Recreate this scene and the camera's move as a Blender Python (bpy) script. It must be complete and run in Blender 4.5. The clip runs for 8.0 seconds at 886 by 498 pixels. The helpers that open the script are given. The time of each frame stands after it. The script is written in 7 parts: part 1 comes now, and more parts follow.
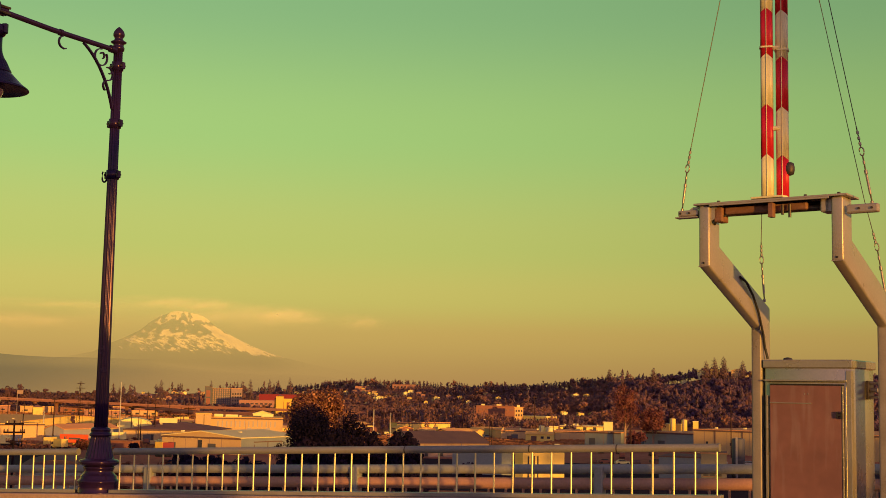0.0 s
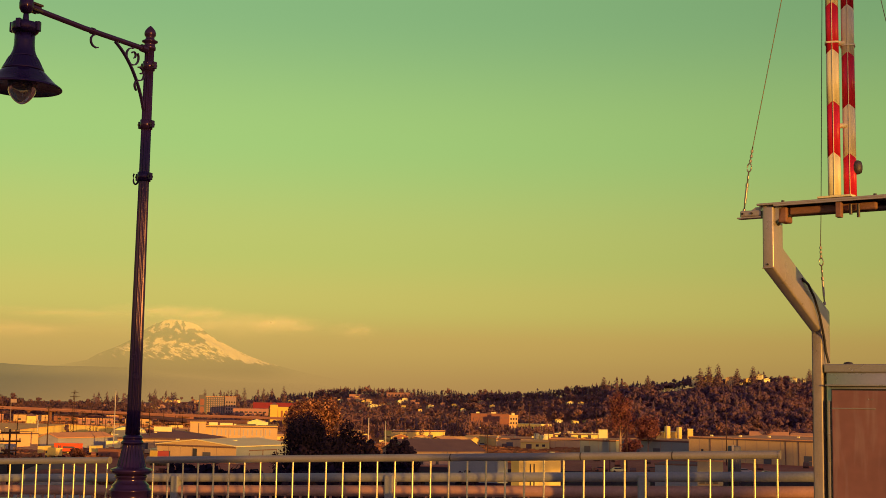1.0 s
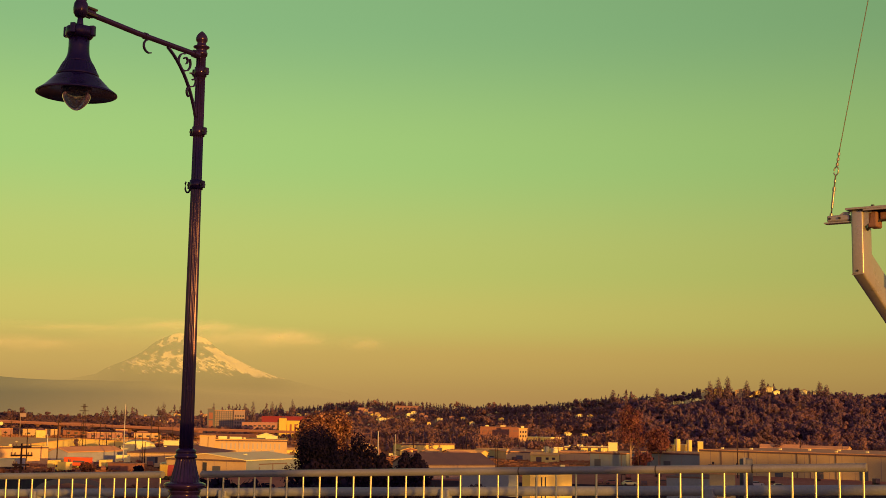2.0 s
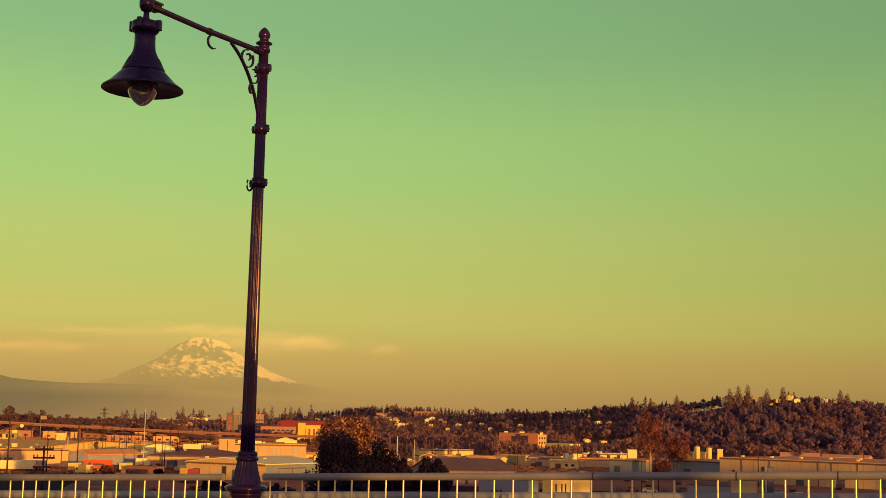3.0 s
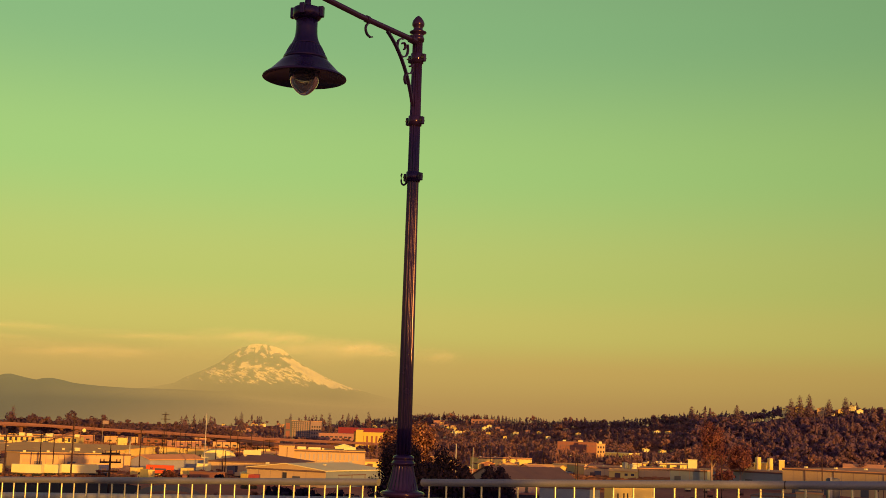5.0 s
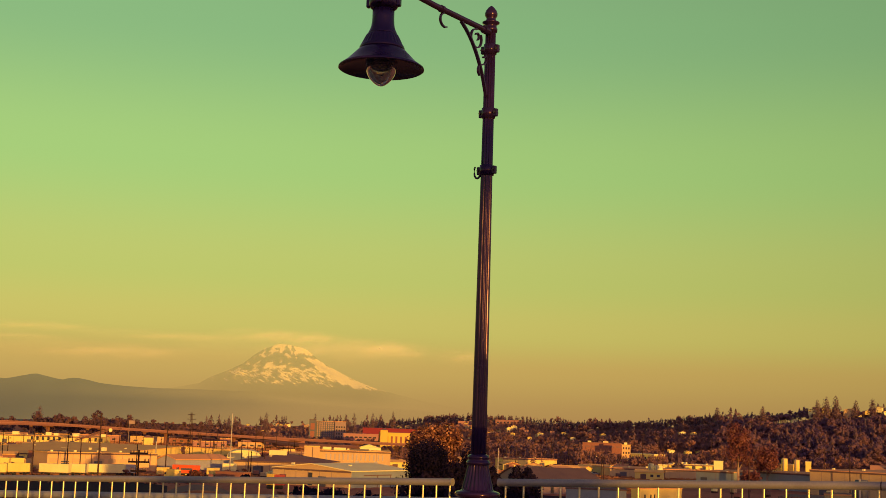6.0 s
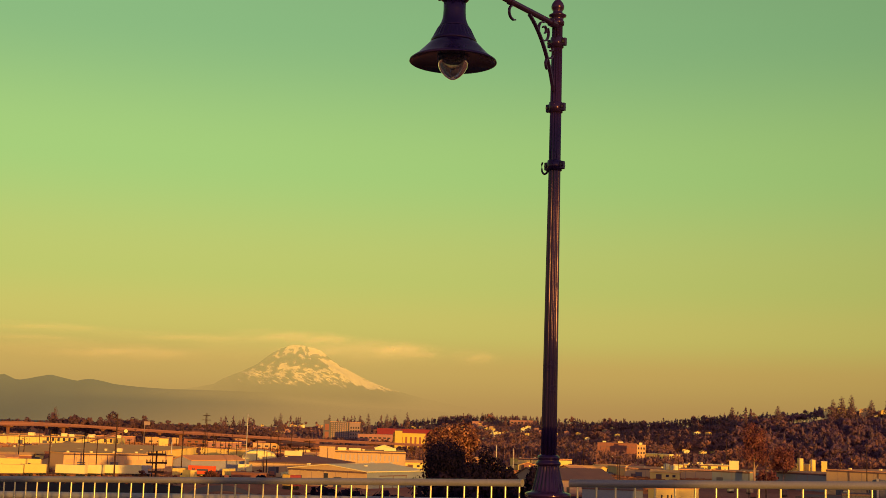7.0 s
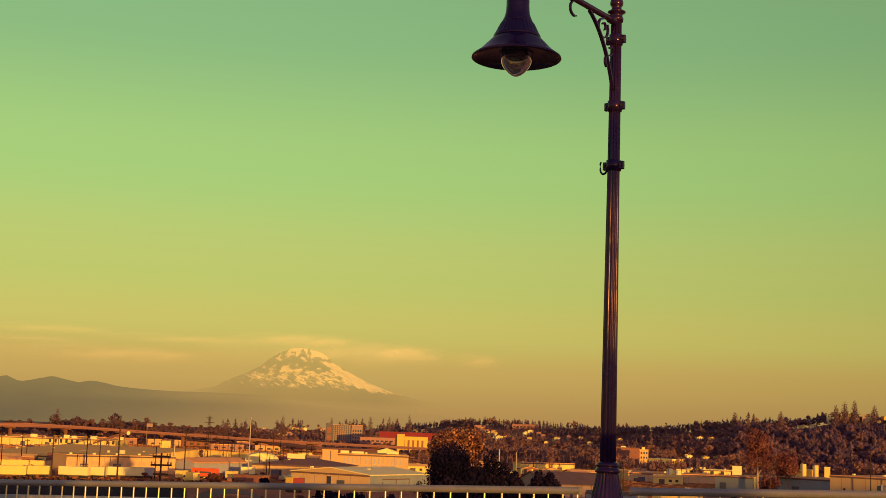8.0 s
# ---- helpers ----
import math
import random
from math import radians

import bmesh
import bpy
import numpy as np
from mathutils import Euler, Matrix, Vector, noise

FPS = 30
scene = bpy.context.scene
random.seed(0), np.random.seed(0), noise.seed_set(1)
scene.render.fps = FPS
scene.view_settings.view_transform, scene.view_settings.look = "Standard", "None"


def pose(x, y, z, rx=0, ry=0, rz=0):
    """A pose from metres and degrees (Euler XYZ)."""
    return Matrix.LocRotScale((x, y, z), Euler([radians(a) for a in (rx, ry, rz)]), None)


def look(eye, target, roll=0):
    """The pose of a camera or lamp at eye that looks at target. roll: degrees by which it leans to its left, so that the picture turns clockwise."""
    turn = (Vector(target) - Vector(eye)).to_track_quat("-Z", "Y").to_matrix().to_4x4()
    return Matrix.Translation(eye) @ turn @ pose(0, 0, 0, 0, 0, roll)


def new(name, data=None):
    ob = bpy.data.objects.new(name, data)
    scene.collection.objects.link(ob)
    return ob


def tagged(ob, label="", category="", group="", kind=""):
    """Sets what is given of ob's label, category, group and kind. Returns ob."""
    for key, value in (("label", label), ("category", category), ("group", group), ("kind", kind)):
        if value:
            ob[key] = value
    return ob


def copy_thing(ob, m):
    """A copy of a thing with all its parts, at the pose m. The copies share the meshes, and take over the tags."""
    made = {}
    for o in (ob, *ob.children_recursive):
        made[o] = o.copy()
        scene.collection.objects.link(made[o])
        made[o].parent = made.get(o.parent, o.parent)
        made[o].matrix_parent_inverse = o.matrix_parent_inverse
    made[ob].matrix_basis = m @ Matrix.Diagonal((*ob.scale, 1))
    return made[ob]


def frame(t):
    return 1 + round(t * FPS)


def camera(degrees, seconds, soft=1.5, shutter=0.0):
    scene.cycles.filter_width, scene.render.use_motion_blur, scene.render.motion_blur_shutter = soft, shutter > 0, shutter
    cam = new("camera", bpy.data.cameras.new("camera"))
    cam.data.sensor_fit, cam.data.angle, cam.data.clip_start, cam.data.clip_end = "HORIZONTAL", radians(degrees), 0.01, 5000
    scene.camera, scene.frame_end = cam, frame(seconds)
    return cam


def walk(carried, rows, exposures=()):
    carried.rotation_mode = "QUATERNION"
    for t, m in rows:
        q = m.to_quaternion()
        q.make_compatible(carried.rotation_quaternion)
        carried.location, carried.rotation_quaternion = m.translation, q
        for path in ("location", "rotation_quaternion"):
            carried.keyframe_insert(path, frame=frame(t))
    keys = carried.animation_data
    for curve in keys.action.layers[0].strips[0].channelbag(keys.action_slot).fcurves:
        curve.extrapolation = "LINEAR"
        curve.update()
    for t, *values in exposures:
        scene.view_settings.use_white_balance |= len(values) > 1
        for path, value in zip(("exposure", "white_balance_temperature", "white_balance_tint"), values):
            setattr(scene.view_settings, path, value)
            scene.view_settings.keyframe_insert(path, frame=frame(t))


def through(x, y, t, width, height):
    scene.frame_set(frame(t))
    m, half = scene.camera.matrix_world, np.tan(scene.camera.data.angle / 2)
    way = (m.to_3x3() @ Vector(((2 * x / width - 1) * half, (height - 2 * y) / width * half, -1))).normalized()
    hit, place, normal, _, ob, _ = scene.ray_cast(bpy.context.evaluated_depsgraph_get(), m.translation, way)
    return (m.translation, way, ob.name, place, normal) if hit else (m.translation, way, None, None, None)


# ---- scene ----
cam = camera(36.7, 8.0, 0.75)
PATH = [
    (0, (1.803, -0.199, 1.508), (0.923, 1.584, 1.725), 1.1),
    (0.5, (1.483, -0.156, 1.476), (0.611, 1.63, 1.698), 1.0),
    (1, (1.205, -0.129, 1.482), (0.334, 1.657, 1.711), 1.0),
    (1.5, (0.876, -0.124, 1.467), (0.002, 1.659, 1.703), 1.0),
    (1.7, (0.746, -0.088, 1.466), (-0.13, 1.694, 1.708), 0.9),
    (3, (0.002, -0.068, 1.429), (-0.904, 1.697, 1.685), 1.3),
    (3.5, (-0.281, -0.105, 1.406), (-1.206, 1.649, 1.667), 1.6),
    (4, (-0.572, -0.087, 1.383), (-1.515, 1.657, 1.647), 1.7),
    (4.5, (-0.909, -0.059, 1.377), (-1.871, 1.674, 1.642), 1.7),
    (6, (-1.814, -0.049, 1.327), (-2.825, 1.656, 1.592), 1.9),
    (6.5, (-2.113, -0.115, 1.322), (-3.136, 1.583, 1.587), 1.8),
    (7, (-2.394, -0.127, 1.306), (-3.422, 1.568, 1.571), 1.8),
    (7.5, (-2.709, -0.138, 1.311), (-3.741, 1.554, 1.579), 1.9),
    (8, (-3.001, -0.124, 1.309), (-4.032, 1.568, 1.579), 2.1),
]
walk(cam, [(t, look(eye, target, roll)) for t, eye, target, roll in PATH],
     exposures=[(0.0, 0.0), (8.0, 0.0)])

# ---- sky and sun ----
SUN_ELEVATION = 2.7
SUN_WAY = Vector((0.822, -0.569, math.tan(radians(SUN_ELEVATION))))
world = bpy.data.worlds.new("world")
scene.world = world
world.use_nodes = True
wn = world.node_tree.nodes
wl = world.node_tree.links
sky = wn.new("ShaderNodeTexSky")
sky.sky_type = "NISHITA"
sky.sun_disc = False
sky.sun_elevation = radians(SUN_ELEVATION)
sky.sun_rotation = math.atan2(SUN_WAY.x, SUN_WAY.y)
sky.air_density = 1.0
sky.dust_density = 3.0
sky.ozone_density = 1.0
# smoke haze near the ground: the sky's colour shifts smoothly with height, the same all round
way = wn.new("ShaderNodeTexCoord")
split = wn.new("ShaderNodeSeparateXYZ")
wl.new(way.outputs["Generated"], split.inputs[0])
haze = wn.new("ShaderNodeValToRGB")
haze.color_ramp.interpolation = "EASE"
HAZE = [(0.0, (0.595, 0.34, 0.113)), (0.042, (0.66, 0.442, 0.132)), (0.0715, (0.62, 0.55, 0.145)), (0.113, (0.50, 0.56, 0.14)),
        (0.194, (0.34, 0.59, 0.165)), (0.29, (0.21, 0.46, 0.185)), (0.46, (0.15, 0.11, 0.20)), (1.0, (0.12, 0.075, 0.17))]
for k, (z, c) in enumerate(HAZE):
    e = haze.color_ramp.elements[k] if k < 2 else haze.color_ramp.elements.new(z)
    e.position, e.color = z, (*c, 1)
wl.new(split.outputs[2], haze.inputs[0])
tint = wn.new("ShaderNodeMix")
tint.data_type, tint.blend_type = "RGBA", "MULTIPLY"
tint.inputs[0].default_value = 1.0
wl.new(sky.outputs[0], tint.inputs[6])
tint.inputs[7].default_value = (0.7, 0.7, 0.36, 1)
thin = wn.new("ShaderNodeVectorMath")
thin.operation = "SCALE"
thin.inputs["Scale"].default_value = 0.13
wl.new(tint.outputs[2], thin.inputs[0])
both = wn.new("ShaderNodeVectorMath")
both.operation = "MULTIPLY_ADD"
both.inputs[1].default_value = (0.625, 0.63, 0.625)
# towards the set sun the haze turns from green-gold to rose and violet
glow = wn.new("ShaderNodeValToRGB")
glow.color_ramp.interpolation = "EASE"
GLOW = [(0.0, (1.10, 0.62, 0.26)), (0.10, (1.05, 0.53, 0.60)), (0.30, (0.62, 0.38, 0.86)), (1.0, (0.20, 0.15, 0.42))]
for k, (z, c) in enumerate(GLOW):
    e = glow.color_ramp.elements[k] if k < 2 else glow.color_ramp.elements.new(z)
    e.position, e.color = z, (*c, 1)
wl.new(split.outputs[2], glow.inputs[0])
west = wn.new("ShaderNodeVectorMath")
west.operation = "DOT_PRODUCT"
west.inputs[1].default_value = Vector((SUN_WAY.x, SUN_WAY.y, 0)).normalized()
wl.new(way.outputs["Generated"], west.inputs[0])
turn = wn.new("ShaderNodeMapRange")
turn.interpolation_type = "SMOOTHSTEP"
turn.inputs[1].default_value, turn.inputs[2].default_value = -0.45, 0.55
wl.new(west.outputs["Value"], turn.inputs[0])
round_ = wn.new("ShaderNodeMix")
round_.data_type = "RGBA"
wl.new(turn.outputs[0], round_.inputs[0])
wl.new(haze.outputs[0], round_.inputs[6])
wl.new(glow.outputs[0], round_.inputs[7])
# the haze is a little brighter straight away from the sun
east = wn.new("ShaderNodeMapRange")
east.interpolation_type = "SMOOTHSTEP"
east.inputs[1].default_value, east.inputs[2].default_value = -1.02, -0.55
east.inputs[3].default_value, east.inputs[4].default_value = 1.24, 0.87
wl.new(west.outputs["Value"], east.inputs[0])
lift = wn.new("ShaderNodeVectorMath")
lift.operation = "SCALE"
wl.new(round_.outputs[2], lift.inputs[0])
wl.new(east.outputs[0], lift.inputs["Scale"])
wl.new(lift.outputs[0], both.inputs[0])
wl.new(thin.outputs[0], both.inputs[2])
wl.new(both.outputs[0], wn["Background"].inputs[0])
wn["Background"].inputs[1].default_value = 1.0
sun = new("sun", bpy.data.lights.new("sun", "SUN"))
sun.data.energy = 5.0
sun.data.color = (1.0, 0.46, 0.07)
sun.data.angle = radians(0.5)
sun.matrix_world = look(SUN_WAY, (0, 0, 0))


# ---- materials ----
def material(name, dark, light, rough=0.6, metal=0.0, scale=3.0, fine=40.0, bump=0.1, spread=0.25, coat=0.0, stretch=(1, 1, 1), gloss=0.4, deep=0.02):
    """A surface between two colours, varied at two scales, with fine relief."""
    m = bpy.data.materials.new(name)
    m.use_nodes = True
    n, l = m.node_tree.nodes, m.node_tree.links
    b = n["Principled BSDF"]
    b.inputs["Specular IOR Level"].default_value = gloss
    co = n.new("ShaderNodeTexCoord")
    info = n.new("ShaderNodeObjectInfo")
    shift = n.new("ShaderNodeVectorMath")
    shift.operation = "ADD"
    l.new(co.outputs["Object"], shift.inputs[0])
    l.new(info.outputs["Random"], shift.inputs[1])
    big = n.new("ShaderNodeTexNoise")
    big.inputs["Scale"].default_value = scale
    big.inputs["Detail"].default_value = 5
    small = n.new("ShaderNodeTexNoise")
    small.inputs["Scale"].default_value = fine
    small.inputs["Detail"].default_value = 4
    grain = n.new("ShaderNodeVectorMath")
    grain.operation = "MULTIPLY"
    grain.inputs[1].default_value = stretch
    l.new(shift.outputs[0], grain.inputs[0])
    for t in (big, small):
        l.new(grain.outputs[0], t.inputs["Vector"])
    add = n.new("ShaderNodeMath")
    add.operation = "MULTIPLY_ADD"
    add.inputs[1].default_value = 0.45
    l.new(small.outputs[0], add.inputs[0])
    half = n.new("ShaderNodeMath")
    half.operation = "MULTIPLY"
    half.inputs[1].default_value = 0.55
    l.new(big.outputs[0], half.inputs[0])
    l.new(half.outputs[0], add.inputs[2])
    ramp = n.new("ShaderNodeValToRGB")
    ramp.color_ramp.elements[0].position = 0.5 - spread
    ramp.color_ramp.elements[1].position = 0.5 + spread
    ramp.color_ramp.elements[0].color = (*dark, 1)
    ramp.color_ramp.elements[1].color = (*light, 1)
    l.new(add.outputs[0], ramp.inputs[0])
    l.new(ramp.outputs[0], b.inputs["Base Color"])
    r = n.new("ShaderNodeMapRange")
    r.inputs[1].default_value, r.inputs[2].default_value = 0.3, 0.7
    r.inputs[3].default_value, r.inputs[4].default_value = max(0.03, rough - 0.1), min(1, rough + 0.1)
    l.new(big.outputs[0], r.inputs[0])
    l.new(r.outputs[0], b.inputs["Roughness"])
    b.inputs["Metallic"].default_value = metal
    b.inputs["Coat Weight"].default_value = coat
    if bump:
        bp = n.new("ShaderNodeBump")
        bp.inputs["Strength"].default_value = bump
        bp.inputs["Distance"].default_value = deep
        l.new(small.outputs[0], bp.inputs["Height"])
        l.new(bp.outputs[0], b.inputs["Normal"])
    return m


BRONZE = material("bronze_paint", (0.009, 0.006, 0.036), (0.024, 0.010, 0.046), 0.19, 0.0, 6, 90, 0.02, 0.25, 0.0, gloss=0.38)
BRONZE.node_tree.nodes["Principled BSDF"].inputs["Specular Tint"].default_value = (0.9, 0.62, 0.85, 1)
GALV = material("galvanised_steel", (0.30, 0.275, 0.24), (0.44, 0.40, 0.35), 0.34, 0.35, 5, 60, 0.02)
RAIL_PAINT = material("rail_paint", (0.20, 0.195, 0.185), (0.32, 0.31, 0.29), 0.42, 0.2, 4, 70, 0.05)
PICKET = material("picket_metal", (0.68, 0.62, 0.34), (0.84, 0.77, 0.44), 0.38, 0.6, 6, 80, 0.02)
PARAPET = material("parapet_concrete", (0.29, 0.20, 0.155), (0.46, 0.33, 0.26), 0.85, 0, 1.5, 30, 0.4)
ASPHALT = material("asphalt", (0.035, 0.035, 0.037), (0.07, 0.07, 0.07), 0.9, 0, 1.0, 60, 0.5)
PAVING = material("sidewalk_concrete", (0.28, 0.27, 0.25), (0.42, 0.40, 0.37), 0.9, 0, 1.2, 50, 0.3)
WHITE_ARM = material("white_arm_paint", (0.66, 0.61, 0.32), (0.84, 0.79, 0.45), 0.4, 0, 5, 60, 0.03)
RED_ARM = material("red_arm_paint", (0.46, 0.010, 0.022), (0.60, 0.018, 0.035), 0.4, 0, 5, 60, 0.03)
DARK_STEEL = material("dark_steel", (0.05, 0.045, 0.04), (0.12, 0.10, 0.09), 0.5, 0.6, 8, 80, 0.1)
BLACK_RUBBER = material("black_rubber", (0.012, 0.012, 0.013), (0.03, 0.03, 0.03), 0.6)
RUST_DOOR = material("faded_red_door_paint", (0.150, 0.074, 0.068), (0.27, 0.132, 0.115), 0.42, 0.0, 2.2, 9, 0.05, 0.3)


def streaked(m, pale, amount):
    """Adds pale vertical drips and scuffs over a painted surface."""
    n, l = m.node_tree.nodes, m.node_tree.links
    b = n["Principled BSDF"]
    base = b.inputs["Base Color"].links[0].from_socket
    co = n.new("ShaderNodeTexCoord")
    long = n.new("ShaderNodeVectorMath")
    long.operation = "MULTIPLY"
    long.inputs[1].default_value = (9, 9, 1.1)
    l.new(co.outputs["Object"], long.inputs[0])
    tex = n.new("ShaderNodeTexNoise")
    tex.inputs["Scale"].default_value = 1.3
    tex.inputs["Detail"].default_value = 4
    l.new(long.outputs[0], tex.inputs["Vector"])
    cut = n.new("ShaderNodeMapRange")
    cut.inputs[1].default_value, cut.inputs[2].default_value = 0.56, 0.72
    cut.inputs[3].default_value, cut.inputs[4].default_value = 0.0, amount
    l.new(tex.outputs[0], cut.inputs[0])
    mix = n.new("ShaderNodeMix")
    mix.data_type = "RGBA"
    l.new(cut.outputs[0], mix.inputs[0])
    l.new(base, mix.inputs[6])
    mix.inputs[7].default_value = (*pale, 1)
    l.new(mix.outputs[2], b.inputs["Base Color"])


streaked(RUST_DOOR, (0.32, 0.24, 0.23), 0.4)
CABINET = material("cabinet_aluminium", (0.32, 0.31, 0.25), (0.46, 0.44, 0.36), 0.28, 0.6, 3, 50, 0.015)
GROUND = material("dry_ground", (0.24, 0.095, 0.055), (0.46, 0.195, 0.11), 0.95, 0, 0.02, 0.6, 1.0, 0.2, deep=0.8, gloss=0.03)


# ---- mesh helpers ----
def part(name, bm, mat, parent=None, label="", smooth=None):
    """Links a bmesh as one mesh object under a thing or a part."""
    me = bpy.data.meshes.new(name)
    if smooth:
        for f in bm.faces:
            f.smooth = True
        for e in bm.edges:
            if len(e.link_faces) == 2 and e.calc_face_angle(0) > radians(smooth):
                e.smooth = False
    bm.to_mesh(me)
    bm.free()
    me.materials.append(mat)
    ob = new(name, me)
    if parent:
        ob.parent = parent
    return tagged(ob, label) if label else ob


def box(bm, x0, x1, y0, y1, z0, z1, bevel=0.0, m=None):
    v = bmesh.ops.create_cube(bm, size=1)["verts"]
    for p in v:
        p.co = Vector(((x0 + x1) / 2 + p.co.x * (x1 - x0), (y0 + y1) / 2 + p.co.y * (y1 - y0), (z0 + z1) / 2 + p.co.z * (z1 - z0)))
    if bevel:
        es = list({e for p in v for e in p.link_edges})
        v = bmesh.ops.bevel(bm, geom=es, offset=bevel, segments=2, profile=0.5, affect="EDGES")["verts"]
    if m is not None:
        bmesh.ops.transform(bm, matrix=m, verts=list({p for p in v if p.is_valid}))
    return bm


def lathe(bm, profile, sides=32, flutes=0, depth=0.0, at=(0, 0, 0)):
    """Turns a profile of (radius, z) about the z axis; flutes: grooves round it on rows whose third value is 1."""
    rings = []
    for row in profile:
        r, z = row[0], row[1]
        ring = []
        for i in range(sides):
            a = 2 * math.pi * i / sides
            k = r
            if flutes and len(row) > 2 and row[2]:
                k = r - depth * row[2] * (0.5 - 0.5 * math.cos(a * flutes))
            ring.append(bm.verts.new((at[0] + k * math.cos(a), at[1] + k * math.sin(a), at[2] + z)))
        rings.append(ring)
    for a, b in zip(rings, rings[1:]):
        for i in range(sides):
            j = (i + 1) % sides
            bm.faces.new((a[i], a[j], b[j], b[i]))
    bm.faces.new(rings[0][::-1])
    bm.faces.new(rings[-1])
    return bm


def tube(bm, points, r, sides=10, r_end=None):
    """A round bar through points."""
    pts = [Vector(p) for p in points]
    rings = []
    n = len(pts)
    up = Vector((0, 0, 1))
    for i, p in enumerate(pts):
        d = (pts[min(i + 1, n - 1)] - pts[max(i - 1, 0)]).normalized()
        side = d.cross(up)
        if side.length < 1e-3:
            side = d.cross(Vector((0, 1, 0)))
        side.normalize()
        other = side.cross(d)
        k = r if r_end is None else r + (r_end - r) * i / (n - 1)
        rings.append([bm.verts.new(p + k * (side * math.cos(2 * math.pi * j / sides) + other * math.sin(2 * math.pi * j / sides))) for j in range(sides)])
    for a, b in zip(rings, rings[1:]):
        for j in range(sides):
            q = (j + 1) % sides
            bm.faces.new((a[j], a[q], b[q], b[j]))
    bm.faces.new(rings[0][::-1])
    bm.faces.new(rings[-1])
    bmesh.ops.recalc_face_normals(bm, faces=bm.faces)
    return bm


def empty(name, at=(0, 0, 0), turn=0.0):
    ob = new(name)
    ob.empty_display_size = 0.2
    ob.matrix_world = pose(*at, 0, 0, turn)
    return ob


# ---- the bridge: a deck on a four per cent grade along x ----
GRADE = 0.0405
RAIL_Y = 11.564
OUTER_Y = 14.05


def rail_z(x):
    """Height of the middle of the railing's top tube."""
    return 1.084 + GRADE * (x + 1.41)


def sloped_box(bm, x0, x1, y0, y1, low, high, bevel=0.0):
    """A box along the bridge whose heights are given from the top tube down."""
    steps = 2
    rows = []
    for x in (x0, x1):
        z = rail_z(x)
        rows.append([bm.verts.new((x, y, z + k)) for y, k in ((y0, low), (y1, low), (y1, high), (y0, high))])
    a, b = rows
    for i in range(4):
        j = (i + 1) % 4
        bm.faces.new((a[i], b[i], b[j], a[j]))
    bm.faces.new(a)
    bm.faces.new(b[::-1])
    bmesh.ops.recalc_face_normals(bm, faces=bm.faces)
    if bevel:
        bmesh.ops.bevel(bm, geom=list(bm.edges), offset=bevel, segments=2, profile=0.5, affect="EDGES")
    return bm


X0, X1 = -60.0, 330.0
road = part("road", sloped_box(bmesh.new(), X0, X1, -6.0, 11.34, -1.75, -1.14), ASPHALT)
tagged(road, "dark asphalt bridge roadway on a slight grade", "road", kind="structure")
pavement = part("pavement", sloped_box(bmesh.new(), X0, X1, 11.74, 14.5, -1.75, -1.0), PAVING)
tagged(pavement, "grey concrete bridge sidewalk beyond the parapet", "sidewalk", kind="structure")
parapet = part("parapet_wall", sloped_box(bmesh.new(), X0, X1, 11.36, 11.72, -1.75, -0.452, 0.012), PARAPET)
tagged(parapet, "weathered concrete parapet under the railing", "parapet", kind="structure")


def railing(x0, x1, posts, joints=()):
    """A panel of railing: top tube, bottom bar and round pickets on the parapet."""
    ob = empty("railing", (x0, RAIL_Y, rail_z(x0) - 0.45))
    inv = ob.matrix_world.inverted()

    def add(name, bm, mat, label="", smooth=None):
        bmesh.ops.transform(bm, matrix=inv, verts=bm.verts)
        return part(name, bm, mat, ob, label, smooth)
    add("top_rail", tube(bmesh.new(), [(x0, RAIL_Y, rail_z(x0)), (x1, RAIL_Y, rail_z(x1))], 0.036, 20), RAIL_PAINT, "", 50)
    add("bottom_rail", sloped_box(bmesh.new(), x0 - 0.02, x1 + 0.02, RAIL_Y - 0.06, RAIL_Y + 0.06, -0.45, -0.412, 0.005), RAIL_PAINT)
    for k, x in enumerate((x0 + 0.006, x1 - 0.006)):
        add("end_cap", tube(bmesh.new(), [(x - 0.008, RAIL_Y, rail_z(x)), (x + 0.008, RAIL_Y, rail_z(x))], 0.0385, 20), RAIL_PAINT, "", 50)
    for x in joints:
        add("joint_sleeve", tube(bmesh.new(), [(x - 0.006, RAIL_Y, rail_z(x)), (x + 0.006, RAIL_Y, rail_z(x))], 0.0368, 20), DARK_STEEL, "", 50)
    for x in posts:
        add("picket", tube(bmesh.new(), [(x, RAIL_Y, rail_z(x) - 0.412), (x, RAIL_Y, rail_z(x) - 0.03)], 0.0098, 8), PICKET, "", 50)
    return tagged(ob, "pale painted steel railing with round pickets on the parapet", "railing", "railing panels")


# unseen solid wall added under the approach so its shade covers the near yards
wall = part("retaining_wall", sloped_box(bmesh.new(), X0, 62.0, -5.5, 14.2, -34.0, -1.76), PARAPET)
tagged(wall, "unseen concrete wall added under the approach to cast shade", "retaining wall", kind="structure")
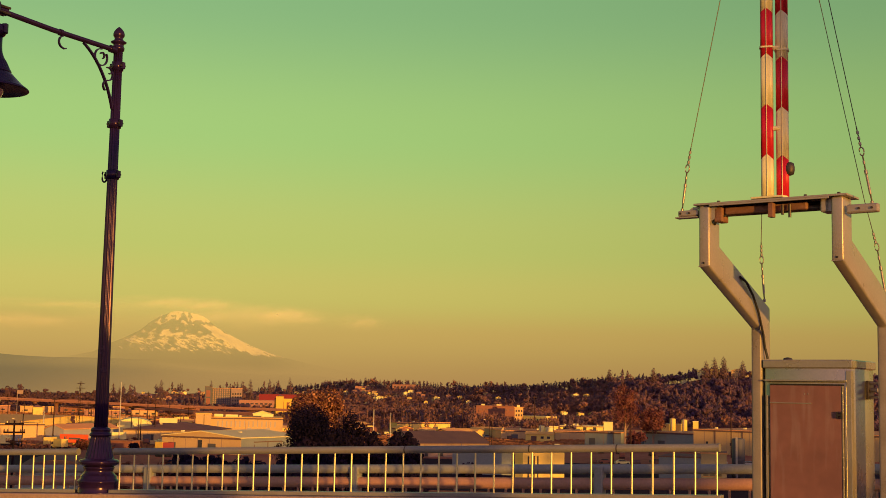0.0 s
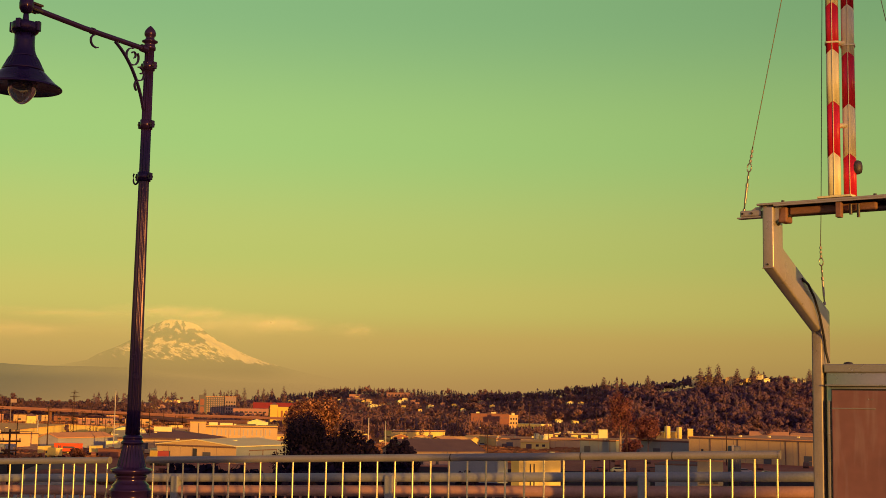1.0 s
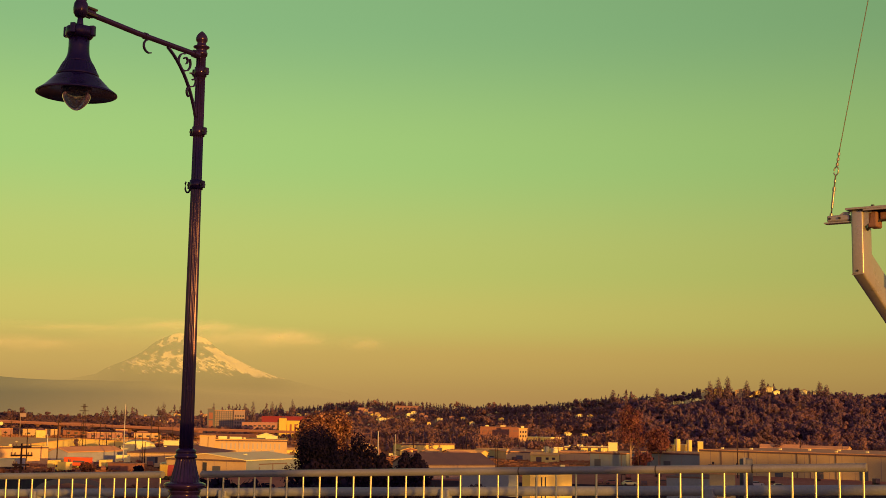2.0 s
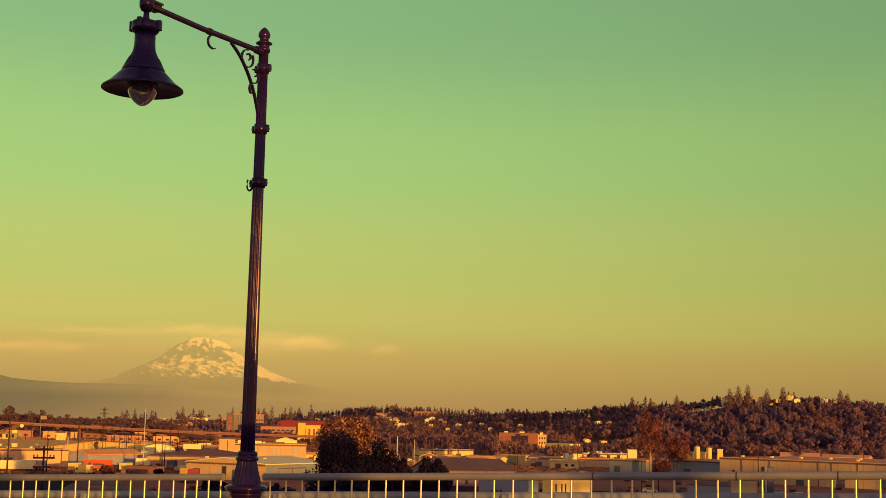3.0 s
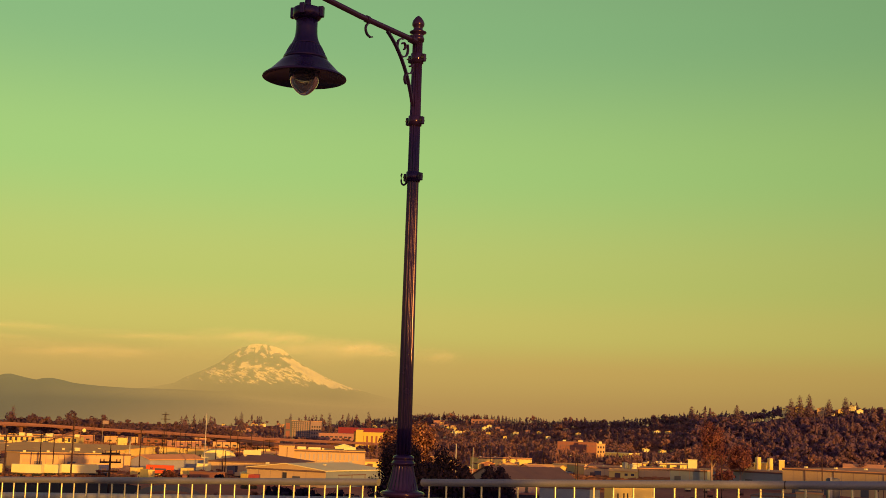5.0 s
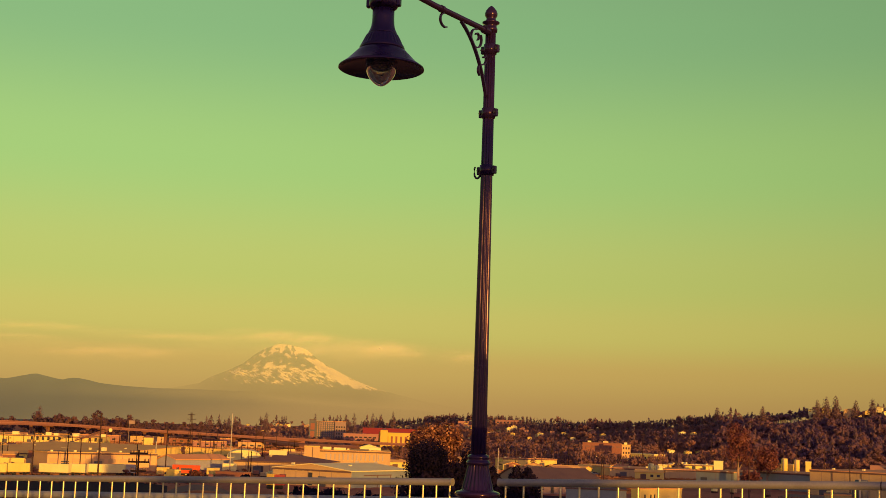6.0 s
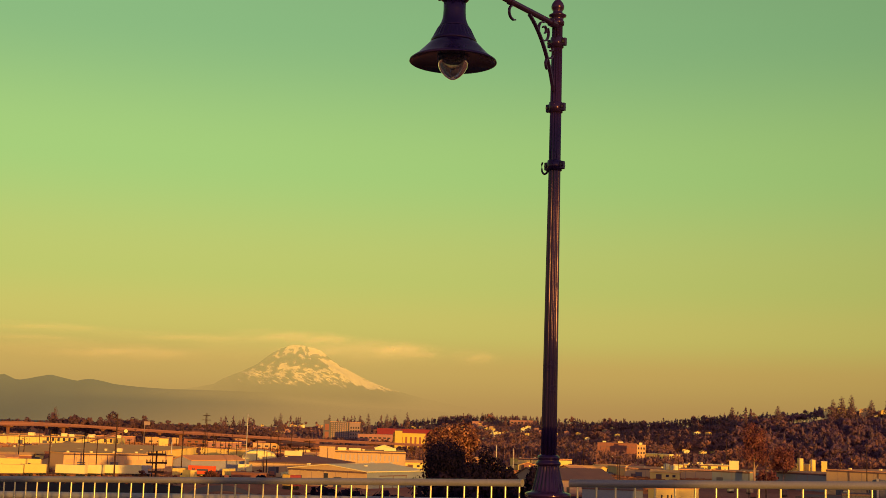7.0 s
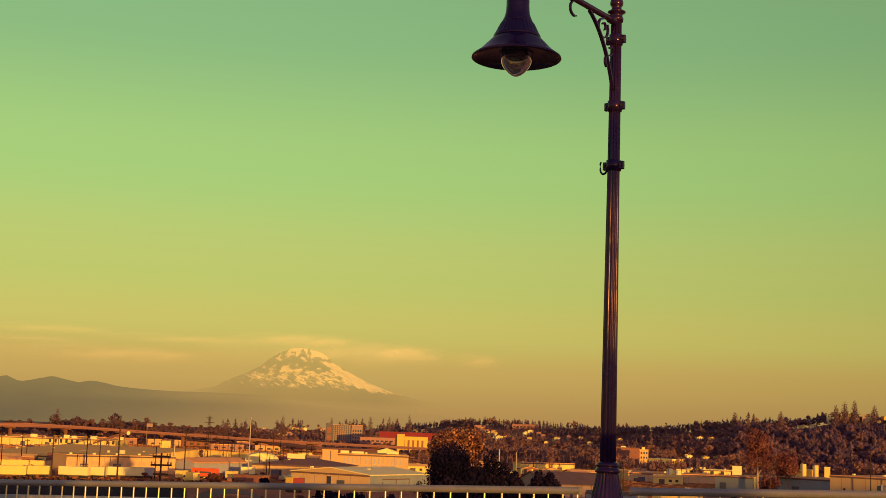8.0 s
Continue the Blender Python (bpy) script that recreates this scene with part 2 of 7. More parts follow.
# farther on the deck stands on pairs of piers
for k in range(7):
    x = 102.0 + 34.0 * k
    pier = empty("bridge_pier", (x, 4.3, -19.0))
    for y in (-8.0, 8.0):
        part("column", tube(bmesh.new(), [(0, y, 0), (0, y, rail_z(x) + 19.0 - 3.0)], 0.8, 16), PARAPET, pier, "", 40)
    part("cap_beam", box(bmesh.new(), -0.9, 0.9, -9.6, 9.6, rail_z(x) + 19.0 - 3.0, rail_z(x) + 19.0 - 1.8, 0.05), PARAPET, pier)
    tagged(pier, "concrete bridge pier of two columns and a cap beam", "pier", "bridge piers")

railing(-7.984, -1.243, [-7.908 + 0.19526 * i for i in range(35)], (-4.37, -3.05, -2.19))
railing(-17.1, -8.50, [-8.53 - 0.155 * i for i in range(4)] + [-8.53 - 0.62 - 0.195 * i for i in range(0, 40)])

# ---- street lamp on the parapet ----
def arc(cx, cz, r, a0, a1, n=14, r1=None):
    """Points of a scroll in the plane of the arm, as (along, up)."""
    out = []
    for i in range(n + 1):
        k = i / n
        a = radians(a0 + (a1 - a0) * k)
        q = r + ((r1 if r1 is not None else r) - r) * k
        out.append((cx + q * math.cos(a), cz + q * math.sin(a)))
    return out


def flat_bar(bm, pts, half, thick):
    """A flat bar bent through (along, up) points in the plane x = 0; along runs to -y."""
    n = len(pts)
    rows = []
    for i, (s, z) in enumerate(pts):
        s0, z0 = pts[max(i - 1, 0)]
        s1, z1 = pts[min(i + 1, n - 1)]
        d = math.hypot(s1 - s0, z1 - z0) or 1
        nx, nz = -(z1 - z0) / d * thick, (s1 - s0) / d * thick
        rows.append([bm.verts.new((h, -(s + k * nx), z + k * nz)) for h, k in ((-half, -1), (half, -1), (half, 1), (-half, 1))])
    for a, b in zip(rows, rows[1:]):
        for i in range(4):
            j = (i + 1) % 4
            bm.faces.new((a[i], a[j], b[j], b[i]))
    bm.faces.new(rows[0][::-1])
    bm.faces.new(rows[-1])
    bmesh.ops.recalc_face_normals(bm, faces=bm.faces)
    return bm


def street_lamp(x, y):
    z0 = rail_z(x) - 0.452
    ob = empty("street_lamp", (x, y, z0), -4.4)
    part("base", lathe(bmesh.new(), [(0.226, 0), (0.226, 0.012), (0.22, 0.02), (0.22, 0.115), (0.226, 0.121), (0.226, 0.134), (0.214, 0.144), (0.201, 0.158), (0.2, 0.184), (0.18, 0.2), (0.162, 0.224), (0.158, 0.244), (0.162, 0.26), (0.171, 0.268), (0.171, 0.284), (0.16, 0.293)], 64), BRONZE, ob, "", 35)
    part("fluted_bell", lathe(bmesh.new(), [(0.16, 0.287), (0.212, 0.314), (0.222, 0.326), (0.222, 0.35), (0.206, 0.361), (0.162, 0.373), (0.156, 0.384, 0.6), (0.148, 0.43, 1), (0.132, 0.484, 1), (0.117, 0.55, 1), (0.107, 0.6, 1), (0.103, 0.616, 0.5), (0.1, 0.622)], 192, 22, 0.011), BRONZE, ob, "", 45)
    part("collar", lathe(bmesh.new(), [(0.1, 0.617), (0.116, 0.623), (0.121, 0.638), (0.117, 0.653), (0.107, 0.659), (0.103, 0.674), (0.108, 0.688), (0.107, 0.702), (0.1, 0.712), (0.084, 0.719), (0.074, 0.728)], 48), BRONZE, ob, "", 35)
    part("shaft", lathe(bmesh.new(), [(0.078, 0.69, 1), (0.075, 1.0, 1), (0.067, 2.4, 1), (0.060, 3.5, 1), (0.053, 5.08, 1)], 96, 12, 0.009), BRONZE, ob, "", 50)
    part("finial", lathe(bmesh.new(), [(0.066, 5.02), (0.07, 5.05), (0.066, 5.06), (0.06, 5.065), (0.06, 5.095), (0.088, 5.11), (0.09, 5.122), (0.062, 5.135), (0.05, 5.15), (0.048, 5.165), (0.064, 5.19), (0.066, 5.215), (0.056, 5.245), (0.034, 5.275), (0.012, 5.295), (0.004, 5.3)], 32), BRONZE, ob, "", 40)
    # clamp bands with their bolts and hooks
    for z, r, hook in ((4.835, 0.055, 0), (4.165, 0.058, 0), (3.572, 0.061, 1)):
        bm = lathe(bmesh.new(), [(r - 0.004, z - 0.055), (r + 0.012, z - 0.05), (r + 0.012, z + 0.05), (r - 0.004, z + 0.055)], 32)
        band = part("clamp_band", bm, BRONZE, ob, "", 40)
        for s in (-1, 1):
            bm = box(bmesh.new(), min(s * r, s * (r + 0.05)), max(s * r, s * (r + 0.05)), -0.02, 0.02, z - 0.04, z + 0.04, 0.006)
            part("lug", bm, BRONZE, band)
            part("bolt", tube(bmesh.new(), [(s * (r + 0.03), -0.034, z), (s * (r + 0.03), 0.034, z)], 0.013, 6), DARK_STEEL, band)
        if hook:
            pts = [(-r + 0.01, -0.03, z - 0.045)] + [(-(r + 0.032) + 0.036 * math.cos(a), -0.03, z - 0.03 + 0.05 * math.sin(a)) for a in [-(i * math.pi / 10) for i in range(1, 11)]]
            pts = pts + [(pts[-1][0] - 0.002, -0.03, z + 0.02), (pts[-1][0] + 0.008, -0.03, z + 0.042)]
            part("hook", tube(bmesh.new(), pts, 0.012, 8, 0.009), BRONZE, band, "", 50)
    # arm, its rings, scrolled bracket and hook: the arm runs to -y
    ARM = 5.015
    part("arm", tube(bmesh.new(), [(0, 0.0, ARM), (0, -1.0, ARM + 0.004), (0, -1.72, ARM + 0.03)], 0.029, 20), BRONZE, ob, "", 50)
    part("arm_socket", tube(bmesh.new(), [(0, -0.05, ARM), (0, -0.13, ARM + 0.002)], 0.043, 20), BRONZE, ob, "", 40)
    part("arm_ring", tube(bmesh.new(), [(0, -0.86, ARM + 0.003), (0, -0.9, ARM + 0.003)], 0.037, 20), BRONZE, ob, "", 40)
    part("scroll_bracket", flat_bar(bmesh.new(), [(0.058 + 0.24 * (1 - q / 90) + 0.24 * (1 - math.sin(radians(q))), ARM - 0.03 - 0.33 * q / 90 - 0.33 * (1 - math.cos(radians(q)))) for q in range(0, 91, 6)], 0.018, 0.008), BRONZE, ob)
    part("scroll", flat_bar(bmesh.new(), arc(0.265, ARM - 0.13, 0.095, 95, -215, 22), 0.014, 0.006), BRONZE, ob)
    part("scroll", flat_bar(bmesh.new(), arc(0.255, ARM - 0.10, 0.045, 250, 20, 12, 0.02), 0.014, 0.005), BRONZE, ob)
    part("scroll", flat_bar(bmesh.new(), arc(0.148, ARM - 0.3, 0.075, 75, 270, 16) + arc(0.148, ARM - 0.44, 0.065, 90, -60, 10), 0.014, 0.006), BRONZE, ob)
    part("scroll", flat_bar(bmesh.new(), arc(0.12, ARM - 0.27, 0.04, 80, 300, 12, 0.02), 0.014, 0.005), BRONZE, ob)
    hook = arc(0.835, ARM - 0.095, 0.065, 80, -80, 14) + [(0.82, ARM - 0.165), (0.79, ARM - 0.155)]
    part("hook", flat_bar(bmesh.new(), hook, 0.012, 0.007), BRONZE, ob)
    # the hub and the bell-shaped head hanging from it
    HY = -1.80
    part("hub", lathe(bmesh.new(), [(0.02, -0.1), (0.05, -0.085), (0.07, -0.05), (0.074, 0), (0.066, 0.05), (0.05, 0.075), (0.055, 0.085), (0.05, 0.1), (0.03, 0.125), (0.008, 0.14)], 24, at=(0, HY, ARM + 0.05)), BRONZE, ob, "", 40)
    part("hub_clamp", tube(bmesh.new(), [(0, HY + 0.05, ARM + 0.04), (0, HY + 0.16, ARM + 0.036)], 0.047, 16), BRONZE, ob, "", 40)
    for dx, dz in ((-0.05, 0.03), (0.05, 0.03), (0.05, -0.03), (-0.05, -0.03)):
        part("bolt", tube(bmesh.new(), [(dx, HY + 0.03, ARM + 0.04 + dz), (dx, HY + 0.17, ARM + 0.037 + dz)], 0.013, 6), DARK_STEEL, ob)
    H = 4.555 - z0
    part("neck", lathe(bmesh.new(), [(0.03, H + 0.66), (0.034, H + 0.70), (0.03, H + 0.73), (0.022, H + 0.8)], 20, at=(0, HY, 0)), BRONZE, ob, "", 40)
    part("crown", lathe(bmesh.new(), [(0.108, H + 0.555), (0.122, H + 0.565), (0.136, H + 0.585), (0.136, H + 0.655), (0.126, H + 0.667), (0.09, H + 0.675), (0.05, H + 0.69), (0.03, H + 0.7)], 40, at=(0, HY, 0)), BRONZE, ob, "", 40)
    for k in range(4):
        a = radians(20 + 90 * k)
        m = Matrix.Translation((0.128 * math.cos(a), HY + 0.128 * math.sin(a), H + 0.625)) @ Matrix.Rotation(a, 4, "Z")
        part("crown_lug", box(bmesh.new(), -0.02, 0.036, -0.026, 0.026, -0.05, 0.055, 0.01, m), BRONZE, ob)
    part("chimney", lathe(bmesh.new(), [(0.142, H + 0.308), (0.133, H + 0.325), (0.119, H + 0.355), (0.109, H + 0.385), (0.104, H + 0.42), (0.101, H + 0.47), (0.101, H + 0.57)], 40, at=(0, HY, 0)), BRONZE, ob, "", 40)
    part("vent_ring", lathe(bmesh.new(), [(0.19, H + 0.158), (0.206, H + 0.17), (0.208, H + 0.186), (0.2, H + 0.203), (0.192, H + 0.215, 1), (0.18, H + 0.24, 1), (0.165, H + 0.272, 1), (0.15, H + 0.3, 1), (0.139, H + 0.314)], 120, 30, 0.006, at=(0, HY, 0)), BRONZE, ob, "", 40)
    part("shade", lathe(bmesh.new(), [(0.14, H + 0.04), (0.25, H + 0.035), (0.33, H + 0.018), (0.372, H - 0.004), (0.385, H - 0.012), (0.392, H - 0.008), (0.39, H + 0.004), (0.365, H + 0.022), (0.325, H + 0.052), (0.285, H + 0.092), (0.25, H + 0.128), (0.222, H + 0.158), (0.203, H + 0.172), (0.18, H + 0.182)], 72, at=(0, HY, 0)), BRONZE, ob, "", 40)
    globe = part("globe", lathe(bmesh.new(), [(0.146, H + 0.055), (0.147, H + 0.02), (0.144, H - 0.01), (0.134, H - 0.045), (0.117, H - 0.08), (0.094, H - 0.112), (0.066, H - 0.14), (0.04, H - 0.158), (0.018, H - 0.167), (0.004, H - 0.169)], 40, at=(0, HY, 0)), GLOBE, ob, "clear glass globe", 60)
    globe.visible_shadow = False
    part("reflector", lathe(bmesh.new(), [(0.143, H + 0.060), (0.1, H + 0.062), (0.045, H + 0.064), (0.03, H + 0.066), (0.004, H + 0.068)], 24, at=(0, HY, 0)), LAMP_INSIDE, ob, "pale reflector plate inside the shade", 50)
    return tagged(ob, "dark bronze street lamp with fluted base, scrolled arm and bell shade", "street lamp")


GLOBE = material("globe_glass", (0.32, 0.36, 0.44), (0.42, 0.46, 0.54), 0.10, 0, 3, 30, 0.0)
GLOBE.node_tree.nodes["Principled BSDF"].inputs["Transmission Weight"].default_value = 0.86
GLOBE.node_tree.nodes["Principled BSDF"].inputs["IOR"].default_value = 1.42
LAMP_INSIDE = material("lamp_inside", (0.55, 0.53, 0.48), (0.75, 0.72, 0.66), 0.4, 0.3)
street_lamp(-8.252, 11.626)

# ---- outer guard rail beyond the sidewalk: two thick pipes on posts ----
OUTER_PIPE = material("outer_pipe_paint", (0.20, 0.22, 0.21), (0.34, 0.34, 0.31), 0.55, 0.1, 2.5, 40, 0.08)
LOWER_PIPE = material("lower_pipe_weathered", (0.36, 0.19, 0.13), (0.54, 0.30, 0.20), 0.6, 0.05, 2.5, 40, 0.08)


def outer_rail(x0, x1, first, pitch, count):
    ob = empty("guard_rail", (x0, OUTER_Y, outer_z(x0) - 0.9))
    inv = ob.matrix_world.inverted()

    def add(name, bm, mat, smooth=None):
        bmesh.ops.transform(bm, matrix=inv, verts=bm.verts)
        return part(name, bm, mat, ob, "", smooth)
    add("upper_pipe", tube(bmesh.new(), [(x0, OUTER_Y, outer_z(x0)), (x1, OUTER_Y, outer_z(x1))], 0.053, 24), OUTER_PIPE, 50)
    add("lower_pipe", tube(bmesh.new(), [(x0, OUTER_Y, outer_z(x0) - 0.16), (x1, OUTER_Y, outer_z(x1) - 0.16)], 0.066, 24), LOWER_PIPE, 50)
    add("kerb", sloped_kerb(x0, x1), PARAPET)
    for i in range(count):
        x = first + pitch * i
        z = outer_z(x)
        add("post", box(bmesh.new(), x - 0.055, x + 0.055, OUTER_Y - 0.085, OUTER_Y + 0.06, z - 0.78, z + 0.03, 0.02), OUTER_PIPE)
    k = 0
    x = first - pitch
    while x < x1 - 0.1:
        z = outer_z(x)
        if x > x0 + 0.1:
            add("stub_post", tube(bmesh.new(), [(x, OUTER_Y - 0.02, z - 0.40), (x, OUTER_Y - 0.02, z - 0.2)], 0.016, 8), LOWER_PIPE, 50)
        x += 0.215
    return tagged(ob, "weathered guard rail of two thick painted pipes on posts", "guard rail")


def outer_z(x):
    return 0.617 + GRADE * (x + 5.8)


def sloped_kerb(x0, x1):
    bm = bmesh.new()
    rows = [[bm.verts.new((x, y, outer_z(x) + k)) for y, k in ((OUTER_Y - 0.14, -0.92), (OUTER_Y + 0.16, -0.92), (OUTER_Y + 0.16, -0.385), (OUTER_Y - 0.14, -0.385))] for x in (x0, x1)]
    a, b = rows
    for i in range(4):
        j = (i + 1) % 4
        bm.faces.new((a[i], b[i], b[j], a[j]))
    bm.faces.new(a)
    bm.faces.new(b[::-1])
    bmesh.ops.recalc_face_normals(bm, faces=bm.faces)
    bmesh.ops.bevel(bm, geom=list(bm.edges), offset=0.01, segments=2, profile=0.5, affect="EDGES")
    return bm


outer_rail(-22.0, 6.0, -22.0 + 0.11, 3.11, 9)

# ---- traffic gate: two cranked posts, a top frame with two arms, a control cabinet between ----
RUST_STEEL = material("rusty_steel", (0.16, 0.075, 0.05), (0.30, 0.16, 0.11), 0.7, 0.1, 9, 70, 0.15)


def prism_plate(pts, y0, y1):
    bm = bmesh.new()
    a = [bm.verts.new((x, y0, z)) for x, z in pts]
    b = [bm.verts.new((x, y1, z)) for x, z in pts]
    n = len(pts)
    for i in range(n):
        bm.faces.new((a[i], a[(i + 1) % n], b[(i + 1) % n], b[i]))
    bm.faces.new(a[::-1])
    bm.faces.new(b)
    bmesh.ops.recalc_face_normals(bm, faces=bm.faces)
    return bm


GATE = Matrix.Translation((-1.168, 10.63, 0)) @ Matrix.Rotation(radians(-9.2), 4, "Z")


def cranked_post(bm, u, low):
    """A rectangular tube: vertical foot, slanting middle, vertical head nearer to the road."""
    w, d = 0.096, 0.215
    prof = [(1.10, low), (1.10, 2.148), (0.0, 2.605), (0.0, 3.115), (d, 3.115), (d, 2.79), (1.10 + d, 2.342), (1.10 + d, low)]
    a = [bm.verts.new((u, v, z)) for v, z in prof]
    b = [bm.verts.new((u + w, v, z)) for v, z in prof]
    n = len(prof)
    for i in range(n):
        j = (i + 1) % n
        bm.faces.new((a[i], a[j], b[j], b[i]))
    bm.faces.new(a[::-1])
    bm.faces.new(b)
    bmesh.ops.recalc_face_normals(bm, faces=bm.faces)
    bmesh.ops.bevel(bm, geom=list(bm.edges), offset=0.016, segments=4, profile=0.5, affect="EDGES")
    return bm


def arm_shape(bm, u, v, z0, z1, w, d, peak=0.0):
    """A length of rounded box-shaped arm turned a little to the road; its ends rise to a point in the middle of each face."""
    turn = radians(16)
    ring0, ring1 = [], []
    for i in range(24):
        a = math.pi * 2 * i / 24
        c, q = math.cos(a), math.sin(a)
        x = w / 2 * abs(c) ** 0.5 * (1 if c >= 0 else -1)
        y = d / 2 * abs(q) ** 0.5 * (1 if q >= 0 else -1)
        k = -peak * abs(x) / (w / 2)
        p = (u + x * math.cos(turn) - y * math.sin(turn), v + x * math.sin(turn) + y * math.cos(turn))
        ring0.append(bm.verts.new((*p, z0 + k)))
        ring1.append(bm.verts.new((*p, z1 + k)))
    for i in range(24):
        j = (i + 1) % 24
        bm.faces.new((ring0[i], ring0[j], ring1[j], ring1[i]))
    bm.faces.new(ring0[::-1])
    bm.faces.new(ring1)
    return bm


def wire(name, pts, r, mat, parent):
    return part(name, tube(bmesh.new(), pts, r, 6), mat, parent, "", 60)


def turnbuckle(parent, pts):
    """The fittings at the foot of a stay wire, through three points: threaded rod, shackle ring, clamped cable end."""
    a, b, c = (Vector(p) for p in pts)
    body = part("turnbuckle", tube(bmesh.new(), [a, b], 0.006, 6), DARK_STEEL, parent)
    for k0, k1, r in ((0.0, 0.08, 0.013), (0.22, 0.6, 0.0105), (0.62, 0.7, 0.014), (0.82, 0.88, 0.010)):
        part("sleeve", tube(bmesh.new(), [a.lerp(b, k0), a.lerp(b, k1)], r, 8), STAINLESS, body, "", 50)
    ring = []
    side = (c - a).cross(Vector((0, 1, 0))).normalized()
    along = (c - a).normalized()
    for i in range(15):
        t = radians(24 * i)
        ring.append(b + along * 0.03 + side * 0.018 * math.cos(t) + along * 0.034 * math.sin(t))
    part("shackle", tube(bmesh.new(), ring, 0.0055, 6), STAINLESS, body, "", 60)
    part("cable_end", tube(bmesh.new(), [b + along * 0.06, c], 0.005, 6), DARK_STEEL, body)
    for k in (0.35, 0.55, 0.75):
        p = b.lerp(c, k)
        part("cable_clip", tube(bmesh.new(), [p, p + along * 0.022], 0.0115, 6), STAINLESS, body)



# ---- the truss on the far side of the roadway, whose shade falls across lamp and railing ----
def bar(bm, a, b, wide, deep):
    """A flat-sided steel member between two points of the truss plane."""
    a, b = Vector(a), Vector(b)
    d = (b - a).normalized()
    n = Vector((-d.z, 0, d.x)) * wide / 2
    y = Vector((0, deep / 2, 0))
    p = [bm.verts.new(e + i * n + j * y) for e in (a, b) for i, j in ((-1, -1), (1, -1), (1, 1), (-1, 1))]
    for f in ((0, 1, 2, 3), (7, 6, 5, 4), (0, 4, 5, 1), (1, 5, 6, 2), (2, 6, 7, 3), (3, 7, 4, 0)):
        bm.faces.new([p[i] for i in f])
    bmesh.ops.recalc_face_normals(bm, faces=bm.faces)
    return bm


TRUSS_STEEL = material("truss_paint", (0.05, 0.06, 0.055), (0.10, 0.11, 0.10), 0.6, 0.1, 1.5, 20, 0.1)
truss = empty("bridge_truss", (10.0, -6.5, -1.45))


def member(name, a, b, wide, deep=0.35):
    bm = bar(bmesh.new(), (a[0] - 10.0, 0, a[1] + 1.45), (b[0] - 10.0, 0, b[1] + 1.45), wide, deep)
    return part(name, bm, TRUSS_STEEL, truss)


member("bottom_chord", (9.0, -1.45), (47.0, -1.45), 0.6)
for (xa, za), (xb, zb) in (((10.0, 12.16), (22.17, 9.27)), ((22.17, 9.27), (34.34, 7.6)), ((34.34, 7.6), (46.5, 6.8))):
    member("top_chord", (xa, za), (xb, zb), 0.6)
    member("diagonal", (xa - 0.2, za), (xb - 0.2, -1.45), 0.62)
    member("counter_brace", (xa, -1.45), (xb, zb), 0.3)
member("vertical", (10.0, -1.45), (10.0, 12.3), 1.2)
for x, z in ((22.17, 9.3), (34.34, 7.7), (46.5, 6.9)):
    member("vertical", (x, -1.45), (x, z), 0.66)
# unseen plate added only to shade the upper gate arms
arm_shade = prism_plate([(24.10 - 10, 6.0 + 1.45), (24.27 - 10, 4.85 + 1.45), (25.9 - 10, 4.85 + 1.45), (25.9 - 10, 6.2 + 1.45), (24.1 - 10, 7.6 + 1.45)], -0.03, 0.03)
part("gusset_plate", arm_shade, TRUSS_STEEL, truss)
tagged(truss, "grey-green steel truss of the bridge beside the roadway", "truss")


STAINLESS = material("stay_fittings", (0.24, 0.22, 0.19), (0.40, 0.36, 0.30), 0.4, 0.6, 9, 90, 0.05)
gate = empty("traffic_gate")
gate.matrix_world = GATE
PITCH = 1.118
for u in (-0.006, PITCH - 0.003):
    post = part("cranked_post", cranked_post(bmesh.new(), u, -0.1 + u * 0.04), GALV, gate, "galvanised cranked post", 40)
    part("base_plate", box(bmesh.new(), u - 0.08, u + 0.18, 1.02, 1.4, -0.12 + u * 0.04, -0.03 + u * 0.04, 0.005), GALV, gate)
    part("hole_plug", tube(bmesh.new(), [(u + 0.045, -0.006, 2.635), (u + 0.045, 0.006, 2.635)], 0.009, 10), BLACK_RUBBER, post)
    part("weld_bead", tube(bmesh.new(), [(u + 0.001, 0.0, 2.607), (u + 0.095, 0.0, 2.607)], 0.005, 6), GALV, post)
# top frame
part("top_plate", box(bmesh.new(), -0.04, PITCH + 0.135, -0.03, 0.27, 3.114, 3.131, 0.003), GALV, gate)
part("front_lip", box(bmesh.new(), 0.1, PITCH - 0.01, -0.028, -0.018, 3.100, 3.117, 0.002), GALV, gate)
# black bar puts the shaded recess under the top plate into colour
part("back_channel", box(bmesh.new(), 0.1, PITCH - 0.01, 0.19, 0.24, 3.045, 3.116, 0.006), BLACK_RUBBER, gate)
for u in (-0.006, PITCH - 0.003):
    side = 1 if u < 0.5 else -1
    inner = u + 0.097 if u < 0.5 else u - 0.001
    part("corner_gusset", prism_plate([(inner, 2.985 if u < 0.5 else 3.0), (inner + side * 0.045, 3.01), (inner + side * 0.06, 3.116), (inner, 3.116)], 0.03, 0.045), GALV, gate)
part("bearing_block", box(bmesh.new(), 0.115, 0.19, 0.03, 0.17, 2.975, 3.10, 0.012), RUST_STEEL, gate, "rusty bearing block")
part("bearing_block", box(bmesh.new(), PITCH - 0.1, PITCH - 0.02, 0.03, 0.18, 3.0, 3.112, 0.012), GALV, gate)
part("pivot_box", box(bmesh.new(), 0.2, 0.9, 0.058, 0.17, 3.035, 3.095, 0.014), RUST_STEEL, gate, "rusty steel pivot beam")
